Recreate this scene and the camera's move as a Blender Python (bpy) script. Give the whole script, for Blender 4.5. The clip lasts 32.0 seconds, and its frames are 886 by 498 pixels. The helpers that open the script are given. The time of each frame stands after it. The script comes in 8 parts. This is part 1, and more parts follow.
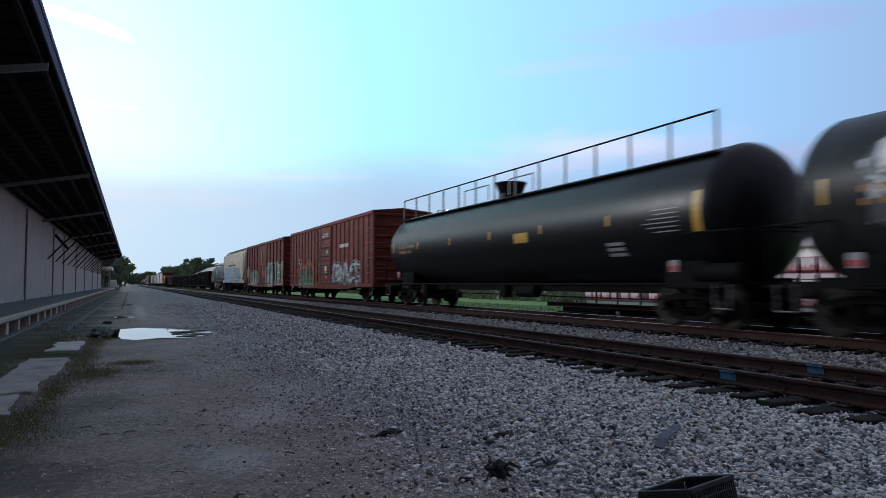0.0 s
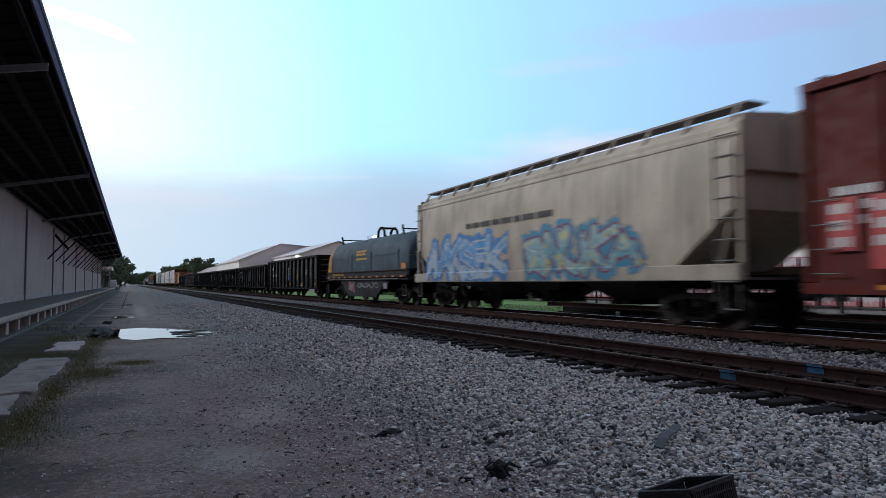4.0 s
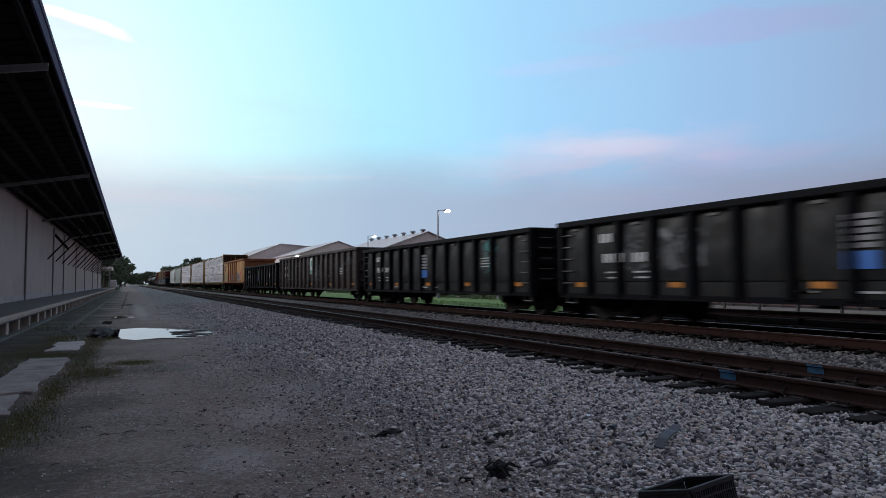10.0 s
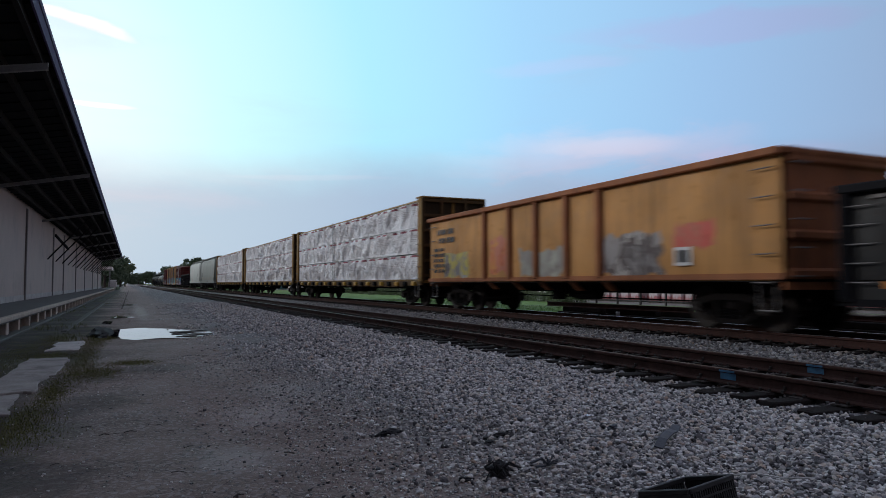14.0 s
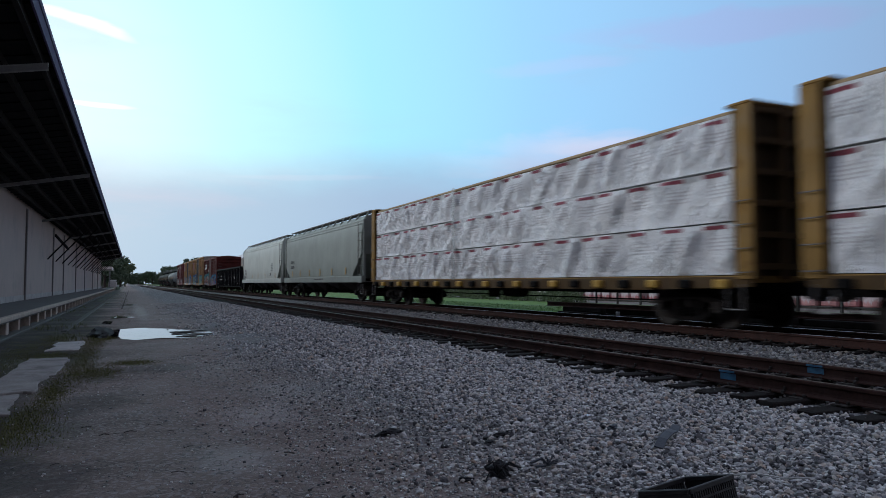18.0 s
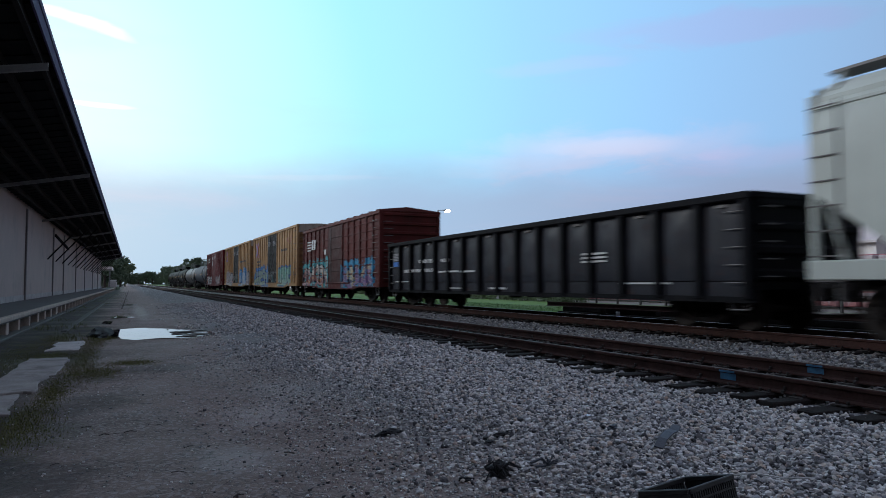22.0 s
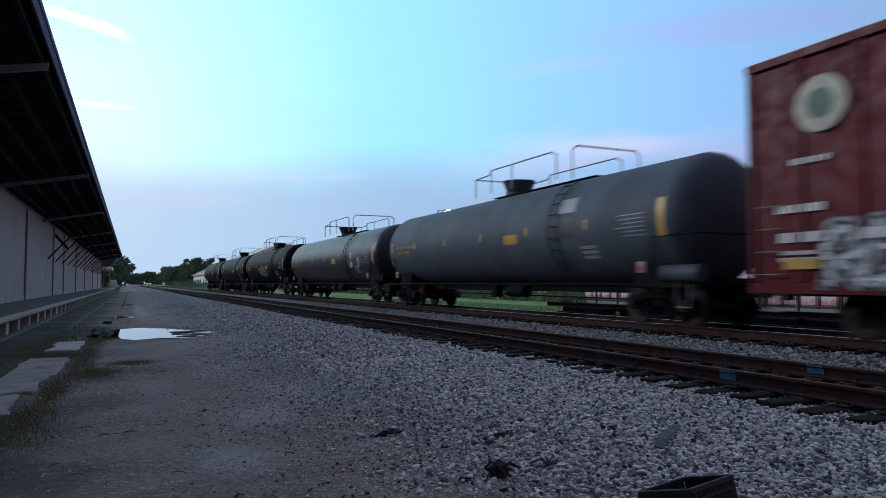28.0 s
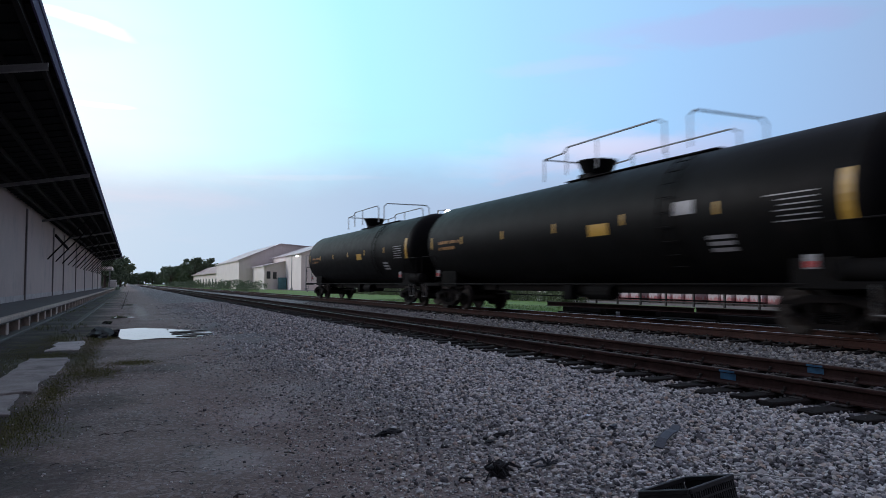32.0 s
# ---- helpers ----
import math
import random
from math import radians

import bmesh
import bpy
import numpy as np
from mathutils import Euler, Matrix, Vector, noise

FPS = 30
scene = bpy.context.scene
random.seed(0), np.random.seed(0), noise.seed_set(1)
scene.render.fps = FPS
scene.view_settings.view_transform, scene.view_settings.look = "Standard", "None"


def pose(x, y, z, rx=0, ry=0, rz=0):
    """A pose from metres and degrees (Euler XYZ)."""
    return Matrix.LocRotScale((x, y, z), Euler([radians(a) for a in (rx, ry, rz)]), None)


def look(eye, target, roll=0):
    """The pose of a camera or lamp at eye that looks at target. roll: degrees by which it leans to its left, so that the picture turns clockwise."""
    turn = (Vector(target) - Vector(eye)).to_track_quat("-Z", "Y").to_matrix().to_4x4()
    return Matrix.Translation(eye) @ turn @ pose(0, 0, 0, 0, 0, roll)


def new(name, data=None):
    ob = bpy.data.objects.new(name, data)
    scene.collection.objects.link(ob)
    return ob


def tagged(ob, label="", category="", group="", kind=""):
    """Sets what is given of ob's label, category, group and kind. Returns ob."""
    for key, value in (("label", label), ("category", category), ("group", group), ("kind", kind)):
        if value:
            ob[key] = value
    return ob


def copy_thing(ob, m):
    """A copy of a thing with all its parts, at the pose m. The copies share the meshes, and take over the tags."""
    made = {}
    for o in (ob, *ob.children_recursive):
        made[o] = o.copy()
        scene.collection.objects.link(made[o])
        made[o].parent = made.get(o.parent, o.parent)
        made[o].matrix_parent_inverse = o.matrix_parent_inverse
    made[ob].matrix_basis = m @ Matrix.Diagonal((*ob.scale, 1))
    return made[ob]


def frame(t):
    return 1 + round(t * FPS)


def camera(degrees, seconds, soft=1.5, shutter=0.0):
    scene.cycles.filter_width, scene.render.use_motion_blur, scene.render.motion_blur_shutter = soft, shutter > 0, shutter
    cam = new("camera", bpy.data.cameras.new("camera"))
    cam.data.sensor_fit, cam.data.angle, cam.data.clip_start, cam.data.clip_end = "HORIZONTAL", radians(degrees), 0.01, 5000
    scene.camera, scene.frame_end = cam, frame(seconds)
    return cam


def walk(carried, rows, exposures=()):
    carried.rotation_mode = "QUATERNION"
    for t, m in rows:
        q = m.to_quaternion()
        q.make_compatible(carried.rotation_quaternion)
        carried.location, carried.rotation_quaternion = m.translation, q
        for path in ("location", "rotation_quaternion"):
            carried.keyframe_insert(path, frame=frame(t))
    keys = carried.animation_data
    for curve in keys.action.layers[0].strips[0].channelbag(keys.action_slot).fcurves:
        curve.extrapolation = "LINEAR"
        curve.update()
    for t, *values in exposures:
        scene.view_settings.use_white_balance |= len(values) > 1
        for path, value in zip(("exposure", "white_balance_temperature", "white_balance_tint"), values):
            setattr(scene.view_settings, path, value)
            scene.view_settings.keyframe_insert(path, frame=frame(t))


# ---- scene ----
# World: x across the tracks, y along them, z up; the yard lies at z = 0.
EYE = (0.0, 0.0, 1.45)
TURN, TILT = 24.442, 2.8277
cam = camera(64.81, 32.0, soft=0.85, shutter=0.5)
cam_pose = pose(*EYE, 90 + TILT, 0, -TURN)
walk(cam, [(0.0, cam_pose), (32.0, cam_pose)], [
    (0.0, 0.12, 6100, 11), (2.0, 0.14, 6280, 13), (3.5, 0.14, 6330, 13), (6.0, -0.10, 6500, 14), (14.0, -0.11, 6500, 14), (17.0, -0.10, 6170, 11), (20.0, -0.08, 6120, 11),
    (22.0, -0.02, 6050, 10), (25.0, -0.02, 6020, 9), (28.0, -0.05, 5720, 11), (29.0, 0.0, 5850, 11), (30.0, 0.03, 6080, 12), (31.0, 0.03, 6280, 15), (32.0, 0.03, 6300, 16)])

TRACK_X, RAIL_Z = 12.47, 0.483      # track of the train
NEAR_X, NEAR_Z = 7.585, 0.387       # empty track
GAUGE = 1.505                       # rail centre to rail centre


def train_way(t):
    """How far the train has rolled, 0 at 16 s."""
    return 16.09 * (t - 16) + 0.0188 * (t - 16) ** 2


# ---- light ----
world = bpy.data.worlds.new("dusk_sky")
scene.world = world
world.use_nodes = True
SUN_ELEV, SUN_AZ = 4.0, -50.0       # low sun behind the warehouse roof
wn, wl = world.node_tree.nodes, world.node_tree.links
wn.clear()


w_out = wn.new("ShaderNodeOutputWorld")
w_bg = wn.new("ShaderNodeBackground")
w_bg.inputs["Strength"].default_value = 0.12
sky = wn.new("ShaderNodeTexSky")
sky.sky_type = "NISHITA"
sky.sun_disc = False
sky.sun_elevation, sky.sun_rotation = radians(SUN_ELEV), radians(SUN_AZ)
sky.air_density, sky.dust_density, sky.ozone_density = 1.0, 0.6, 2.2
w_dir = wn.new("ShaderNodeTexCoord").outputs["Generated"]


def wput(socket, v):
    if isinstance(v, bpy.types.NodeSocket):
        wl.new(v, socket)
    else:
        socket.default_value = v


def wmath(op, a, b=0.0):
    n = wn.new("ShaderNodeMath")
    n.operation = op
    wput(n.inputs[0], a)
    wput(n.inputs[1], b)
    return n.outputs[0]


def wstep(v, lo, hi, a=0.0, b=1.0):
    n = wn.new("ShaderNodeMapRange")
    n.interpolation_type = "SMOOTHSTEP"
    for k, x in zip(("Value", "From Min", "From Max", "To Min", "To Max"), (v, lo, hi, a, b)):
        wput(n.inputs[k], x)
    return n.outputs[0]


def wmix(f, a, b):
    n = wn.new("ShaderNodeMix")
    n.data_type = "RGBA"
    for k, x in (("Factor", f), ("A", a), ("B", b)):
        wput(n.inputs[k], x if isinstance(x, bpy.types.NodeSocket) or k == "Factor" else (*x, 1))
    return n.outputs["Result"]


def wramp(f, stops):
    n = wn.new("ShaderNodeValToRGB")
    wput(n.inputs["Fac"], f)
    r = n.color_ramp
    while len(r.elements) < len(stops):
        r.elements.new(0.5)
    for e, (p, c) in zip(r.elements, stops):
        e.position, e.color = p, (*c, 1)
    return n.outputs["Color"]


def wnoise(scale, detail, rough, stretch, shift=0.0):
    m = wn.new("ShaderNodeMapping")
    m.inputs["Scale"].default_value = stretch
    m.inputs["Location"].default_value = (shift, shift, 0)
    wl.new(w_dir, m.inputs["Vector"])
    n = wn.new("ShaderNodeTexNoise")
    for k, x in (("Scale", scale), ("Detail", detail), ("Roughness", rough), ("Distortion", 0.4)):
        n.inputs[k].default_value = x
    wl.new(m.outputs["Vector"], n.inputs["Vector"])
    return n.outputs["Fac"]


# thin bright haze round the sunk sun, fading to grey-violet overhead and behind
glow_way = Vector((-0.20, 1.0, 0.17)).normalized()
dot = wn.new("ShaderNodeVectorMath")
dot.operation = "DOT_PRODUCT"
wl.new(w_dir, dot.inputs[0])
dot.inputs[1].default_value = glow_way
near_sun = wmath("MULTIPLY_ADD", dot.outputs["Value"], 0.5)
near_sun.node.inputs[2].default_value = 0.5
veil = wramp(near_sun, [(0.0, (0.15, 0.15, 0.19)), (0.5, (0.205, 0.21, 0.275)), (0.68, (0.325, 0.475, 0.70)), (0.78, (0.37, 0.62, 0.92)), (0.87, (0.42, 0.78, 1.09)), (0.935, (0.49, 0.98, 1.16)), (0.975, (0.73, 1.14, 1.18)), (1.0, (1.05, 1.19, 1.2))])
up = wn.new("ShaderNodeSeparateXYZ")
wl.new(w_dir, up.inputs[0])
z_up = up.outputs["Z"]
veil = wmix(wstep(z_up, 0.40, 0.75, 0.0, 0.85), veil, (0.385, 0.40, 0.51))
wisps = wnoise(2.3, 7.0, 0.55, (1.0, 1.0, 5.5), 3.0)
veil = wmix(wmath("MULTIPLY", wstep(wisps, 0.52, 0.72, 0.0, 0.16), wstep(z_up, 0.1, 0.3)), veil, (0.52, 0.53, 0.66))
bank = wramp(near_sun, [(0.0, (0.14, 0.15, 0.19)), (0.6, (0.265, 0.28, 0.37)), (0.80, (0.365, 0.44, 0.61)), (0.93, (0.45, 0.60, 0.77)), (0.98, (0.57, 0.72, 0.84)), (1.0, (0.68, 0.79, 0.87))])
blush = wnoise(2.0, 6.0, 0.55, (1.0, 1.0, 6.0), 11.0)
rosy = wn.new("ShaderNodeVectorMath")
rosy.operation = "MULTIPLY"
wl.new(bank, rosy.inputs[0])
rosy.inputs[1].default_value = (1.28, 1.03, 0.99)
bank = wmix(wstep(blush, 0.48, 0.68, 0.0, 0.55), bank, rosy.outputs[0])
rag = wnoise(1.6, 6.0, 0.55, (1.0, 1.0, 3.0), 5.0)
edge = wmath("ADD", z_up, wmath("MULTIPLY", wmath("SUBTRACT", rag, 0.5), -0.13))
whole = wmix(wstep(edge, 0.11, 0.20, 1.0, 0.0), veil, bank)


def cloud_wisp(sky_in, side, height, wide, deep, slope, tint, amount):
    """A thin streak of high cloud: side is x / y of its direction, height its slope over the horizon."""
    flat = wn.new("ShaderNodeVectorMath")
    flat.operation = "MULTIPLY"
    wl.new(w_dir, flat.inputs[0])
    flat.inputs[1].default_value = (1, 1, 0)
    span = wn.new("ShaderNodeVectorMath")
    span.operation = "LENGTH"
    wl.new(flat.outputs[0], span.inputs[0])
    a = wmath("SUBTRACT", wmath("DIVIDE", up.outputs["X"], wmath("MAXIMUM", up.outputs["Y"], 0.05)), side)
    e = wmath("SUBTRACT", wmath("DIVIDE", z_up, span.outputs["Value"]), height)
    e = wmath("ADD", e, wmath("MULTIPLY", a, -slope))
    e = wmath("ADD", e, wmath("MULTIPLY", wmath("SUBTRACT", wnoise(7.0, 6.0, 0.6, (1.0, 1.0, 4.0), side * 9), 0.5), deep * 3.0))
    r = wmath("ADD", wmath("POWER", wmath("ABSOLUTE", wmath("DIVIDE", a, wide)), 2.0), wmath("POWER", wmath("ABSOLUTE", wmath("DIVIDE", e, deep)), 2.0))
    lift = wn.new("ShaderNodeVectorMath")
    lift.operation = "MULTIPLY"
    wl.new(sky_in, lift.inputs[0])
    lift.inputs[1].default_value = tint
    return wmix(wstep(r, 0.0, 1.6, amount, 0.0), sky_in, lift.outputs[0])


for streak in ((0.80, 0.187, 0.32, 0.034, 0.02, (1.42, 1.02, 0.95), 0.85), (0.78, 0.192, 0.15, 0.014, 0.0, (1.36, 1.08, 0.98), 0.7), (1.15, 0.165, 0.25, 0.016, 0.03, (1.25, 0.98, 0.98), 0.6),
               (0.68, 0.312, 0.14, 0.012, 0.02, (1.25, 0.97, 0.99), 0.6), (1.10, 0.345, 0.40, 0.022, -0.02, (1.16, 0.88, 0.93), 0.7),
               (-0.055, 0.338, 0.055, 0.009, -0.25, (1.6, 1.06, 1.0), 0.9), (-0.035, 0.232, 0.04, 0.0035, 0.0, (1.5, 1.03, 1.0), 0.8), (0.25, 0.15, 0.12, 0.004, 0.01, (1.2, 1.02, 1.0), 0.5)):
    whole = cloud_wisp(whole, *streak)
gain = wn.new("ShaderNodeVectorMath")
gain.operation = "SCALE"
wl.new(whole, gain.inputs[0])
gain.inputs["Scale"].default_value = 1 / 0.12
wl.new(wmix(0.96, sky.outputs["Color"], gain.outputs[0]), w_bg.inputs["Color"])
wl.new(w_bg.outputs["Background"], w_out.inputs["Surface"])

sun = new("sun", bpy.data.lights.new("sun", "SUN"))
sun.data.energy, sun.data.angle, sun.data.color = 1.28, radians(16), (1.0, 0.95, 0.90)
az = radians(SUN_AZ)
sun.matrix_world = look((0, 0, 0), (-math.sin(az), -math.cos(az), -math.tan(radians(SUN_ELEV + 16))))

# ---- mesh tools ----
class Form:
    """Collects points and faces of one mesh."""

    def __init__(self):
        self.v, self.f = [], []

    def add(self, pts, faces):
        n = len(self.v)
        self.v += [tuple(p) for p in pts]
        self.f += [tuple(i + n for i in q) for q in faces]
        return self

    def box(self, x0, x1, y0, y1, z0, z1, c=0.0):
        if x0 > x1: x0, x1 = x1, x0
        if y0 > y1: y0, y1 = y1, y0
        if z0 > z1: z0, z1 = z1, z0
        if c <= 0:
            p = [(x, y, z) for x in (x0, x1) for y in (y0, y1) for z in (z0, z1)]
            return self.add(p, [(0, 1, 3, 2), (4, 6, 7, 5), (0, 4, 5, 1), (2, 3, 7, 6), (0, 2, 6, 4), (1, 5, 7, 3)])
        c = min(c, (x1 - x0) * 0.45, (y1 - y0) * 0.45, (z1 - z0) * 0.45)
        p, idx = [], {}
        lo, hi = (x0, y0, z0), (x1, y1, z1)
        for sx in (0, 1):
            for sy in (0, 1):
                for sz in (0, 1):
                    s = (sx, sy, sz)
                    for a in range(3):
                        q = []
                        for k in range(3):
                            e = hi[k] if s[k] else lo[k]
                            q.append(e if k == a else e + (-c if s[k] else c))
                        idx[(s, a)] = len(p)
                        p.append(q)
        f = []
        for a in range(3):
            b, d = (a + 1) % 3, (a + 2) % 3
            for e in (0, 1):
                ring = []
                for sb, sd in ((0, 0), (1, 0), (1, 1), (0, 1)):
                    s = [0, 0, 0]
                    s[a], s[b], s[d] = e, sb, sd
                    ring.append(idx[(tuple(s), a)])
                f.append(ring if e else ring[::-1])
            for sb in (0, 1):
                for sd in (0, 1):
                    s0, s1 = [0, 0, 0], [0, 0, 0]
                    s0[a], s1[a] = 0, 1
                    s0[b] = s1[b] = sb
                    s0[d] = s1[d] = sd
                    f.append((idx[(tuple(s0), b)], idx[(tuple(s1), b)], idx[(tuple(s1), d)], idx[(tuple(s0), d)]))
        for s in [(i, j, k) for i in (0, 1) for j in (0, 1) for k in (0, 1)]:
            f.append((idx[(s, 0)], idx[(s, 1)], idx[(s, 2)]))
        return self.add(p, f)

    def rod(self, a, b, r, n=8, r2=None):
        a, b = Vector(a), Vector(b)
        w = (b - a).normalized()
        u = w.orthogonal().normalized()
        v = w.cross(u)
        r2 = r if r2 is None else r2
        p = []
        for q, rr in ((a, r), (b, r2)):
            for i in range(n):
                t = 2 * math.pi * i / n
                p.append(q + (u * math.cos(t) + v * math.sin(t)) * rr)
        f = [(i, (i + 1) % n, n + (i + 1) % n, n + i) for i in range(n)]
        return self.add(p, f + [tuple(range(n))[::-1], tuple(range(n, 2 * n))])

    def path(self, pts, r, n=6):
        for a, b in zip(pts, pts[1:]):
            self.rod(a, b, r, n)
        return self

    def sweep(self, prof, y0, y1, cap=True):
        """A closed profile of (x, z) drawn out along y."""
        n = len(prof)
        p = [(x, y0, z) for x, z in prof] + [(x, y1, z) for x, z in prof]
        f = [(i, n + i, n + (i + 1) % n, (i + 1) % n) for i in range(n)]
        return self.add(p, f + ([tuple(range(n)), tuple(range(n, 2 * n))[::-1]] if cap else []))

    def cut(self, prof, x0, x1):
        """A closed profile of (y, z) drawn out along x."""
        n = len(prof)
        p = [(x0, y, z) for y, z in prof] + [(x1, y, z) for y, z in prof]
        f = [(i, (i + 1) % n, n + (i + 1) % n, n + i) for i in range(n)]
        return self.add(p, f + [tuple(range(n))[::-1], tuple(range(n, 2 * n))])

    def spin(self, prof, n, cx=0.0, cz=0.0):
        """Turns a line of (y, radius) round an axis along y."""
        p, f, m = [], [], len(prof)
        for i in range(n):
            t = 2 * math.pi * i / n
            p += [(cx + r * math.cos(t), y, cz + r * math.sin(t)) for y, r in prof]
        for i in range(n):
            j = (i + 1) % n
            for k in range(m - 1):
                f.append((i * m + k, i * m + k + 1, j * m + k + 1, j * m + k))
        return self.add(p, f)

    def spin_x(self, prof, n, cy=0.0, cz=0.0):
        p, f, m = [], [], len(prof)
        for i in range(n):
            t = 2 * math.pi * i / n
            p += [(x, cy + r * math.cos(t), cz + r * math.sin(t)) for x, r in prof]
        for i in range(n):
            j = (i + 1) % n
            for k in range(m - 1):
                f.append((i * m + k, j * m + k, j * m + k + 1, i * m + k + 1))
        return self.add(p, f)

    def mesh(self, name, smooth=False):
        me = bpy.data.meshes.new(name)
        me.from_pydata(self.v, [], self.f)
        if smooth:
            me.shade_smooth()
            me.set_sharp_from_angle(angle=radians(35))
        return me


def part(name, form, material, parent, label="", smooth=False):
    """One mesh under a thing or a part; form may be a mesh that is shared."""
    me = form if isinstance(form, bpy.types.Mesh) else form.mesh(name, smooth)
    if not me.materials:
        me.materials.append(material)
    ob = new(name, me)
    ob.parent = parent
    return tagged(ob, label)


def thing(name, form, material, label, category, group="", kind="", smooth=False):
    """A top-level mesh, or an Empty where form is None."""
    ob = new(name)if form is None else new(name, form if isinstance(form, bpy.types.Mesh) else form.mesh(name, smooth))
    if form is not None and not ob.data.materials:
        ob.data.materials.append(material)
    return tagged(ob, label, category, group, kind)


# ---- materials ----
class Nodes:
    """Short hand for one node tree."""

    def __init__(self, name):
        self.mat = bpy.data.materials.new(name)
        self.mat.use_nodes = True
        self.t = self.mat.node_tree
        self.bsdf = self.t.nodes["Principled BSDF"]
        self.co = self.t.nodes.new("ShaderNodeTexCoord").outputs["Object"]

    def node(self, kind, **kw):
        n = self.t.nodes.new(kind)
        for k, v in kw.items():
            self.put(n.inputs[k], v)
        return n

    def put(self, socket, v):
        if isinstance(v, bpy.types.NodeSocket):
            self.t.links.new(v, socket)
        else:
            socket.default_value = v

    def noise(self, scale, detail=4.0, rough=0.55, vec=None, dist=0.0, color=False):
        n = self.node("ShaderNodeTexNoise", Scale=scale, Detail=detail, Roughness=rough, Distortion=dist, Vector=vec or self.co)
        return n.outputs["Color" if color else "Fac"]

    def scaled(self, sx, sy, sz, vec=None):
        return self.node("ShaderNodeMapping", Vector=vec or self.co, Scale=(sx, sy, sz)).outputs["Vector"]

    def math(self, op, a, b=0.0, clamp=False):
        n = self.t.nodes.new("ShaderNodeMath")
        n.operation, n.use_clamp = op, clamp
        self.put(n.inputs[0], a)
        self.put(n.inputs[1], b)
        return n.outputs[0]

    def step(self, v, lo, hi, a=0.0, b=1.0):
        n = self.node("ShaderNodeMapRange", Value=v)
        n.interpolation_type = "SMOOTHSTEP"
        for k, x in (("From Min", lo), ("From Max", hi), ("To Min", a), ("To Max", b)):
            n.inputs[k].default_value = x
        return n.outputs[0]

    def mix(self, fac, a, b, blend="MIX"):
        n = self.t.nodes.new("ShaderNodeMix")
        n.data_type, n.blend_type = "RGBA", blend
        for k, v in (("Factor", fac), ("A", a), ("B", b)):
            if not isinstance(v, bpy.types.NodeSocket) and k != "Factor" and len(v) == 3:
                v = (*v, 1)
            self.put(n.inputs[k], v)
        return n.outputs["Result"]

    def xyz(self, vec=None):
        return self.node("ShaderNodeSeparateXYZ", Vector=vec or self.co).outputs

    def ramp(self, fac, stops, constant=False):
        n = self.node("ShaderNodeValToRGB", Fac=fac)
        r = n.color_ramp
        if constant:
            r.interpolation = "CONSTANT"
        while len(r.elements) < len(stops):
            r.elements.new(0.5)
        for e, (p, c) in zip(r.elements, stops):
            e.position, e.color = p, (*c, 1)
        return n.outputs["Color"]

    def done(self, color, rough=0.6, metal=0.0, height=None, bump=0.3, dist=0.01, spec=None):
        self.put(self.bsdf.inputs["Base Color"], color if isinstance(color, bpy.types.NodeSocket) else (*color, 1))
        self.put(self.bsdf.inputs["Roughness"], rough)
        self.put(self.bsdf.inputs["Metallic"], metal)
        if spec is not None:
            self.bsdf.inputs["Specular IOR Level"].default_value = spec
        if height is not None:
            b = self.node("ShaderNodeBump", Height=height, Strength=bump, Distance=dist)
            self.t.links.new(b.outputs["Normal"], self.bsdf.inputs["Normal"])
        return self.mat


def plain(name, color, rough=0.6, metal=0.0, vary=0.25, scale=3.0, bump=0.15, dirt=(0.05, 0.045, 0.04), dirty=0.25, spread=0.0):
    """Paint, steel, wood or stone with grain at two scales and dirt."""
    n = Nodes(name)
    a, b = n.noise(scale, 5), n.noise(scale * 9, 4)
    m = n.math("ADD", n.math("MULTIPLY", a, 0.65), n.math("MULTIPLY", b, 0.35))
    dark, light = [c * (1 - vary) for c in color], [min(1, c * (1 + vary)) for c in color]
    col = n.mix(n.step(m, 0.3, 0.7), dark, light)
    if spread:
        rnd = n.node("ShaderNodeObjectInfo").outputs["Random"]
        col = n.mix(n.math("MULTIPLY", rnd, spread), col, [c * 0.45 for c in color])
    col = n.mix(n.step(n.noise(scale * 0.6, 6, 0.65), 0.5, 0.75, 0, dirty), col, dirt)
    return n.done(col, n.step(m, 0.2, 0.8, max(0.05, rough - 0.12), min(1, rough + 0.12)), metal, b, bump, 0.01)


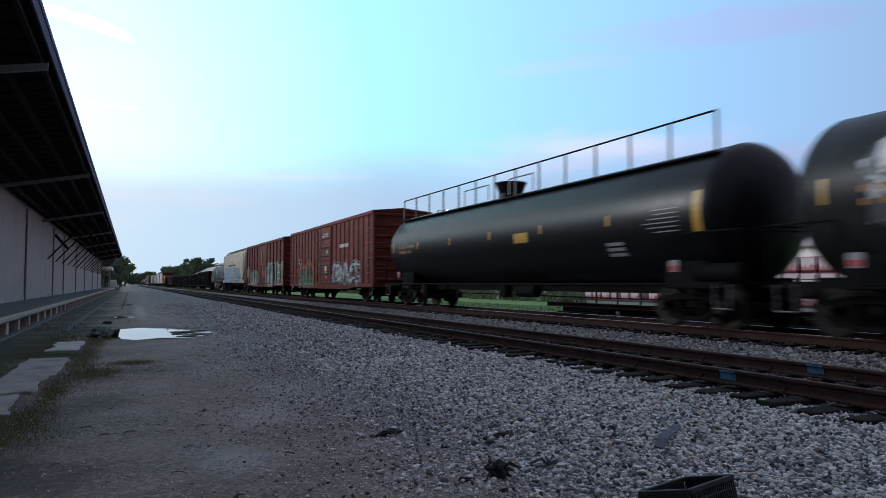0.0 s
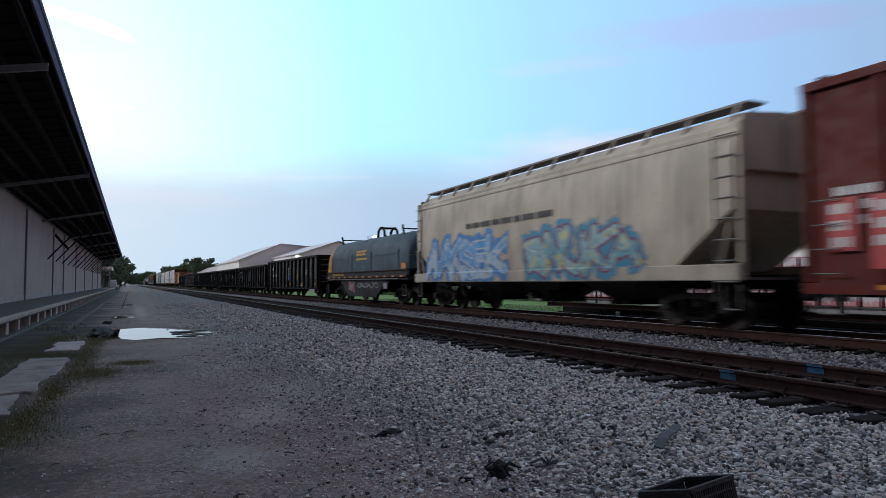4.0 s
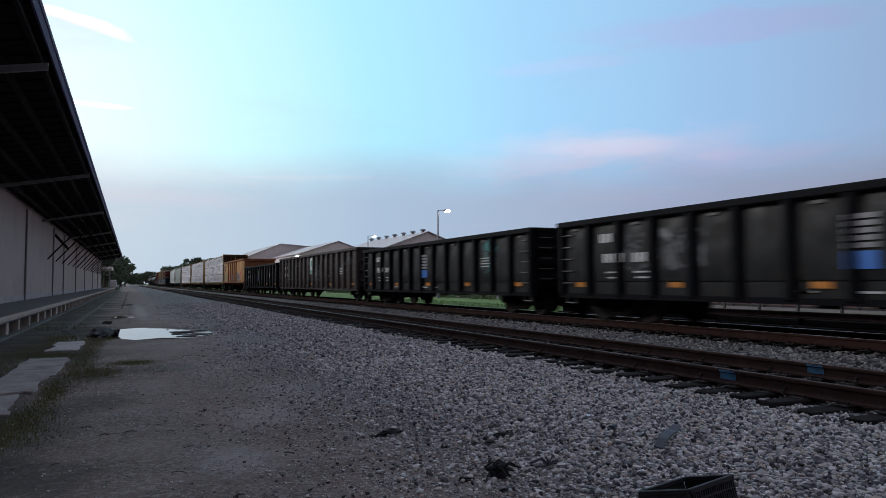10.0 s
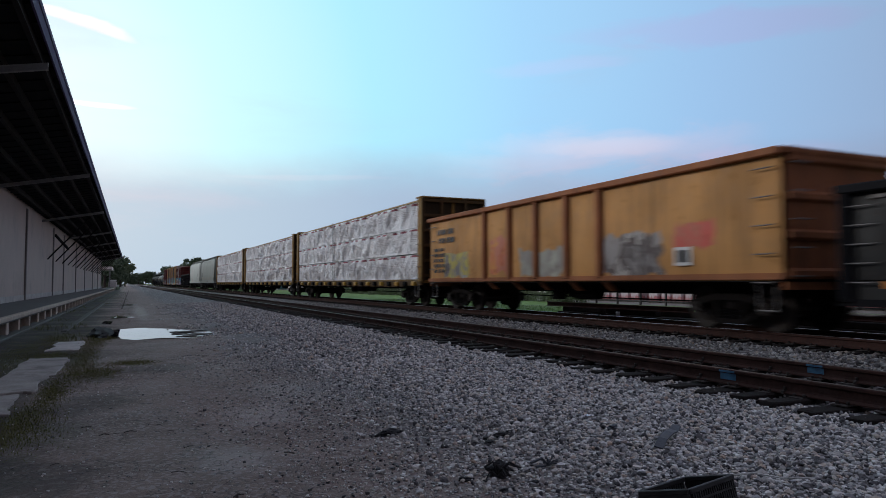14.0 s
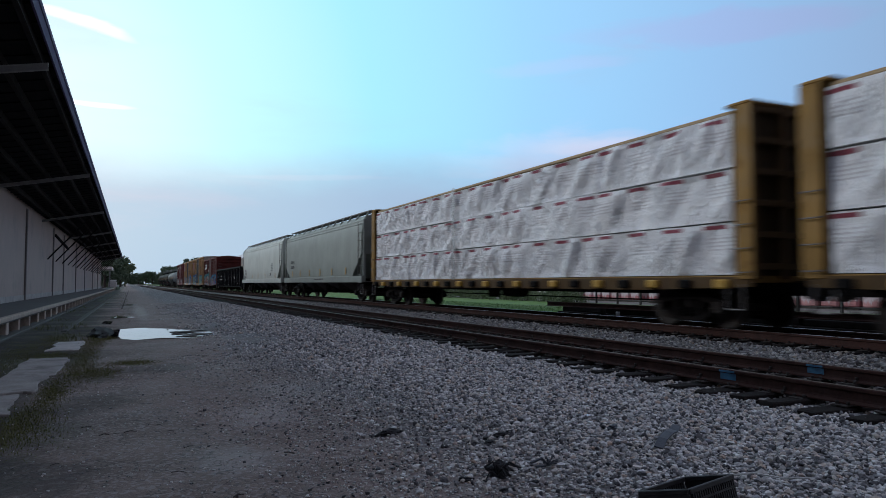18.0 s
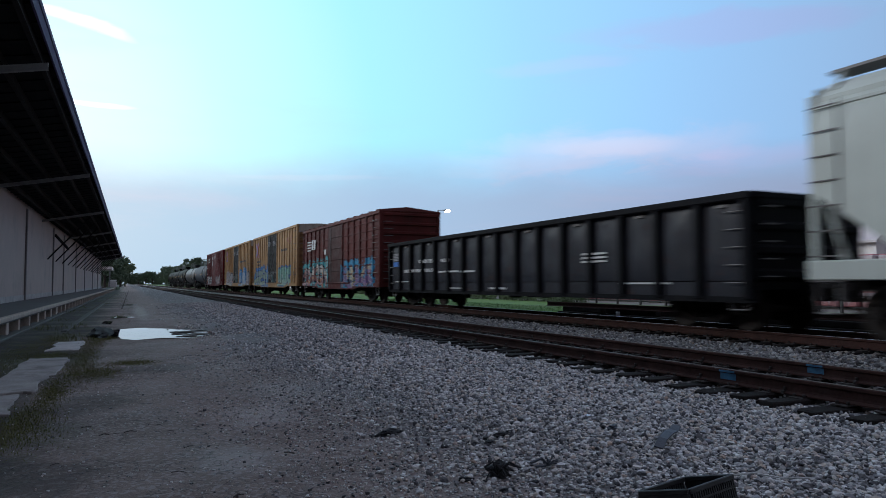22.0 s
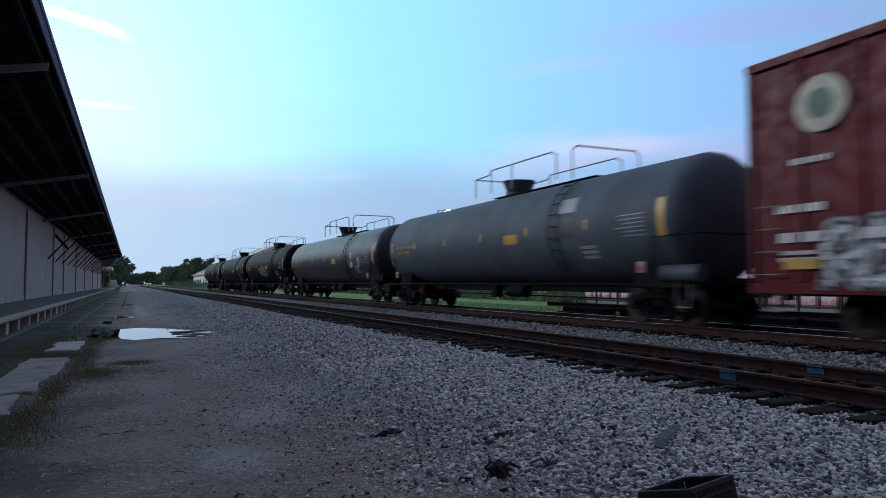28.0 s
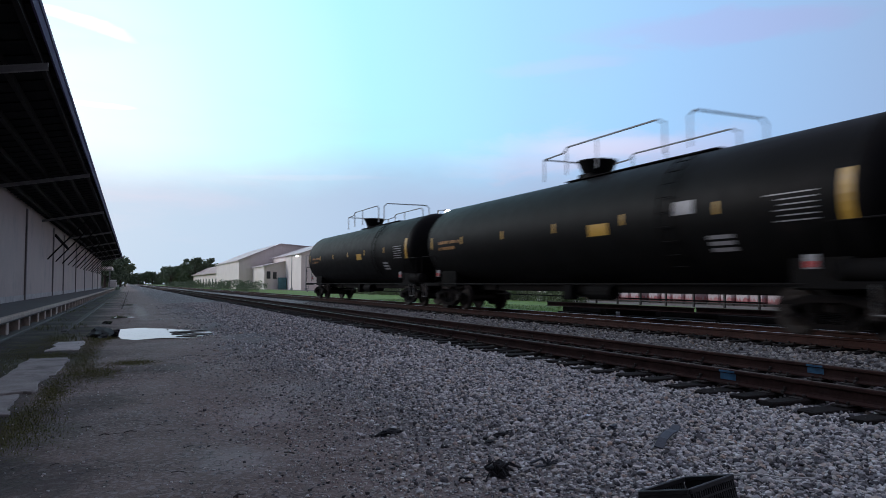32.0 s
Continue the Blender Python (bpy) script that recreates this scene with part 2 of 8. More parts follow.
def car_paint(name, color, rough=0.5, rust=0.3, streak=0.35, tags=(), fade=0.2, grime=(0.05, 0.04, 0.035), spec=0.16, bump=0.12, worn=0.25):
    """Weathered paint of a rail car in the car's own space: streaks down the side, rust, and painted tags.
    A tag is (y0, y1, z0, z1, size, seed, colours)."""
    n = Nodes(name)
    x, y, z = n.xyz()
    big = n.noise(0.8, 5, 0.6)
    col = n.mix(n.step(big, 0.3, 0.7), [c * (1 - fade) for c in color], [min(1, c * (1 + fade)) for c in color])
    runs = n.noise(1.0, 5, 0.65, n.scaled(5.0, 5.0, 0.35))
    for y0, y1, z0, z1, size, seed, colours in tags:
        shift = n.node("ShaderNodeMapping", Vector=n.co, Location=(0.0, seed * 3.7, seed * 1.3), Scale=(0.0, 1.0 / size, 0.75 / size)).outputs["Vector"]
        warp = n.noise(1.6, 2, 0.5, shift, 0.0, True)
        moved = n.node("ShaderNodeVectorMath", **{}).outputs[0]
        vm = moved.node
        vm.operation = "MULTIPLY_ADD"
        n.put(vm.inputs[0], warp)
        vm.inputs[1].default_value = (0.0, 1.3, 1.3)
        n.put(vm.inputs[2], shift)
        cell = n.node("ShaderNodeTexVoronoi", Vector=moved, Scale=1.0)
        edge = n.node("ShaderNodeTexVoronoi", Vector=moved, Scale=1.0)
        edge.feature = "DISTANCE_TO_EDGE"
        k = n.xyz(cell.outputs["Color"])[0]
        m = len(colours)
        paint = n.ramp(k, [(i / m, c) for i, c in enumerate(colours)], True)
        fillin = n.noise(2.6, 2, 0.4, moved)
        paint = n.mix(n.step(fillin, 0.5, 0.54, 0, 0.75), paint, colours[0])
        paint = n.mix(n.step(edge.outputs["Distance"], 0.05, 0.075, 1, 0), paint, colours[-1])
        wob = n.math("MULTIPLY", n.math("SUBTRACT", n.noise(1.1 / size, 3, 0.5, n.scaled(0, 1, 1)), 0.5), 1.1 * size)
        ey, ez = n.math("ADD", y, wob), n.math("ADD", z, wob)
        inside = n.math("MULTIPLY", n.math("MULTIPLY", n.step(ey, y0, y0 + 0.08), n.step(ey, y1 - 0.08, y1, 1, 0)),
                        n.math("MULTIPLY", n.step(ez, z0, z0 + 0.05), n.step(ez, z1 - 0.08, z1, 1, 0)))
        near = n.step(x, -0.6, -0.5, 1, 0)
        col = n.mix(n.math("MULTIPLY", n.math("MULTIPLY", inside, near), 0.92), col, paint)
    col = n.mix(n.step(runs, 0.48, 0.72, 0, streak), col, grime)
    spots = n.noise(3.2, 7, 0.7)
    col = n.mix(n.step(spots, 0.56, 0.68, 0, rust), col, (0.10, 0.045, 0.025))
    fine = n.noise(22, 3)
    return n.done(col, n.step(spots, 0.35, 0.7, rough - worn * 0.4, min(0.95, rough + worn)), 0.0, n.math("ADD", fine, n.math("MULTIPLY", big, 3.0)), bump, 0.012, spec)


def ground_material():
    """Yard: worn asphalt and dirt by the warehouse, crushed stone along the tracks, grass beyond them."""
    n = Nodes("yard_ground")
    x, y, z = n.xyz()
    wob = n.math("ADD", n.math("MULTIPLY", n.math("SUBTRACT", n.noise(0.35, 5), 0.5), 3.4), n.math("MULTIPLY", n.math("SUBTRACT", n.noise(2.2, 4), 0.5), 0.8))
    ex = n.math("ADD", x, wob)
    grit = n.node("ShaderNodeTexVoronoi", Vector=n.co, Scale=34.0, Randomness=1.0)
    gk = n.xyz(grit.outputs["Color"])[0]
    asphalt = n.mix(n.step(n.noise(0.7, 6, 0.62), 0.35, 0.66), (0.225, 0.160, 0.140), (0.385, 0.285, 0.248))
    asphalt = n.mix(n.step(n.noise(0.25, 4, 0.6), 0.4, 0.62, 0, 0.5), asphalt, (0.30, 0.235, 0.20))
    asphalt = n.mix(n.step(n.noise(60, 3, 0.7), 0.35, 0.7), n.mix(0.45, asphalt, (0.05, 0.043, 0.04)), asphalt)
    asphalt = n.mix(n.step(gk, 0.70, 0.8, 0, 0.55), asphalt, (0.42, 0.375, 0.35))
    asphalt = n.mix(n.step(gk, 0.16, 0.08, 0, 0.25), asphalt, (0.07, 0.06, 0.055))
    asphalt = n.mix(n.step(n.noise(1.7, 6, 0.7), 0.58, 0.72, 0, 0.65), asphalt, (0.06, 0.05, 0.045))
    asphalt = n.mix(n.step(n.noise(9.0, 5, 0.7), 0.60, 0.68, 0, 0.6), asphalt, (0.045, 0.04, 0.037))
    # worn pale patches and an oily one
    for cx, cy, rx, ry, tone, amount in ((1.42, 7.9, 0.42, 0.75, (0.44, 0.39, 0.37), 0.6), (0.84, 5.95, 0.30, 0.55, (0.44, 0.39, 0.37), 0.5), (2.0, 9.2, 0.5, 1.2, (0.40, 0.36, 0.34), 0.5), (0.7, 40.0, 0.35, 9.0, (0.50, 0.44, 0.40), 0.6), (-0.75, 5.8, 0.6, 0.8, (0.05, 0.042, 0.038), 0.6), (-0.35, 9.6, 0.5, 0.9, (0.05, 0.045, 0.04), 0.6), (0.4, 13.0, 0.9, 0.7, (0.05, 0.045, 0.04), 0.6)):
        d = n.math("ADD", n.math("POWER", n.math("ABSOLUTE", n.math("DIVIDE", n.math("SUBTRACT", x, cx), rx)), 2.0), n.math("POWER", n.math("ABSOLUTE", n.math("DIVIDE", n.math("SUBTRACT", y, cy), ry)), 2.0))
        d = n.math("ADD", d, n.math("MULTIPLY", n.math("SUBTRACT", n.noise(5.0, 6, 0.7), 0.5), 4.0))
        asphalt = n.mix(n.step(d, -0.2, 1.6, amount, 0), asphalt, tone)
    seam = n.node("ShaderNodeTexVoronoi", Vector=n.noise(1.2, 4, 0.6, None, 0.0, True), Scale=3.2)
    seam.feature = "DISTANCE_TO_EDGE"
    asphalt = n.mix(n.step(seam.outputs["Distance"], 0.006, 0.02, 0.6, 0), asphalt, (0.03, 0.027, 0.025))
    # strip by the dock: wet black ground, with the shadow there painted in too
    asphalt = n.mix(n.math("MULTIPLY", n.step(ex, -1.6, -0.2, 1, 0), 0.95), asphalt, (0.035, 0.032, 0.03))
    stone = n.node("ShaderNodeTexVoronoi", Vector=n.co, Scale=19.0, Randomness=1.0)
    k = n.xyz(stone.outputs["Color"])
    gravel = n.ramp(k[0], [(0.0, (0.08, 0.075, 0.08)), (0.35, (0.20, 0.195, 0.20)), (0.7, (0.38, 0.37, 0.37)), (1.0, (0.58, 0.565, 0.55))])
    # shade in the gaps between stones, painted as a darker colour
    gravel = n.mix(n.step(stone.outputs["Distance"], 0.32, 0.6, 0, 0.8), gravel, (0.05, 0.045, 0.045))
    gravel = n.mix(n.step(n.noise(0.5, 5), 0.42, 0.7, 0, 0.5), gravel, (0.10, 0.09, 0.085))
    lawn = n.mix(n.step(n.noise(0.9, 6, 0.65), 0.3, 0.7), (0.09, 0.20, 0.025), (0.16, 0.30, 0.05))
    lawn = n.mix(n.step(n.noise(14, 4), 0.35, 0.7, 0, 0.6), lawn, (0.08, 0.13, 0.03))
    lawn = n.mix(n.step(n.noise(0.12, 4), 0.5, 0.72, 0, 0.6), lawn, (0.14, 0.12, 0.07))
    is_stone = n.step(ex, 1.4, 3.2)
    col = n.mix(is_stone, asphalt, gravel)
    yard = n.mix(n.step(n.noise(0.6, 5), 0.3, 0.7), (0.13, 0.115, 0.10), (0.22, 0.20, 0.18))
    lawn = n.mix(n.step(ex, 30.5, 33.0), lawn, yard)
    is_lawn = n.step(n.math("ADD", x, n.math("MULTIPLY", n.math("SUBTRACT", n.noise(0.8, 5), 0.5), 1.4)), 15.2, 15.9)
    col = n.mix(is_lawn, col, lawn)
    weeds = n.math("MULTIPLY", n.step(n.noise(0.9, 6, 0.7), 0.46, 0.62), n.math("MULTIPLY", n.step(ex, -3.3, -2.2), n.step(ex, -1.5, -0.3, 1, 0)))
    col = n.mix(n.math("MULTIPLY", weeds, 0.7), col, (0.085, 0.09, 0.035))
    damp = n.step(n.noise(0.45, 5, 0.6), 0.42, 0.6)
    rough = n.mix(is_stone, n.mix(damp, (0.9, 0.9, 0.9), (0.7, 0.7, 0.7)), (0.85, 0.85, 0.85))
    high = n.mix(is_stone, n.noise(55, 5, 0.7), n.math("SUBTRACT", 1.0, stone.outputs["Distance"]))
    return n.done(col, rough, 0.0, high, 0.7, 0.03)


M_GROUND = ground_material()


def stone_material(name, shade_mix=0.0):
    n = Nodes(name)
    r = n.node("ShaderNodeNewGeometry").outputs["Random Per Island"]
    col = n.ramp(r, [(0.0, (0.05, 0.05, 0.055)), (0.18, (0.17, 0.17, 0.175)), (0.34, (0.36, 0.36, 0.36)), (0.50, (0.54, 0.535, 0.52)), (0.62, (0.60, 0.52, 0.44)), (0.72, (0.68, 0.68, 0.665)), (0.88, (0.88, 0.87, 0.85)), (0.95, (0.56, 0.43, 0.34)), (1.0, (0.34, 0.36, 0.40))])
    col = n.mix(n.step(n.noise(40, 5), 0.42, 0.7, 0, 0.35), col, (0.10, 0.098, 0.10))
    col = n.mix(n.step(n.noise(0.8, 4), 0.2, 0.8, shade_mix * 0.8, min(1, shade_mix * 1.2)), col, (0.045, 0.036, 0.032))
    return n.done(col, 0.85, 0.0, n.noise(90, 3), 0.3, 0.004)


M_STONE = stone_material("crushed_stone")
# stone colour darkened to carry the shadow round the train
M_SHADESTONE = stone_material("shade_darkened_stone", 0.38)
M_RAIL = plain("rusty_rail_side", (0.058, 0.030, 0.025), 0.8, 0.0, 0.35, 4, 0.3)
M_RAILTOP = plain("polished_rail_head", (0.42, 0.42, 0.43), 0.28, 1.0, 0.2, 6, 0.05, dirty=0.15)
M_RAILDULL = plain("dull_rail_head", (0.16, 0.125, 0.105), 0.45, 0.7, 0.3, 6, 0.1)
M_TIE = plain("creosoted_tie", (0.028, 0.024, 0.022), 0.85, 0, 0.45, 5, 0.6, spread=0.4)
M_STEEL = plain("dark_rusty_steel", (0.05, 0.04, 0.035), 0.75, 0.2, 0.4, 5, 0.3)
M_BLUE = plain("blue_marking_paint", (0.045, 0.15, 0.27), 0.6, 0, 0.3, 9, 0.1)
M_WALL = plain("pale_metal_wall", (0.54, 0.44, 0.395), 0.7, 0, 0.08, 0.7, 0.1, (0.25, 0.23, 0.22), 0.45)
M_PILASTER = plain("dark_wall_post", (0.24, 0.22, 0.215), 0.7, 0, 0.12, 2, 0.1)
M_CONC = plain("weathered_concrete", (0.52, 0.50, 0.48), 0.85, 0, 0.2, 2.2, 0.5, (0.20, 0.18, 0.165), 0.5)
M_DOCKTOP = plain("stained_dock_top", (0.11, 0.105, 0.105), 0.8, 0, 0.25, 1.2, 0.3)
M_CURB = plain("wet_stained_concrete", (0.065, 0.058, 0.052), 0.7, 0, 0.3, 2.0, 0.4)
M_DOCKEDGE = plain("weathered_dock_edge", (0.50, 0.43, 0.36), 0.85, 0, 0.25, 2.0, 0.5)
# near-black base puts the shade under the canopy into the deck's colour
M_ROOFUNDER = plain("shade_black_canopy_deck", (0.010, 0.011, 0.012), 0.8, 0, 0.3, 0.8, 0.2)
M_BEAM = plain("grey_painted_beam", (0.30, 0.30, 0.30), 0.6, 0, 0.15, 2, 0.1)
M_FASCIA = plain("grey_blue_fascia", (0.10, 0.085, 0.17), 0.75, 0.0, 0.15, 2, 0.1)
M_BRACE = plain("dark_steel_brace", (0.02, 0.018, 0.018), 0.7, 0.2, 0.2, 4, 0.1)
M_METALWALL = plain("cream_metal_cladding", (0.84, 0.77, 0.72), 0.6, 0, 0.06, 0.3, 0.1, (0.35, 0.32, 0.3), 0.25)
M_METALROOF = plain("pale_metal_roof", (0.62, 0.55, 0.54), 0.5, 0, 0.08, 0.3, 0.1, (0.35, 0.3, 0.28), 0.3)
M_DARKGLASS = plain("dark_window_glass", (0.03, 0.035, 0.04), 0.15, 0, 0.1, 2, 0.0)
M_GREY = plain("galvanised_steel", (0.30, 0.31, 0.32), 0.5, 0.6, 0.2, 5, 0.1)
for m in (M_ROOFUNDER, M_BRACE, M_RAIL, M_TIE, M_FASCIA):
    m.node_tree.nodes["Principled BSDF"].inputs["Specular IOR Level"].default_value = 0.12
M_BARK = plain("tree_bark", (0.09, 0.07, 0.055), 0.9, 0, 0.4, 6, 0.6)
M_BLACKPLASTIC = plain("black_crate_plastic", (0.02, 0.02, 0.021), 0.45, 0, 0.2, 8, 0.1)
M_WOOD = plain("dark_wet_wood", (0.05, 0.042, 0.036), 0.8, 0, 0.4, 9, 0.5)


def lamp_glow(name, color, power):
    n = Nodes(name)
    n.bsdf.inputs["Base Color"].default_value = (*color, 1)
    n.bsdf.inputs["Emission Color"].default_value = (*color, 1)
    n.bsdf.inputs["Emission Strength"].default_value = power
    return n.mat


M_GLOW = lamp_glow("lit_lamp_lens", (1.0, 0.98, 0.9), 40.0)


def water_material():
    n = Nodes("puddle_water")
    return n.done((0.02, 0.022, 0.024), 0.02, 0.0, n.noise(1.2, 3, 0.5, n.scaled(1, 0.35, 1)), 0.04, 0.02)


M_WATER = water_material()

# ---- ground ----


def lie(x, y):
    """Height of the yard and of the stone beds of both tracks."""
    pts = ((-60, 0.0), (1.2, 0.0), (4.6, 0.10), (5.9, 0.112), (6.3, 0.135), (8.9, 0.165), (9.4, 0.13), (10.0, 0.14), (10.9, 0.25), (14.1, 0.25), (15.6, 0.05), (17.0, 0.0), (400, 0.0))
    z = 0.0
    for (a, za), (b, zb) in zip(pts, pts[1:]):
        if a <= x <= b:
            z = za + (zb - za) * (x - a) / (b - a)
            break
    if abs(y) < 120 and x < 6:
        z += 0.05 * (noise.noise((x * 0.45, y * 0.3, 0)) * min(1, max(0, (x + 3.5) / 2)))
        if x < 2.6:
            z -= 0.035 * math.exp(-((x - 1.0) / 1.6) ** 2 - ((y - 22.5) / 3.4) ** 2)
            z -= 0.05 * math.exp(-((x + 0.5) / 0.6) ** 2 - ((y - 31.0) / 4.0) ** 2)
    return z


def grid_axis(parts):
    out = []
    for a, b, n in parts:
        out += [a + (b - a) * i / n for i in range(n)]
    return out + [parts[-1][1]]


gx = grid_axis([(-2500, -60, 6), (-60, -6, 8), (-6, 6, 60), (6, 17, 28), (17, 60, 10), (60, 2500, 8)])
gy = grid_axis([(-2500, -40, 8), (-40, 0, 10), (0, 40, 130), (40, 120, 40), (120, 500, 24), (500, 3500, 8)])
g_form = Form()
g_form.v = [(x, y, lie(x, y)) for y in gy for x in gx]
w_ = len(gx)
g_form.f = [(j * w_ + i, j * w_ + i + 1, (j + 1) * w_ + i + 1, (j + 1) * w_ + i) for j in range(len(gy) - 1) for i in range(w_ - 1)]
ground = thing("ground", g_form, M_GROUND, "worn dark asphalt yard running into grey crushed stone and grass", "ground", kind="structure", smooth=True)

# ---- tracks ----
RAIL_PROF = [(-0.070, 0.0), (0.070, 0.0), (0.070, 0.014), (0.016, 0.034), (0.010, 0.055), (0.010, 0.125), (0.034, 0.138), (0.036, 0.166), (0.026, 0.1755), (-0.026, 0.1755), (-0.036, 0.166), (-0.034, 0.138), (-0.010, 0.125), (-0.010, 0.055), (-0.016, 0.034), (-0.070, 0.014)]
RAIL_H = 0.1755


def track(name, cx, top, head, label, y0=-260.0, y1=900.0, tie_far=150.0, tie_near=0.0):
    tr = thing(name, None, None, label, "railway track", kind="structure")
    for side in (-1, 1):
        x = cx + side * GAUGE / 2
        p = [(x + a, top - RAIL_H + b) for a, b in RAIL_PROF]
        rail = part("rail", Form().sweep(p, y0, y1), M_RAIL, tr, "rust-brown steel rail")
        part("rail_head", Form().box(x - 0.027, x + 0.027, y0, y1, top - 0.001, top + 0.003), head, rail, "worn running surface of the rail")
    # wooden ties, plates and spikes
    ties = [Form().box(-1.30, 1.30, -0.115, 0.115, -0.17, 0.0, 0.012).mesh("tie") for _ in range(3)]
    rng = random.Random(int(cx * 10))
    for me in ties:
        for v in me.vertices:
            v.co.x += rng.uniform(-0.03, 0.03)
            v.co.z += rng.uniform(-0.006, 0.006)
    plate = Form()
    for side in (-1, 1):
        plate.box(side * GAUGE / 2 - 0.17, side * GAUGE / 2 + 0.17, -0.09, 0.09, 0.001, 0.014)
        for dx in (-0.10, 0.10):
            for dy in (-0.06, 0.06):
                plate.box(side * GAUGE / 2 + dx - 0.02, side * GAUGE / 2 + dx + 0.02, dy - 0.012, dy + 0.012, 0.014, 0.05, 0.006)
    plate = plate.mesh("tie_plates")
    y = tie_near
    far = Form()
    base = top - RAIL_H - 0.016
    count = 0
    while y < tie_far + 250:
        dx, dz = rng.uniform(-0.08, 0.06), rng.uniform(-0.02, 0.006)
        if count < 150:
            tie = part("tie", ties[count % 3], M_TIE, tr)
            tie.matrix_basis = pose(cx + dx, y, base + dz, 0, 0, rng.uniform(-1.4, 1.4))
            if y < 45:
                pl = part("tie_plates", plate, M_STEEL, tie)
                pl.matrix_basis = pose(-dx, 0, -dz)
        else:
            far.box(cx + dx - 1.3, cx + dx + 1.3, y - 0.11, y + 0.11, base - 0.17, base)
        y += 0.50 + rng.uniform(-0.035, 0.035)
        count += 1
    tagged(part("far_ties", far, M_TIE, tr, "dark wooden ties in the distance"), kind="stuff")
    return tr


near_track = track("near_track", NEAR_X, NEAR_Z, M_RAILDULL, "empty railway track with rusty rails on wooden ties", tie_near=0.9)
main_track = track("main_track", TRACK_X, RAIL_Z, M_RAILTOP, "main railway track with polished rail heads on wooden ties", tie_near=2.0)
for side, y in ((-1, 6.47), (1, 6.42)):
    x = NEAR_X + side * GAUGE / 2
    f = Form().box(x - 0.0165, x - 0.0125, y - 0.12, y + 0.12, NEAR_Z - 0.125, NEAR_Z - 0.048)
    f.box(x - 0.0405, x - 0.0365, y - 0.12, y + 0.12, NEAR_Z - 0.036, NEAR_Z - 0.01)
    part("paint_mark", f, M_BLUE, near_track, "blue paint mark across the rail")
# rail anchors on the near track
anchor = Form().box(-0.078, 0.0, -0.02, 0.02, -0.005, 0.04, 0.006).box(-0.05, -0.01, -0.014, 0.014, 0.03, 0.075, 0.006).mesh("rail_anchor")
for side in (-1, 1):
    for i in range(16):
        a = part("rail_anchor", anchor, M_STEEL, near_track)
        a.matrix_basis = pose(NEAR_X + side * GAUGE / 2, 3.2 + i * 1.27 + 0.1 * side, NEAR_Z - RAIL_H)

# ---- crushed stone ----


def stones(name, label, count, place, size, seed, sub=1, mat=M_STONE):
    """Thousands of angular stones in one mesh."""
    rng = np.random.default_rng(seed)
    bm = bmesh.new()
    bmesh.ops.create_icosphere(bm, subdivisions=max(1, sub), radius=1.0)
    base = np.array([v.co[:] for v in bm.verts])
    tris = np.array([[v.index for v in f.verts] for f in bm.faces])
    bm.free()
    if sub == 0:      # coarse grit: rough six-sided grains
        base = np.array([(i, j, k) for i in (-1, 1) for j in (-1, 1) for k in (-1, 1)]) * 0.75
        tris = np.array([(0, 1, 3), (0, 3, 2), (4, 6, 7), (4, 7, 5), (0, 4, 5), (0, 5, 1), (2, 3, 7), (2, 7, 6), (0, 2, 6), (0, 6, 4), (1, 5, 7), (1, 7, 3)])
    xy = place(rng, count)
    count = len(xy)
    z = np.array([lie(a, b) for a, b in xy])
    s = rng.uniform(size[0], size[1], (count, 1, 1)) * (0.75 + 0.5 * rng.random((count, 1, 1)) ** 3)
    p = base[None] * (1 + rng.uniform(-0.33, 0.28, (count, len(base), 1)))
    p = p * rng.uniform(0.65, 1.2, (count, 1, 3)) * s
    t = rng.uniform(0, 2 * np.pi, count)
    c, d = np.cos(t)[:, None], np.sin(t)[:, None]
    tip = rng.uniform(-0.5, 0.5, count)[:, None]
    px = p[:, :, 0] * c - p[:, :, 1] * d
    py = p[:, :, 0] * d + p[:, :, 1] * c
    pz = p[:, :, 2] * 0.8 + px * tip * 0.4
    v = np.stack([px + xy[:, 0:1], py + xy[:, 1:2], pz + (z + s[:, 0, 0] * rng.uniform(-0.2, 0.8, count))[:, None]], -1).reshape(-1, 3)
    f = (tris[None] + (np.arange(count) * len(base))[:, None, None]).reshape(-1, 3)
    me = bpy.data.meshes.new(name)
    me.vertices.add(len(v))
    me.vertices.foreach_set("co", v.ravel())
    me.loops.add(f.size)
    me.loops.foreach_set("vertex_index", f.ravel().astype(np.int32))
    me.polygons.add(len(f))
    me.polygons.foreach_set("loop_start", np.arange(0, f.size, 3, dtype=np.int32))
    me.update()
    me.validate()
    me.shade_flat()
    return thing(name, me, mat, label, "crushed stone", kind="stuff")


def bed(x0, x1, y0, y1, power=1.0, fray=0.0, thin=0.0):
    def place(rng, n):
        x = x0 + (x1 - x0) * rng.random(n)
        y = y0 + (y1 - y0) * rng.random(n) ** power
        if fray:
            edge = np.array([noise.noise((0.0, b * 0.35, 3.0)) for b in y]) * 0.9 + 0.25 * np.array([noise.noise((a * 1.5, b * 1.5, 7.0)) for a, b in zip(x, y)])
            keep = (x - x0 + edge) / fray > rng.random(n) ** 0.6
            x, y = x[keep], y[keep]
        if thin:
            k = np.array([noise.noise((a * 0.7, b * 0.3, 21.0)) + 0.5 * noise.noise((a * 2.1, b * 1.1, 4.0)) for a, b in zip(x, y)])
            keep = (k + 0.55 > rng.random(len(x)) * thin) | (x > 3.6)
            x, y = x[keep], y[keep]
        return np.stack([x, y], 1)
    return place


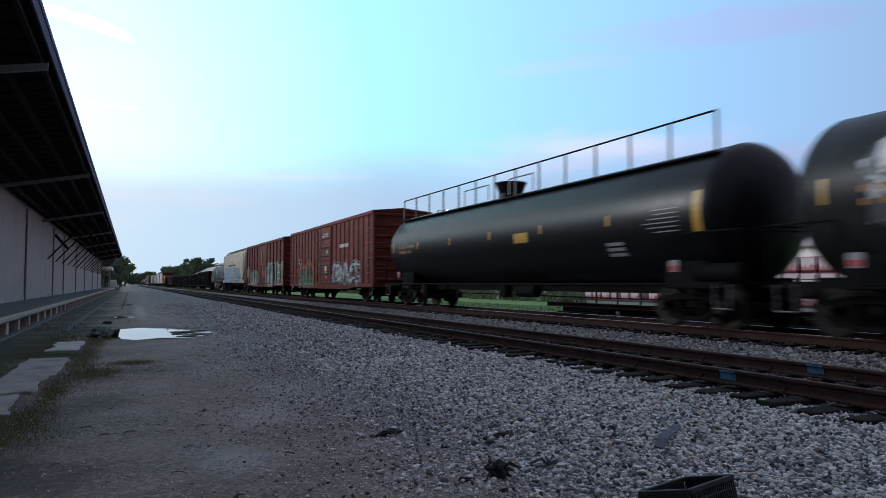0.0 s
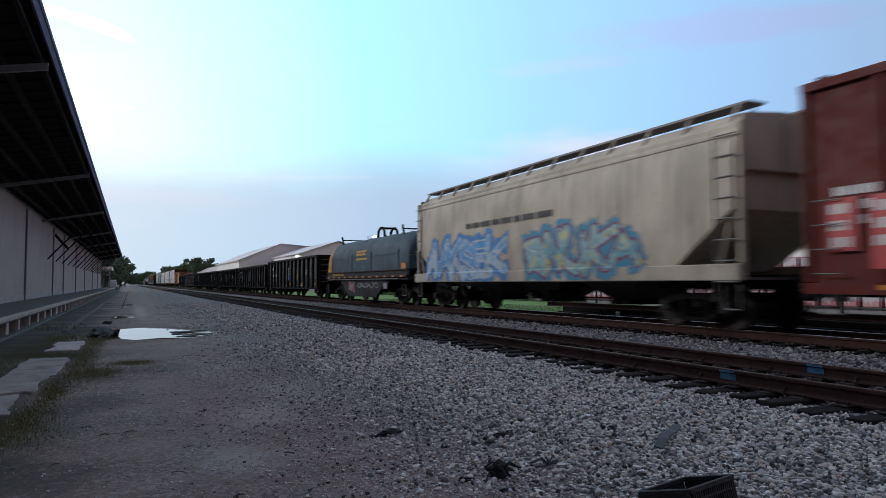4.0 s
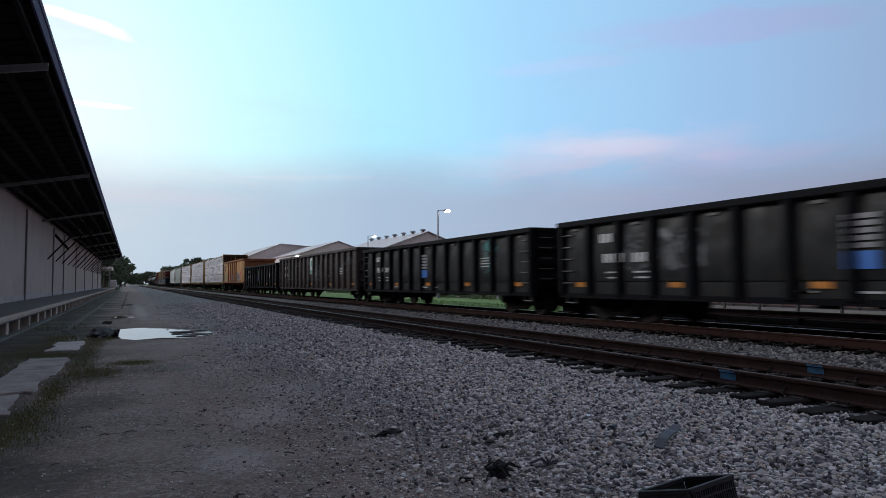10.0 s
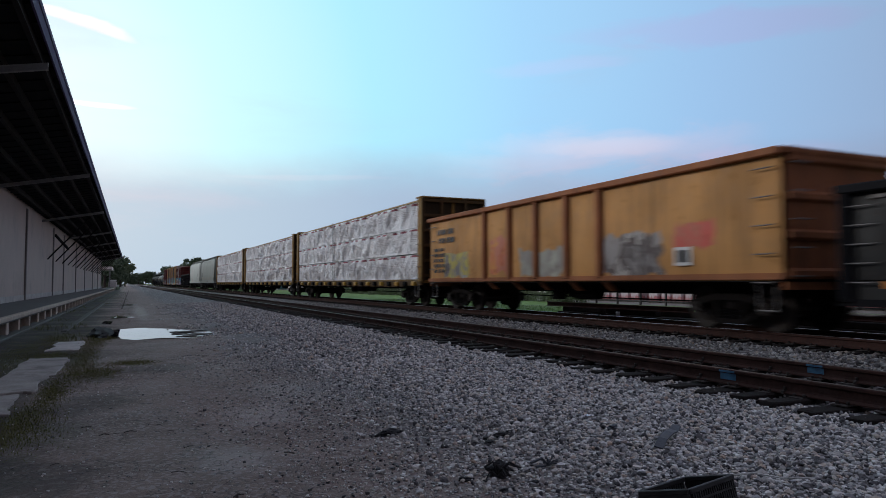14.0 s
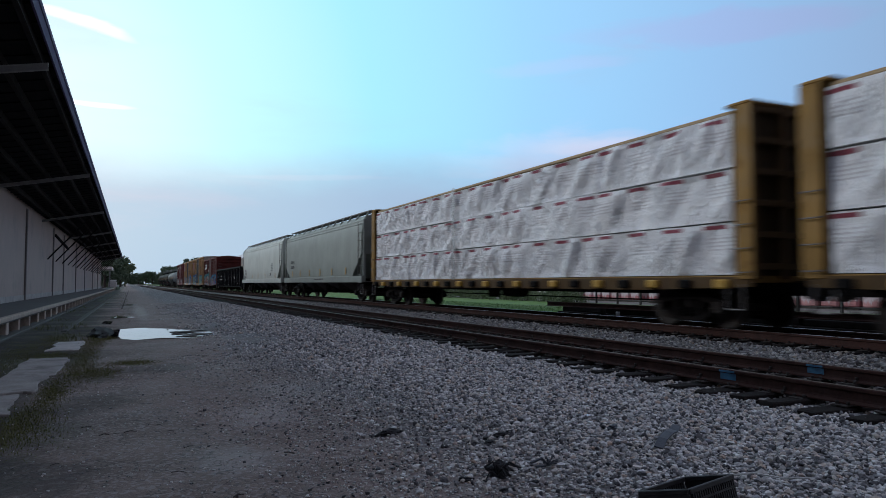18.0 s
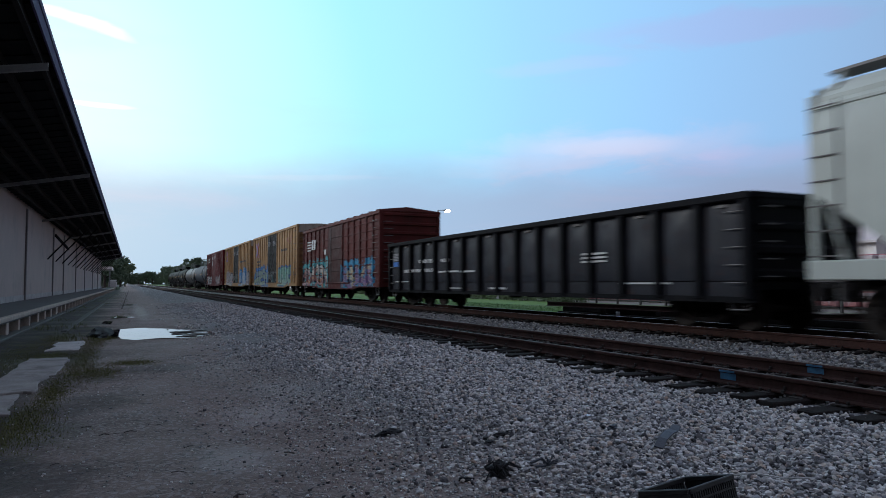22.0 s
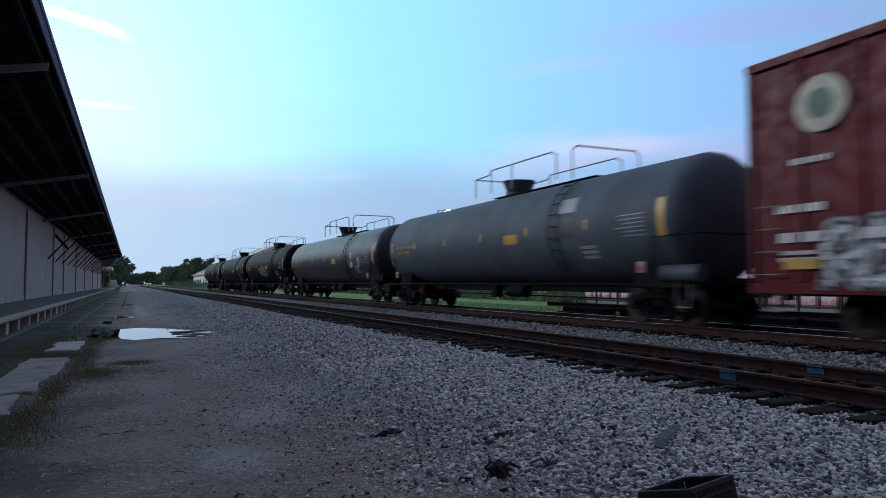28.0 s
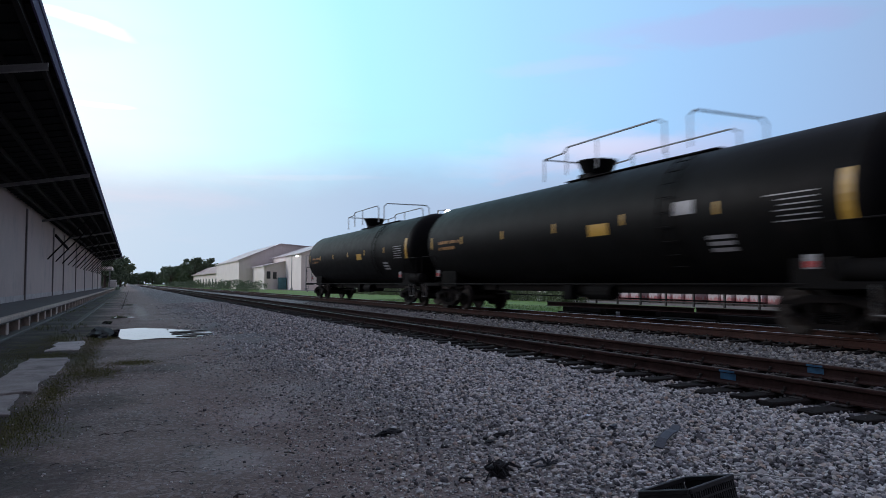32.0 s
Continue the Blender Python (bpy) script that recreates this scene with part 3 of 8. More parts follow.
stones("crushed_stone", "loose grey crushed stone beside the empty track", 54000, bed(1.6, 6.6, 2.0, 12.0, 1.15, 2.6, 0.7), (0.015, 0.032), 1)
stones("crushed_stone", "grey crushed stone bed stretching along the empty track", 38000, bed(1.0, 6.4, 11.0, 52.0, 1.7, 2.6, 1.1), (0.020, 0.038), 2)
stones("crushed_stone", "grey crushed stone between the rails of the empty track", 5000, bed(6.3, 8.9, 1.0, 26.0, 1.3), (0.018, 0.035), 3, mat=M_SHADESTONE)
stones("crushed_stone", "crushed stone between the two tracks, darkened for train shadow", 12000, bed(8.7, 11.2, 3.0, 45.0, 1.5), (0.020, 0.042), 4, mat=M_SHADESTONE)
stones("crushed_stone", "grey crushed stone under the main track", 3500, bed(11.2, 14.6, 5.0, 40.0, 1.4), (0.022, 0.042), 5, mat=M_SHADESTONE)
stones("loose_grit", "scattered small stones on the worn asphalt yard", 2600, bed(-2.4, 3.0, 2.2, 16.0, 1.2), (0.005, 0.012), 6, 0)
stones("loose_grit", "fine grey grit spread where the crushed stone thins out", 62000, bed(0.2, 4.4, 2.2, 15.0, 1.25, 3.0), (0.006, 0.016), 7, 0)

# ---- warehouse ----
HOUSE = pose(0, 0, 0, 0, 0, -0.39)
DOCK_X, DOCK_Z, WALL_X, EDGE_X = -2.955, 0.557, -5.26, -1.68
WALL_TOP, EDGE_TOP, H_Y0, H_Y1 = 5.50, 6.62, -30.0, 150.0


def housed(ob):
    ob.matrix_basis = HOUSE
    return ob


wall = housed(thing("wall_warehouse", Form().box(WALL_X - 0.25, WALL_X, H_Y0, H_Y1, 0, WALL_TOP + 0.6).box(WALL_X - 16, WALL_X - 0.25, H_Y1 - 0.25, H_Y1, 0, WALL_TOP + 0.6),
                    M_WALL, "long pale grey warehouse wall with shallow posts", "wall", kind="structure"))
post = Form().box(WALL_X - 0.05, WALL_X + 0.09, -0.11, 0.11, DOCK_Z, WALL_TOP, 0.01).mesh("wall_post")
for d in (-14, 0.5, 15.5, 31.0, 43.6, 58.0, 66.7, 81.0, 96.1, 115.1, 132.0, 147.0):
    p = part("wall_post", post, M_PILASTER, wall)
    p.matrix_basis = pose(0, d, 0)
part("base_strip", Form().box(WALL_X, WALL_X + 0.03, H_Y0, H_Y1, DOCK_Z, DOCK_Z + 0.28), M_CONC, wall, "stained concrete strip along the wall foot")
dock = housed(thing("loading_dock", None, None, "low concrete loading dock on stubby posts along the warehouse", "loading dock", kind="structure"))
part("deck", Form().box(WALL_X, DOCK_X - 0.02, H_Y0, H_Y1 + 14, DOCK_Z - 0.16, DOCK_Z, 0.01), M_DOCKTOP, dock, "dark stained dock deck")
part("edge_beam", Form().box(DOCK_X - 0.16, DOCK_X, H_Y0, H_Y1 + 14, DOCK_Z - 0.12, DOCK_Z + 0.004, 0.015), M_DOCKEDGE, dock, "pale worn edge beam")
# dark block takes the place of the deep shade behind the posts
part("back_wall", Form().box(WALL_X, WALL_X + 1.5, H_Y0, H_Y1 + 14, 0, DOCK_Z - 0.16), M_STEEL, dock, "dark block standing in for the shade under the dock")
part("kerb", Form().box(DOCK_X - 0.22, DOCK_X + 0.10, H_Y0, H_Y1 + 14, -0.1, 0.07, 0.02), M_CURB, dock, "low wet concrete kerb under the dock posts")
dpost = Form().box(-0.62, 0.10, -0.17, 0.17, 0.0, DOCK_Z - 0.12, 0.02).mesh("dock_post")
rng = random.Random(4)
for i in range(70):
    p = part("dock_post", dpost, M_DOCKEDGE, dock)
    p.matrix_basis = pose(DOCK_X - 0.16, 1.45 + i * 2.28 + rng.uniform(-0.12, 0.12), 0, 0, 0, rng.uniform(-3, 3))
infill = Form().box(-0.03, 0.03, -0.93, 0.93, 0.0, DOCK_Z - 0.15).mesh("infill_board")
for i in range(15, 70):
    if i == 15 or rng.random() < 0.7:
        p = part("infill_board", infill, M_DOCKEDGE, dock)
        p.matrix_basis = pose(DOCK_X - 0.22, 2.59 + i * 2.28, 0)

canopy = housed(thing("canopy", None, None, "deep dark canopy rising outward over the dock", "canopy", kind="structure"))
slope = (EDGE_TOP - 0.42 - WALL_TOP) / (EDGE_X - WALL_X)


def under(x):
    return WALL_TOP + slope * (x - WALL_X)


part("roof_deck", Form().sweep([(WALL_X - 0.2, under(WALL_X) + 0.22), (EDGE_X, under(EDGE_X) + 0.22), (EDGE_X, under(EDGE_X) + 0.30), (WALL_X - 0.2, under(WALL_X) + 0.30)], H_Y0, H_Y1), M_ROOFUNDER, canopy, "corrugated canopy deck, blackened to hold its shade")
part("fascia", Form().sweep([(EDGE_X, under(EDGE_X) + 0.08), (EDGE_X + 0.04, under(EDGE_X) + 0.08), (EDGE_X + 0.06, EDGE_TOP), (EDGE_X, EDGE_TOP)], H_Y0, H_Y1), M_FASCIA, canopy, "grey-blue metal fascia")
part("gutter", Form().sweep([(EDGE_X + 0.045, EDGE_TOP - 0.10), (EDGE_X + 0.075, EDGE_TOP - 0.09), (EDGE_X + 0.08, EDGE_TOP + 0.01), (EDGE_X + 0.07, EDGE_TOP + 0.01), (EDGE_X + 0.062, EDGE_TOP - 0.07), (EDGE_X + 0.05, EDGE_TOP - 0.08)], H_Y0, H_Y1), M_FASCIA, canopy, "metal gutter lip")
for i in range(5):
    x = WALL_X + 0.5 + i * (EDGE_X - WALL_X - 0.7) / 4
    part("purlin", Form().sweep([(x - 0.05, under(x) + 0.02), (x + 0.05, under(x) + 0.02), (x + 0.05, under(x) + 0.219), (x - 0.05, under(x) + 0.219)], H_Y0, H_Y1), M_BRACE, canopy)
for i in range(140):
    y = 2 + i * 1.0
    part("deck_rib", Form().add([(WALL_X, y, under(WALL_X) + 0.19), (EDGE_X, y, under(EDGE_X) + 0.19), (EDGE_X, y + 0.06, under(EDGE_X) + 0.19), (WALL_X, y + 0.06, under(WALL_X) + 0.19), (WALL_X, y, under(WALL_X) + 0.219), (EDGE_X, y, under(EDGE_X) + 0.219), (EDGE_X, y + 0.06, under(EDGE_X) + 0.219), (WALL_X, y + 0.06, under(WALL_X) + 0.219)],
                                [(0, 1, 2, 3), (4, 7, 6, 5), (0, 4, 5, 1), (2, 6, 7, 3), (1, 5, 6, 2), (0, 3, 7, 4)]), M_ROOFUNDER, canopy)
for y in (1.0, 17.0, 33.6, 50.8, 70.5, 88.0, 105.0, 122.0, 139.0):
    f = Form()
    for z0, z1, w in ((-0.15, -0.135, 0.05), (-0.135, -0.015, 0.01), (-0.015, 0.0, 0.05)):
        a, b = WALL_X, EDGE_X - 0.04
        pts = [(x, y + s * w, under(x) + z) for x in (a, b) for s in (-1, 1) for z in (z0, z1)]
        f.add(pts, [(0, 1, 3, 2), (4, 6, 7, 5), (0, 4, 5, 1), (2, 3, 7, 6), (0, 2, 6, 4), (1, 5, 7, 3)])
    part("canopy_beam", f, M_BEAM, canopy, "grey steel beam under the canopy")
for i in range(17):
    y = 54.6 + i * 5.6
    part("brace", Form().rod((WALL_X, y, 3.1), (WALL_X + 2.55, y, under(WALL_X + 2.55) + 0.1), 0.055, 6), M_BRACE, canopy, "dark diagonal brace")
part("brace", Form().rod((WALL_X + 0.1, 58.5, 5.0), (WALL_X + 0.8, 60.5, 4.1), 0.10, 8), M_BRACE, canopy)
housed(thing("roof_warehouse", Form().sweep([(WALL_X - 0.25, WALL_TOP + 0.6), (WALL_X - 16, WALL_TOP + 1.6), (WALL_X - 16, WALL_TOP + 1.8), (WALL_X - 0.25, WALL_TOP + 0.8)], H_Y0, H_Y1), M_METALROOF, "pale warehouse roof behind the canopy", "roof", kind="structure"))

# old spur rails sunk in the yard beside the dock
spur = housed(thing("spur_track", None, None, "old rusty spur rails sunk in the yard by the dock", "railway track", kind="structure"))
for x in (-1.95, -0.45):
    part("rail", Form().sweep([(x + a, b - 0.155) for a, b in RAIL_PROF], 44.0, 170.0), M_RAIL, spur, "rusty sunken rail")


def puddle(cx, cy, rx, ry, seed, z, label):
    pts, n = [], 90
    for i in range(n):
        t = 2 * math.pi * i / n
        c, s = math.cos(t), math.sin(t)
        k = 1 + 0.22 * noise.noise((c * 1.6 + seed, s * 1.6, 0)) + 0.12 * noise.noise((c * 5 + seed, s * 5, 1))
        pts.append((cx + rx * k * (abs(c) ** 0.75) * math.copysign(1, c), cy + ry * k * (abs(s) ** 0.8) * math.copysign(1, s), z))
    f = Form().add(pts + [(cx, cy, z)], [(i, (i + 1) % n, n) for i in range(n)])
    return thing("puddle", f, M_WATER, label, "puddle", kind="structure")


puddle(1.02, 22.6, 1.33, 2.75, 2.0, -0.004, "shallow rain puddle mirroring the bright sky")
puddle(-0.60, 29.3, 0.17, 1.7, 5.0, lie(-0.6, 29.3) + 0.012, "small rain puddle by the sunken rails")
puddle(-0.28, 33.6, 0.30, 0.9, 9.0, lie(-0.28, 33.6) + 0.014, "small rain puddle by the sunken rails")
puddle(0.05, 33.2, 0.45, 0.3, 3.0, lie(0.05, 33.2) + 0.012, "small rain puddle by the sunken rails")
puddle(0.2, 51.0, 0.5, 0.9, 8.0, lie(0.2, 51.0) + 0.012, "small rain puddle further along the yard")


def broken_slab(x0, x1, y0, y1, seed, z, mat, label):
    """A flush concrete piece with crumbled edges."""
    rim, n = [], 14
    for (ax, ay), (bx, by) in (((x0, y0), (x1, y0)), ((x1, y0), (x1, y1)), ((x1, y1), (x0, y1)), ((x0, y1), (x0, y0))):
        for i in range(n):
            k = i / n
            px, py = ax + (bx - ax) * k, ay + (by - ay) * k
            rim.append((px + 0.10 * noise.noise((px * 2.3, py * 1.3, seed)) + 0.04 * noise.noise((px * 9, py * 6, seed)), py + 0.22 * noise.noise((py * 1.1, px * 3.0, seed + 4)) + 0.07 * noise.noise((px * 9, py * 5, seed + 8))))
    m = len(rim)
    cx, cy = (x0 + x1) / 2, (y0 + y1) / 2
    f = Form().add([(a, b, z - 0.10) for a, b in rim] + [(a, b, z - 0.012) for a, b in rim] + [(cx + (a - cx) * 0.975, cy + (b - cy) * 0.985, z + 0.006 * noise.noise((a * 5, b * 5, 2))) for a, b in rim] + [(cx, cy, z)],
                   [(i, (i + 1) % m, m + (i + 1) % m, m + i) for i in range(m)] + [(m + i, m + (i + 1) % m, 2 * m + (i + 1) % m, 2 * m + i) for i in range(m)] + [(2 * m + i, 2 * m + (i + 1) % m, 3 * m) for i in range(m)])
    return thing("concrete_slab", f, mat, label, "concrete slab", "broken slab pieces in the weeds")


M_SLAB = plain("dirty_pale_concrete", (0.33, 0.30, 0.285), 0.85, 0, 0.25, 3.0, 0.5, (0.13, 0.11, 0.10), 0.75)
broken_slab(-1.85, -1.18, 8.9, 10.55, 1.0, 0.03, M_SLAB, "broken pale concrete slab set in weeds")
broken_slab(-1.75, -1.10, 10.6, 12.35, 2.0, 0.035, M_SLAB, "broken pale concrete slab set in weeds")
broken_slab(-1.66, -0.98, 12.42, 15.3, 3.0, 0.03, M_SLAB, "broken pale concrete slab set in weeds")
broken_slab(-1.50, -0.88, 17.2, 19.6, 4.0, 0.02, M_CONC, "stained concrete piece half buried in dirt")
strip = housed(thing("concrete_curb", Form().box(-1.90, -1.72, 24.0, 56.0, -0.1, 0.03, 0.015), M_CURB, "long grey concrete curb sunk beside the spur rail", "curb", kind="structure"))

# ---- train ----
M_TRUCK = plain("dusty_cast_steel", (0.011, 0.009, 0.0085), 0.85, 0.0, 0.4, 5, 0.4, (0.035, 0.024, 0.018), 0.35)
M_WHEEL = plain("brown_wheel_steel", (0.024, 0.017, 0.014), 0.75, 0.3, 0.3, 6, 0.2)
M_TREAD = plain("bright_wheel_tread", (0.35, 0.34, 0.34), 0.35, 1.0, 0.2, 6, 0.1)
M_FRAME = plain("black_underframe", (0.008, 0.0075, 0.0075), 0.8, 0.0, 0.4, 4, 0.2, (0.03, 0.022, 0.018), 0.3)
for m in (M_TRUCK, M_FRAME):
    m.node_tree.nodes["Principled BSDF"].inputs["Specular IOR Level"].default_value = 0.08
# black car paint deepened to hold the shadows at posts and ends
M_POST = plain("shadow_black_post_paint", (0.006, 0.006, 0.008), 0.75, 0, 0.35, 4, 0.2, (0.025, 0.02, 0.018), 0.3)
M_POST.node_tree.nodes["Principled BSDF"].inputs["Specular IOR Level"].default_value = 0.12
M_STEELGREY = plain("dim_grey_spray", (0.16, 0.16, 0.165), 0.6, 0, 0.2, 6, 0.1)
M_RUNG = plain("worn_ladder_steel", (0.15, 0.14, 0.135), 0.6, 0.2, 0.2, 6, 0.1)
M_WHITE = plain("white_lettering", (0.62, 0.62, 0.60), 0.6, 0, 0.12, 6, 0.05, dirty=0.35)
M_YELLOW = plain("yellow_reflective_sheet", (0.45, 0.26, 0.03), 0.45, 0, 0.12, 6, 0.05, dirty=0.2)
M_ORANGE = plain("orange_reflective_sheet", (0.62, 0.22, 0.02), 0.45, 0, 0.15, 6, 0.05, dirty=0.25)
M_RED = plain("red_sign_paint", (0.45, 0.04, 0.04), 0.5, 0, 0.15, 6, 0.05)
M_SIGNBLUE = plain("blue_sign_sheet", (0.03, 0.17, 0.55), 0.45, 0, 0.15, 6, 0.05)
M_SIGNGREEN = plain("green_sign_paint", (0.10, 0.34, 0.24), 0.6, 0, 0.15, 6, 0.05)
M_DULLORANGE = plain("faded_orange_lettering", (0.32, 0.15, 0.03), 0.6, 0, 0.25, 6, 0.05)
M_BLACK = plain("black_lettering", (0.03, 0.03, 0.032), 0.6, 0, 0.15, 6, 0.05)
M_SILVER = plain("silver_placard", (0.26, 0.26, 0.27), 0.5, 0.0, 0.2, 8, 0.05)
WHEEL_R, WHEEL_BASE, TRUCK_REACH = 0.457, 1.778, 0.0

master_wheelsets = []


def make_truck():
    """Three-piece freight truck round its centre, at rail height."""
    bol = Form().box(-1.02, 1.02, -0.18, 0.18, 0.42, 0.66, 0.03).rod((0, 0, 0.64), (0, 0, 0.74), 0.2, 12)
    tr = new("truck", bol.mesh("truck"))
    tr.data.materials.append(M_TRUCK)
    rows, seg = 13, 10
    coil = Form().add([((0.085 if j % 2 else 0.068) * math.cos(6.2832 * i / seg), (0.085 if j % 2 else 0.068) * math.sin(6.2832 * i / seg), 0.016 * j) for j in range(rows) for i in range(seg)],
                      [(j * seg + i, j * seg + (i + 1) % seg, (j + 1) * seg + (i + 1) % seg, (j + 1) * seg + i) for j in range(rows - 1) for i in range(seg)]).mesh("spring", True)
    h = WHEEL_BASE / 2
    for s in (-1, 1):
        x = s * 1.0
        f = Form()
        # openings either side of the spring pocket
        f.cut([(-h - 0.22, 0.37), (-h + 0.17, 0.37), (-h + 0.25, 0.28), (-0.40, 0.15), (0.40, 0.15), (h - 0.25, 0.28), (h - 0.17, 0.37), (h + 0.22, 0.37), (h + 0.22, 0.46), (h - 0.18, 0.44), (0.38, 0.24), (-0.38, 0.24), (-h + 0.18, 0.44), (-h - 0.22, 0.46)], x - 0.07, x + 0.07)
        f.cut([(-h - 0.22, 0.50), (-h + 0.20, 0.54), (-0.40, 0.62), (0.40, 0.62), (h - 0.20, 0.54), (h + 0.22, 0.50), (h + 0.22, 0.60), (h - 0.05, 0.66), (0.42, 0.76), (-0.42, 0.76), (-h + 0.05, 0.66), (-h - 0.22, 0.60)], x - 0.08, x + 0.08)
        for d in (-1, 1):
            f.box(x - 0.06, x + 0.06, d * 0.37 - 0.05, d * 0.37 + 0.05, 0.2, 0.66)
            f.box(x - 0.075, x + 0.075, d * h - 0.17, d * h + 0.17, 0.36, 0.58, 0.03)
        part("side_frame", f, M_TRUCK, tr, "dusty cast steel side frame")
        for d in (-0.22, 0.0, 0.22):
            part("spring", coil, M_FRAME, tr, "coil spring in the side frame").location = (x, d, 0.24)
        part("brake_beam", Form().box(-0.75, 0.75, s * 0.38 - 0.03, s * 0.38 + 0.03, 0.3, 0.38), M_FRAME, tr)
    for d in (-1, 1):
        f = Form()
        f.rod((-0.92, 0, 0), (0.92, 0, 0), 0.085, 12)
        for s in (-1, 1):
            x = s * GAUGE / 2
            prof = [(x - s * 0.075, 0.09), (x - s * 0.075, 0.16), (x - s * 0.03, 0.30), (x - s * 0.085, 0.39), (x - s * 0.085, WHEEL_R + 0.025), (x - s * 0.05, WHEEL_R + 0.022), (x - s * 0.04, WHEEL_R), (x + s * 0.055, WHEEL_R - 0.006), (x + s * 0.055, 0.40), (x + s * 0.02, 0.30), (x + s * 0.065, 0.16), (x + s * 0.065, 0.09)]
            f.spin_x(prof, 36)
            f.rod((s * 0.9, 0, 0), (s * 1.12, 0, 0), 0.125, 16)
            for k in range(3):
                t = 2 * math.pi * k / 3
                f.rod((s * 1.10, 0.07 * math.cos(t), 0.07 * math.sin(t)), (s * 1.145, 0.07 * math.cos(t), 0.07 * math.sin(t)), 0.022, 6)
        ws = part("wheelset", f, M_WHEEL, tr, "solid steel wheels on one axle with bolted bearing caps", True)
        ws.location = (0, d * h, WHEEL_R)
        master_wheelsets.append(ws)
    return tr


truck_master = make_truck()
wheelset_twins = {0: [], 1: []}
truck_used = [False]


def set_truck(car, y):
    if truck_used[0]:
        t = copy_thing(truck_master, pose(0, y, 0))
        twins = [o for o in t.children if o.name.startswith("wheelset")]
        twins.sort(key=lambda o: o.location.y)
        for i, o in enumerate(twins):
            wheelset_twins[i].append(o)
    else:
        t = truck_master
        t.matrix_basis = pose(0, y, 0)
        truck_used[0] = True
    t.parent = car
    tagged(t, "three-piece steel freight truck with two wheelsets")
    return t


coupler_mesh = Form().box(-0.07, 0.07, 0.0, 0.55, 0.72, 0.88, 0.02).box(-0.17, 0.15, 0.50, 0.74, 0.66, 0.94, 0.05).box(-0.2, 0.2, -0.1, 0.08, 0.62, 0.98, 0.03).mesh("coupler")
hose_mesh = Form().path([(-0.32, 0.1, 0.75), (-0.30, 0.3, 0.62), (-0.26, 0.48, 0.42), (-0.18, 0.62, 0.36)], 0.028, 6).mesh("brake_hose")


def running_gear(car, half, inset, sill_z=0.72, sill_w=0.34, reach=None):
    """Trucks, centre sill, couplers and brake hoses."""
    reach = half if reach is None else reach
    for s in (-1, 1):
        set_truck(car, s * (half - inset))
        c = part("coupler", coupler_mesh, M_STEEL, car, "rusty knuckle coupler")
        c.matrix_basis = pose(0, s * reach, 0, 0, 0, 0 if s > 0 else 180)
        hs = part("brake_hose", hose_mesh, M_FRAME, car)
        hs.matrix_basis = pose(0, s * reach, 0, 0, 0, 0 if s > 0 else 180)
    part("center_sill", Form().box(-sill_w / 2, sill_w / 2, -reach, reach, sill_z, sill_z + 0.30), M_FRAME, car)
    g = Form().rod((-0.55, -1.4, 0.72), (-0.55, -0.3, 0.72), 0.2, 12).rod((0.5, 0.2, 0.7), (0.5, 1.5, 0.7), 0.16, 12)
    g.box(-0.7, -0.4, 0.4, 0.8, 0.5, 0.95, 0.02).rod((-0.1, -half + 3, 0.55), (-0.1, half - 3, 0.6), 0.02, 5)
    part("brake_gear", g, M_FRAME, car, "black air tank, cylinder and brake rods")


rung_cache = {}


def ladder(car, x, y, z0, z1, width, rungs, side=True):
    """Single grab irons, one above the other."""
    s = 1 if y > 0 else -1
    key = (round(width, 3), side, s)
    if key not in rung_cache:
        w = width / 2
        if side:
            pts = [(0.005, -w, 0), (-0.08, -w, -0.02), (-0.08, w, -0.02), (0.005, w, 0)]
        else:
            pts = [(-w, 0, 0), (-w, s * 0.07, 0), (w, s * 0.07, 0), (w, 0, 0)]
        rung_cache[key] = Form().path(pts, 0.014, 5).mesh("grab_iron")
    for i in range(rungs):
        g = part("grab_iron", rung_cache[key], M_RUNG, car)
        g.matrix_basis = pose(x, y, z0 + (z1 - z0) * i / max(1, rungs - 1))


def stirrup(car, y):
    for s in (-1, 1):
        x = s * 1.5
        part("stirrup_step", Form().path([(x, y - 0.2, 0.95), (x, y - 0.2, 0.45), (x, y + 0.2, 0.45), (x, y + 0.2, 0.95)], 0.02, 5), M_RUNG, car)


def bar(car, name, mat, x, y0, y1, z0, z1, label=""):
    """A thin painted patch or plate on the side that looks towards -x."""
    return part(name, Form().box(x - 0.006, x - 0.001, y0, y1, z0, z1), mat, car, label)


def lines(car, mat, x, y0, y1, z0, rows, pitch, seed):
    """Lettering that cannot be read: short bars, letter by letter."""
    rng = random.Random(seed)
    for i in range(rows):
        y, z, hgt = y1 - rng.uniform(0, 0.15) * (y1 - y0), z0 - i * pitch, pitch * 0.6
        while y > y0:
            for _ in range(rng.randint(3, 7)):
                w = hgt * rng.uniform(0.42, 0.62)
                if y - w < y0:
                    break
                part("letter", Form().box(x - 0.006, x - 0.001, y - w, y, z - hgt, z), mat, car)
                y -= w + hgt * 0.22
            y -= hgt * 0.6


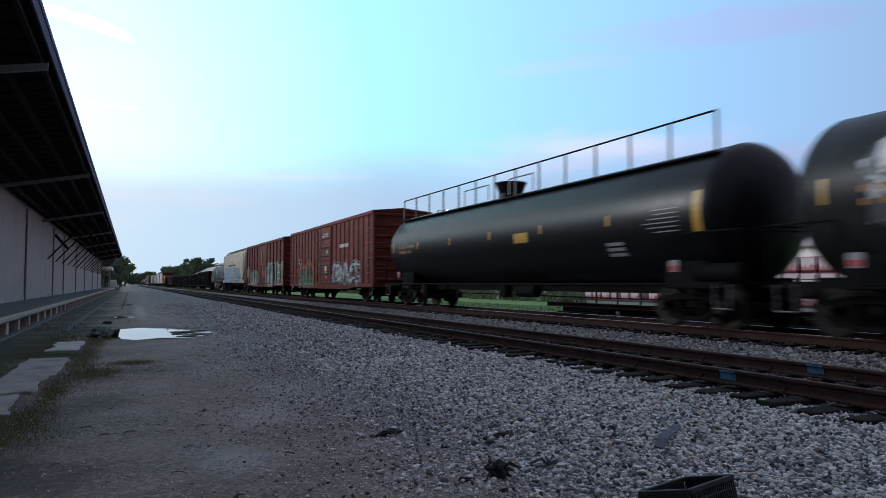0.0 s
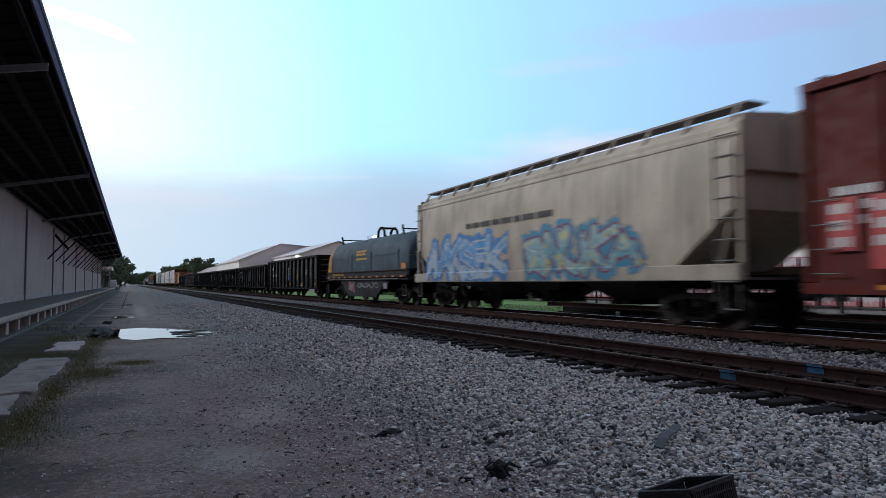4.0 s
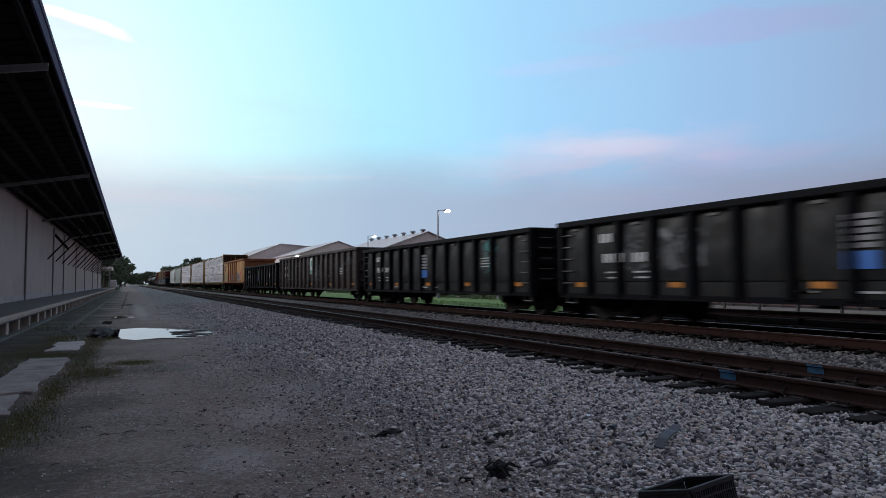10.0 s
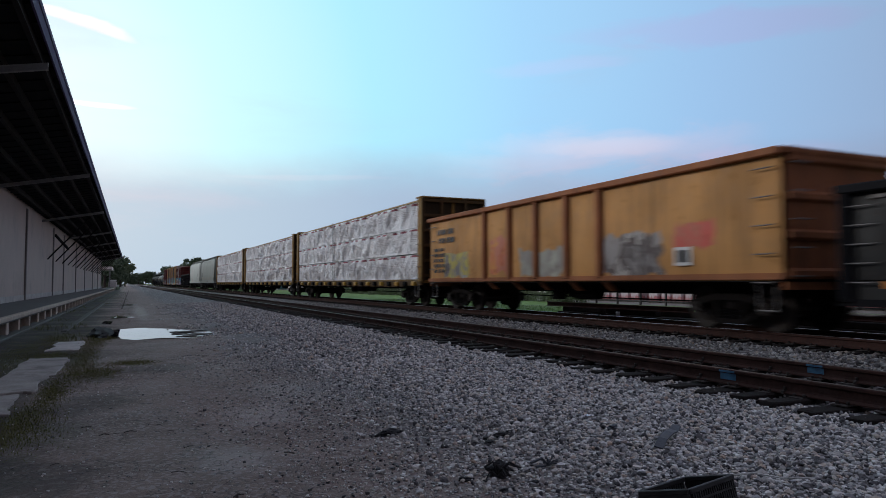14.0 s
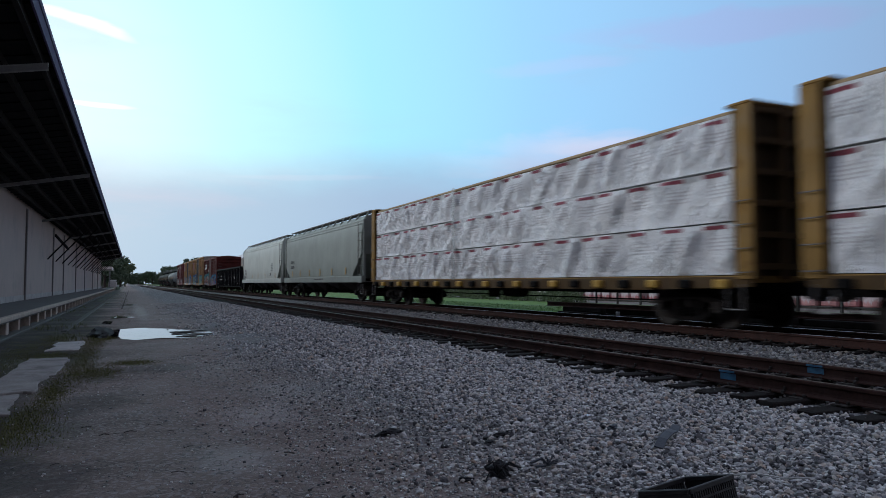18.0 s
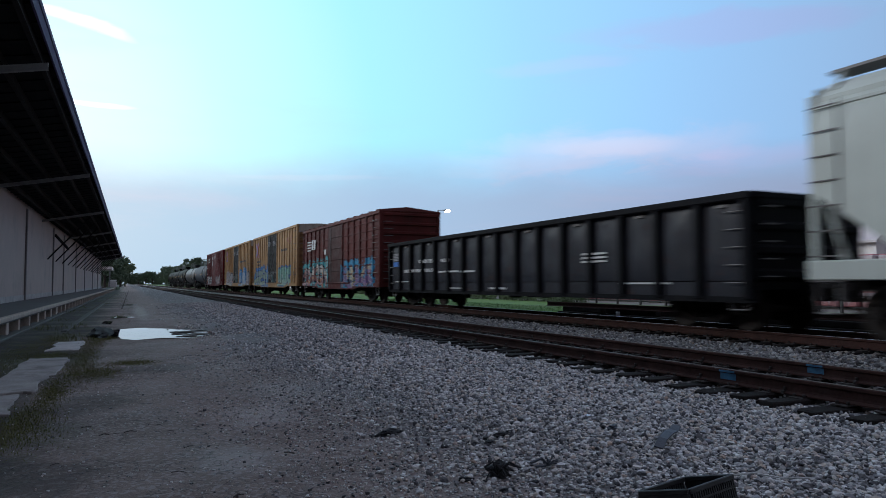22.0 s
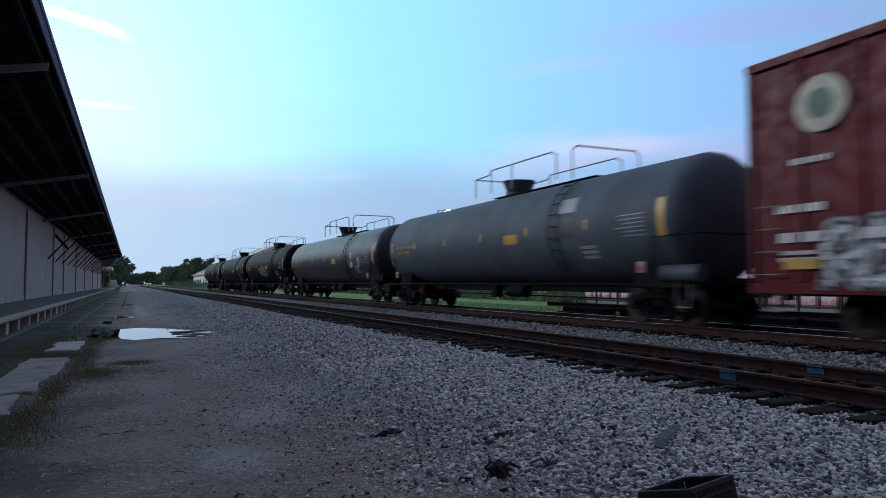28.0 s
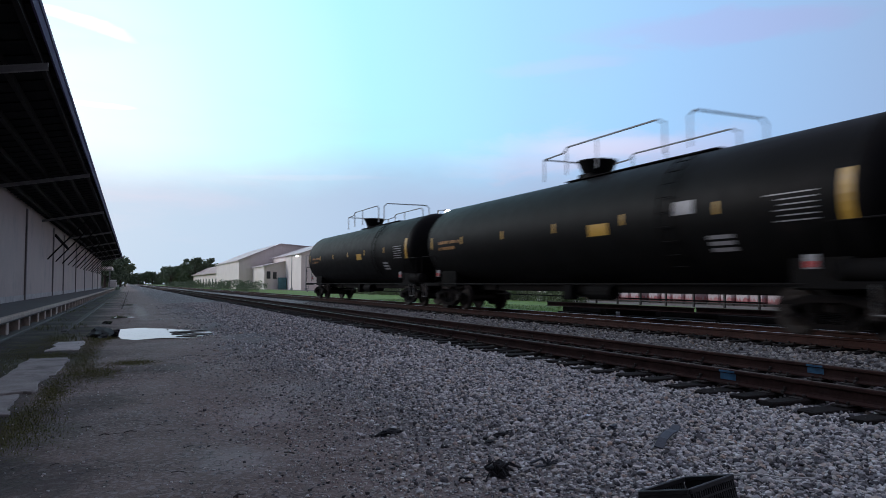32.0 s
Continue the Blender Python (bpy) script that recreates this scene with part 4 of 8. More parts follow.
def scrawl(car, mat, y0, y1, z0, z1, letters, seed, r=None, axis=0.0, x=-1.5, thin=1.0):
    """A looping sprayed tag: strokes that lie on the side of the car."""
    rng = random.Random(seed)
    f = Form()
    w = (y1 - y0) / letters

    def at(y, z):
        xx = x if r is None else -math.sqrt(max(0.01, r * r - (z - axis) ** 2))
        return Vector((xx - 0.006, y, z))
    for k in range(letters):
        cy, cz = y1 - w * (k + 0.5), (z0 + z1) / 2
        a, b = w * rng.uniform(0.3, 0.6), (z1 - z0) * rng.uniform(0.3, 0.5)
        p, q, ph = rng.choice((1, 2)), rng.choice((2, 3)), rng.uniform(0, 6.28)
        pts = [at(cy + a * math.sin(p * t + ph) + w * 0.25 * (t / 6.28 - 0.5), cz + b * math.sin(q * t + ph * 0.5)) for t in [6.0 * i / 26 for i in range(27)]]
        wide = thin * (0.028 + 0.012 * rng.random())
        vs, fs = [], []
        for i, c in enumerate(pts):
            d = pts[min(i + 1, 26)] - pts[max(i - 1, 0)]
            nrm = Vector((0, -d.z, d.y))
            nrm = nrm.normalized() * wide if nrm.length > 1e-6 else Vector((0, 0, wide))
            vs += [at(c.y + nrm.y, c.z + nrm.z), at(c.y - nrm.y, c.z - nrm.z)]
            if i:
                fs.append((2 * i - 2, 2 * i - 1, 2 * i + 1, 2 * i))
        f.add(vs, fs)
    return part("spray_tag", f, mat, car, "looping pale spray-painted tag")


cars = []          # (car, middle along the train)
SIDES = {}         # how the side of a car lies: x over (y, z), and its foot over y


def new_car(name, front, back, label, category):
    car = thing(name, None, None, label, category, group="cars of the freight train")
    cars.append((car, (front + back) / 2))
    return car, (back - front) / 2


def side_skin(car, W, half, z0, z1, mat, label):
    for s in (-1, 1):
        part("side", Form().box(s * W, s * (W - 0.06), -half, half, z0, z1), mat, car, label)


def boxcar(front, back, eave, label, paint, roof_mat, door_mat, door=(-1.5, 1.5), doors=1, posts=6, floor=1.05, sill=0.66, ribs_on_roof=True, hat=0.075, end_ribs=7, W=1.50, fish=True, roof_rise=0.16, horiz=0, end_top=None, end_mat=None):
    car, h = new_car("boxcar", front, back, label, "boxcar")
    side_skin(car, W, h, floor - 0.1, eave, paint, "")
    # outside posts
    spans = ((-h, door[0]), (door[1], h))
    for s in (-1, 1):
        for a, b in spans:
            for i in range(posts + 1):
                y = a + (b - a) * i / posts
                w = 0.07
                y = min(max(y, -h + w), h - w)
                part("side_post", Form().box(s * (W - 0.01), s * (W + hat), y - w, y + w, floor - 0.08, eave - 0.05, 0.02), paint, car)
            if horiz:
                for k in range(1, horiz):
                    z = floor + (eave - floor) * k / horiz
                    part("side_rib", Form().box(s * (W - 0.01), s * (W + 0.035), a + 0.1, b - 0.1, z - 0.035, z + 0.035, 0.015), paint, car)
        part("top_chord", Form().box(s * (W - 0.02), s * (W + hat + 0.02), -h, h, eave - 0.12, eave + 0.03, 0.01), paint, car)
        prof = [(-h, floor - 0.08), (-h, floor - 0.26), (-h + 3.4, floor - 0.28), (-h + 4.2, sill), (h - 4.2, sill), (h - 3.4, floor - 0.28), (h, floor - 0.26), (h, floor - 0.08)] if fish else [(-h, floor - 0.08), (-h, sill), (h, sill), (h, floor - 0.08)]
        part("side_sill", Form().cut(prof, s * (W - 0.02), s * (W + hat + 0.01)), paint, car)
        # doors
        n = doors
        for k in range(n):
            y0 = door[0] + (door[1] - door[0]) * k / n
            y1 = door[0] + (door[1] - door[0]) * (k + 1) / n
            d = part("door", Form().box(s * (W - 0.02), s * (W + hat - 0.015), y0 + 0.03, y1 - 0.03, floor - 0.02, eave - 0.16, 0.015), door_mat, car, "sliding door of the boxcar")
            f = Form()
            for j in range(1, 5):
                z = floor + (eave - 0.16 - floor) * j / 5
                f.box(s * (W + hat - 0.02), s * (W + hat + 0.025), y0 + 0.06, y1 - 0.06, z - 0.03, z + 0.03, 0.012)
            part("door_rib", f, door_mat, d)
            m = y0 + (y1 - y0) * (0.28 if k else 0.72)
            part("lock_bar", Form().rod((s * (W + hat + 0.045), m, floor), (s * (W + hat + 0.045), m, eave - 0.25), 0.022, 6).rod((s * (W + hat + 0.06), m - 0.35, floor + 1.1), (s * (W + hat + 0.06), m + 0.35, floor + 1.1), 0.02, 6), M_RUNG if k % 2 == 0 else door_mat, d, "steel lock bar and handle")
        part("door_track", Form().box(s * (W + 0.01), s * (W + hat + 0.07), door[0] - (door[1] - door[0]) * 0.5, door[1] + 0.1, floor - 0.09, floor - 0.02, 0.01), paint, car)
    # corrugated ends
    for s in (-1, 1):
        y = s * h
        part("end_wall", Form().cut([(y - s * 0.01, floor - 0.25), (y - s * 0.07, floor - 0.25), (y - s * 0.07, eave), (y - s * 0.01, eave)], -W, W).sweep([(-W, eave - 0.02), (W, eave - 0.02), (0, eave + roof_rise)], y - s * 0.07, y - s * 0.01), end_mat or paint, car)
        if end_top:
            part("end_top_panel", Form().box(-W + 0.02, W - 0.02, y - s * 0.012, y + s * 0.03, eave - 0.52, eave + 0.01), end_top, car, "pale plain panel at the top of the end")
        f = Form()
        n = end_ribs
        for k in range(n):
            z = floor + 0.1 + (eave - floor - (0.75 if end_top else 0.25)) * k / (n - 1)
            f.cut([(y - s * 0.02, z - 0.10), (y + s * 0.07, z - 0.045), (y + s * 0.07, z + 0.045), (y - s * 0.02, z + 0.10)], -W + 0.12, W - 0.12)
        part("end_corrugation", f, end_mat or paint, car)
        for sx in (-1, 1):
            part("corner_post", Form().box(sx * (W - 0.10), sx * (W + 0.02), y - s * 0.08, y + s * 0.03, floor - 0.26, eave + 0.02, 0.02), paint, car)
        part("end_platform", Form().box(-0.75, 0.75, y + s * 0.05, y + s * 0.42, 1.12, 1.17), M_RUNG, car, "crossover platform grating")
        if s < 0:
            ladder(car, -1.15, y - 0.02, 1.2, eave - 0.5, 0.42, 9, False)
        stirrup(car, s * (h - 0.45))
        ladder(car, -(W + hat), s * (h - 0.5), 1.15, (eave - 0.4 if s < 0 else 2.4), 0.45, 9 if s < 0 else 4)
    # roof
    part("roof", Form().sweep([(-W - 0.06, eave + 0.01), (W + 0.06, eave + 0.01), (W + 0.06, eave + 0.05), (0, eave + roof_rise + 0.05), (-W - 0.06, eave + 0.05)], -h - 0.02, h + 0.02), roof_mat, car, "weathered metal roof")
    if ribs_on_roof:
        n = 13
        for i in range(n):
            y = -h + 0.4 + (2 * h - 0.8) * i / (n - 1)
            part("roof_rib", Form().sweep([(-W - 0.08, eave + 0.03), (W + 0.08, eave + 0.03), (W + 0.08, eave + 0.10), (0, eave + roof_rise + 0.11), (-W - 0.08, eave + 0.10)], y - 0.06, y + 0.06), roof_mat, car)
    running_gear(car, h, 2.6, reach=h + 0.45)
    proud = [a + (b - a) * i / posts for a, b in spans for i in range(posts + 1)]

    def skin(y, z):
        if z < floor - 0.04:
            return -(W + hat + 0.014)
        if door[0] < y < door[1]:
            return -(W + hat + 0.03)
        return -(W + hat + 0.006) if min(abs(y - q) for q in proud) < 0.10 or abs(y) > h - 0.16 else -(W + 0.006)
    SIDES[car.name] = (skin, lambda y: 9.0 if abs(y) > h - 0.02 else floor - 0.25 if abs(y) > h - 4.2 or not fish else sill + 0.02)
    return car, h


def gondola(front, back, top, label, paint, posts=13, floor=1.0, W=1.52, hat=0.15, bow=0.0, marks=(), post_mat=None, post_ys=None):
    car, h = new_car("gondola", front, back, label, "gondola car")
    n = posts
    low = floor - 0.40 - bow
    # buckled sheets between the posts
    edges = [-h + 0.12, *sorted(post_ys), h - 0.12] if post_ys else [-h + 0.12 + (2 * h - 0.24) * i / n for i in range(n + 1)]
    for q, (ya, yb) in enumerate(zip(edges, edges[1:])):
        k, mid, gap = (q * 3 + q // 4) % 4, (ya + yb) / 2, yb - ya
        pts, nu, nv = [], 8, 8
        for j in range(nv + 1):
            for i in range(nu + 1):
                u, v = i / nu, j / nv
                z = floor + 0.02 + (top - 0.17 - floor) * v
                out = 0.055 * math.sin(math.pi * u) * math.sin(math.pi * v) ** 0.6 + (0.035 * noise.noise((u * 2.2 + k * 5, v * 3.0, top)) + 0.016 * noise.noise((u * 6 + k * 5, v * 7.0, 3.0))) * min(1, 8 * u * (1 - u))
                pts.append((-W - 0.004 - max(0.0, out), mid + (u - 0.5) * (gap - 0.22), z))
        w = nu + 1
        if q % 2 == 0 and top < 3:
            part("tie_plate", Form().box(-W - 0.07, -W - 0.01, mid - 0.13, mid + 0.13, top - 0.27, top - 0.20, 0.01), M_RUNG, car, "pale worn tie-down plate")
        part("side_sheet", Form().add(pts, [(j * w + i, (j + 1) * w + i, (j + 1) * w + i + 1, j * w + i + 1) for j in range(nv) for i in range(nu)]), paint, car, "", True)
    for s in (-1, 1):
        prof = [(-h, top), (-h, low), (h, low), (h, top)]
        part("side", Form().cut(prof, s * (W - 0.05), s * W), paint, car)
        for y in post_ys or edges:
            zb = low + 0.02
            if post_ys:
                part("post_foot", Form().add([(s * (W + hat * 0.9), y - 0.08, low + 0.1), (s * (W + hat * 0.9), y + 0.08, low + 0.1), (s * (W - 0.02), y + 0.08, low + 0.1), (s * (W - 0.02), y - 0.08, low + 0.1),
                                              (s * (W - 0.35), y - 0.08, low - 0.28), (s * (W - 0.35), y + 0.08, low - 0.28), (s * (W - 0.5), y + 0.08, low - 0.28), (s * (W - 0.5), y - 0.08, low - 0.28)],
                                             [(0, 1, 2, 3), (7, 6, 5, 4), (0, 4, 5, 1), (2, 6, 7, 3), (1, 5, 6, 2), (0, 3, 7, 4)]), post_mat or paint, car, "slanting foot of a side post")
            f = Form()
            f.add([(s * (W - 0.005), y - 0.13, top - 0.12), (s * (W - 0.005), y + 0.13, top - 0.12), (s * (W + hat), y + 0.07, top - 0.14), (s * (W + hat), y - 0.07, top - 0.14),
                   (s * (W - 0.005), y - 0.13, zb), (s * (W - 0.005), y + 0.13, zb), (s * (W + hat * 0.9), y + 0.07, zb + 0.05), (s * (W + hat * 0.9), y - 0.07, zb + 0.05)],
                  [(0, 1, 2, 3), (7, 6, 5, 4), (3, 2, 6, 7), (0, 3, 7, 4), (1, 5, 6, 2)])
            part("side_post", f, post_mat or paint, car)
        part("top_chord", Form().box(s * (W - 0.06), s * (W + hat + 0.02), -h - 0.02, h + 0.02, top - 0.15, top, 0.02), post_mat or paint, car, "worn top rail of the gondola")
        part("bottom_chord", Form().cut([(-h, low - 0.01), (h, low - 0.01), (h, low + 0.11), (-h, low + 0.11)], s * (W - 0.01), s * (W + 0.07)), post_mat or paint, car)
    part("floor_deck", Form().box(-W, W, -h, h, floor, floor + 0.06), M_STEEL, car, "rusty steel floor")
    for s in (-1, 1):
        y = s * h
        part("end_wall", Form().box(-W, W, y - s * 0.06, y, floor - 0.15, top - 0.02), post_mat or paint, car)
        f = Form()
        for k in range(4):
            z = floor + 0.15 + (top - floor - 0.35) * k / 3
            f.cut([(y - s * 0.02, z - 0.12), (y + s * 0.09, z - 0.05), (y + s * 0.09, z + 0.05), (y - s * 0.02, z + 0.12)], -W + 0.06, W - 0.06)
        part("end_corrugation", f, post_mat or paint, car)
        part("end_rail", Form().box(-W, W, y - s * 0.08, y + s * 0.10, top - 0.14, top - 0.004, 0.02), post_mat or paint, car)
        ladder(car, -(W + 0.02), s * (h - 0.42), 1.0, top - 0.35, 0.4, 5)
        stirrup(car, s * (h - 0.42))
        if s < 0:
            ladder(car, -1.2, y - 0.09, 1.1, top - 0.3, 0.4, 5, False)
    for kind, y0, y1, z0, z1 in marks:
        m = {"w": M_WHITE, "o": M_ORANGE, "b": M_SIGNBLUE, "s": M_SILVER}[kind]
        if kind == "w" and z1 - z0 > 0.1:
            lines(car, m, -W - 0.075, y0, y1, z0, 1, (z1 - z0) * 1.25, int(y0 * 10) % 97)
            continue
        if kind == "s":      # white panel ruled with thin gaps
            for k in range(5):
                dz = (z1 - z0) / 5
                bar(car, "stencil", m, -W - 0.075, y0, y1, z0 + k * dz, z0 + k * dz + dz * 0.7)
            continue
        bar(car, "reflector" if kind == "o" else "stencil", m, -W - (0.03 if z0 < 1.2 else 0.075), y0, y1, z0, z1)
    running_gear(car, h, 1.75, reach=h + 0.28)
    return car, h


def tank(front, back, r, axis, label, paint, walk_kind, seed, marks=False, yellow=True, dome_at=0.0):
    """Tank car; front and back are the seams of its heads."""
    car, h = new_car("tank_car", front, back, label, "tank car")
    head = 0.68
    prof = []
    for i in range(9):
        t = math.pi / 2 * i / 8
        prof.append((-h - head * math.cos(t), max(0.001, r * math.sin(t))))
    prof += [(-h + (2 * h) * i / 6, r) for i in range(1, 6)]
    for i in range(9):
        t = math.pi / 2 * (1 - i / 8)
        prof.append((h + head * math.cos(t), max(0.001, r * math.sin(t))))
    part("tank_shell", Form().spin(prof, 64, 0, axis), paint, car, "", True)
    for s in (-1, 1):
        part("weld_seam", Form().spin([(s * h - 0.03, r), (s * h - 0.02, r + 0.006), (s * h + 0.02, r + 0.006), (s * h + 0.03, r)], 64, 0, axis), paint, car, "", True)
        # saddle, stub sill, end platform and rails
        part("saddle", Form().box(-1.1, 1.1, s * (h - 1.6), s * (h - 0.3), 0.85, axis - r * 0.62, 0.03), M_FRAME, car, "black tank saddle")
        part("stub_sill", Form().box(-0.24, 0.24, s * (h - 3.2), s * (h + 0.85), 0.72, 1.08, 0.02), M_FRAME, car)
        part("end_platform", Form().box(-1.5, 1.5, s * (h + 0.55), s * (h + 0.95), 0.94, 1.0, 0.01).box(-1.5, -1.42, s * (h - 1.0), s * (h + 0.95), 0.88, 1.0).box(1.42, 1.5, s * (h - 1.0), s * (h + 0.95), 0.88, 1.0), M_FRAME, car, "black end platform")
        part("end_rail", Form().path([(-1.45, s * (h + 0.9), 1.1), (-1.45, s * (h + 0.9), 2.05), (1.45, s * (h + 0.9), 2.05), (1.45, s * (h + 0.9), 1.1)], 0.02, 6).path([(-1.45, s * (h + 0.9), 2.05), (-1.45, s * (h - 0.5), 2.05), (-1.45, s * (h - 0.5), 1.1)], 0.02, 6), M_FRAME, car, "black end handrail")
        stirrup(car, s * (h + 0.5))
        pl = part("placard_holder", Form().box(-1.50, -1.47, s * (h - 0.85) - 0.13, s * (h - 0.85) + 0.13, 1.22, 1.48, 0.005), M_SILVER, car, "white diamond-sign holder")
        part("placard_band", Form().box(-1.508, -1.502, s * (h - 0.85) - 0.11, s * (h - 0.85) + 0.11, 1.25, 1.36), M_RED, pl, "red band on the sign")
    part("side_rail", Form().rod((-1.46, -h, 0.95), (-1.46, h, 0.95), 0.03, 6).rod((1.46, -h, 0.95), (1.46, h, 0.95), 0.03, 6), M_FRAME, car, "long dark grab rail below the tank")
    top = axis + r
    # manway and valve housing
    d = dome_at
    part("manway", Form().rod((0, d, top - 0.1), (0, d, top + 0.12), 0.40, 20).rod((0, d, top + 0.12), (0, d, top + 0.46), 0.42, 20, 0.56).rod((0, d, top + 0.46), (0, d, top + 0.50), 0.58, 20).rod((0.2, d + 1.0, top - 0.05), (0.2, d + 1.0, top + 0.25), 0.13, 10), paint, car, "bolted valve housing on top of the tank", True)
    if walk_kind == "full":
        part("running_board", Form().box(-1.0, -0.70, -h + 0.05, h - 0.05, top - 0.27, top - 0.23), M_FRAME, car, "long black running board")
        n = 14
        for i in range(n):
            y = -h + 0.1 + (2 * h - 0.2) * i / (n - 1)
            part("rail_post", Form().box(-0.95, -0.91, y - 0.03, y + 0.03, top - 0.26, top + 0.66), M_RUNG, car)
        part("handrail", Form().rod((-0.93, -h + 0.1, top + 0.66), (-0.93, h - 0.1, top + 0.66), 0.025, 6), M_FRAME, car, "long black handrail")
        for a, b in ((d + 0.75, d + 2.7), (d - 2.3, d - 0.75)):
            part("manway_rail", Form().path([(-0.5, a, top - 0.05), (-0.5, a, top + 0.5), (-0.5, b, top + 0.5), (-0.5, b, top - 0.05)], 0.024, 6), M_GREY, car)
    else:
        y0, y1, w, up = d - 4.1, d + 1.0, 1.18, top + 0.66
        part("platform", Form().box(-0.46, 0.46, y0 - 0.9, y1, top - 0.035, top + 0.0, 0.01), M_FRAME, car, "black grating platform on the tank")
        for s in (-1, 1):
            part("handrail", Form().path([(s * w, y1, top - 0.05), (s * w, y1, up - 0.05), (s * w, y1 - 1.0, up - 0.02), (s * w, y1 - 1.2, up + 0.12), (s * w, y0 + 0.25, up + 0.12), (s * w, y0, up), (s * w, y0, top - 0.05)], 0.024, 6)
                 .rod((s * w, y1 - 1.15, top), (s * w, y1 - 1.15, up + 0.05), 0.022, 6).rod((s * w, (y0 + y1) / 2, top), (s * w, (y0 + y1) / 2, up + 0.12), 0.022, 6), M_GREY, car, "pipe handrail round the platform")
        part("end_hoop", Form().path([(-w, y0 - 0.8, top - 0.05), (-w, y0 - 0.8, up), (-w + 0.15, y0 - 0.8, up + 0.14), (w - 0.15, y0 - 0.8, up + 0.14), (w, y0 - 0.8, up), (w, y0 - 0.8, top - 0.05)], 0.024, 6), M_GREY, car, "pipe hoop across the platform's end")
        part("platform_rail", Form().path([(-w, y1, top - 0.05), (-w, y1, up - 0.05), (w, y1, up - 0.05), (w, y1, top - 0.05)], 0.022, 6), M_GREY, car)
        rails = []
        for side in (-0.22, 0.22):
            pts = []
            for k in range(10):
                t = math.radians(118 + k * 12)
                pts.append(((r + 0.08) * math.cos(t), y0 - 0.4 + side, axis + (r + 0.08) * math.sin(t)))
            rails.append(Form().path(pts, 0.018, 5))
        lad = part("side_ladder", rails[0], M_FRAME, car, "curved ladder up the side of the tank")
        part("ladder_rail", rails[1], M_FRAME, lad)
        for k in range(10):
            t = math.radians(118 + k * 12)
            part("rung", Form().rod(((r + 0.08) * math.cos(t), y0 - 0.62, axis + (r + 0.08) * math.sin(t)), ((r + 0.08) * math.cos(t), y0 - 0.18, axis + (r + 0.08) * math.sin(t)), 0.014, 5), M_FRAME, lad)
    # patches that follow the shell

    def patch(name, mat, y0, y1, z0, z1, label=""):
        f, n = Form(), 6
        pts = []
        for k in range(n + 1):
            z = z0 + (z1 - z0) * k / n
            x = -math.sqrt(max(0.01, (r + 0.006) ** 2 - (z - axis) ** 2))
            pts += [(x, y0, z), (x, y1, z), (x + 0.005, y0, z), (x + 0.005, y1, z)]
        fs = []
        for k in range(n):
            a, b = 4 * k, 4 * k + 4
            fs += [(a, a + 1, b + 1, b), (a, b, b + 2, a + 2), (a + 1, a + 3, b + 3, b + 1)]
        return part(name, f.add(pts, fs + [(0, 2, 3, 1), (4 * n, 4 * n + 1, 4 * n + 3, 4 * n + 2)]), mat, car, label)

    rng = random.Random(seed)
    if yellow:
        patch("reflector", M_YELLOW, -h + 0.02, -h + 0.24, axis - 0.45, axis + 0.42, "upright yellow reflective strip")
        patch("reflector", M_YELLOW, h - 0.36, h - 0.25, axis - 0.2, axis + 0.25, "upright yellow reflective strip")
        for i in range(1, 6):
            y = -h + 2 * h * i / 6
            patch("reflector", M_YELLOW, y - 0.05, y + 0.05, axis - 0.12, axis + 0.14)
        patch("warning_panel", M_YELLOW, -2.4, -1.6, axis - 0.32, axis - 0.02, "yellow warning panel")
        for i, length in enumerate((1.9, 1.3)):
            y = h - 1.0
            while y > h - 1.0 - length:
                w = rng.uniform(0.10, 0.16)
                patch("lettering", M_DULLORANGE, y - w, y, axis - 0.05 - i * 0.22, axis + 0.06 - i * 0.22)
                y -= w + (0.05 if rng.random() < 0.7 else 0.2)
    for i in range(6):
        wide = rng.uniform(0.7, 1.1)
        patch("lettering", M_SILVER, -h + 0.7, -h + 0.7 + wide, axis + 0.10 - i * 0.10, axis + 0.125 - i * 0.10, "small pale lines of lettering")
    for i in range(3):
        patch("stencil", M_SILVER, -h + 2.65, -h + 3.3, axis - 0.88 + i * 0.13, axis - 0.80 + i * 0.13, "pale stencilled panel")
    part("air_reservoir", Form().rod((-1.05, -h - 0.65, 1.2), (-1.05, -h + 0.55, 1.2), 0.2, 16), M_FRAME if yellow != "slate" else paint, car, "round air reservoir on the end platform", True)
    if marks:
        patch("stencil", M_SILVER, -h + 3.6, -h + 4.2, axis - 0.05, axis + 0.25, "pale scraped mark")
    running_gear(car, h, 0.85, reach=h + 0.75)
    return car, h, patch


def rounded_side(W, z0, z1, bulge, n=12):
    """Half profile of a covered hopper's bellied side."""
    pts = []
    for i in range(n + 1):
        t = i / n
        pts.append((W - bulge * (2 * t - 1) ** 4 * (1.0 if t > 0.5 else 0.25), z0 + (z1 - z0) * t))
    return pts


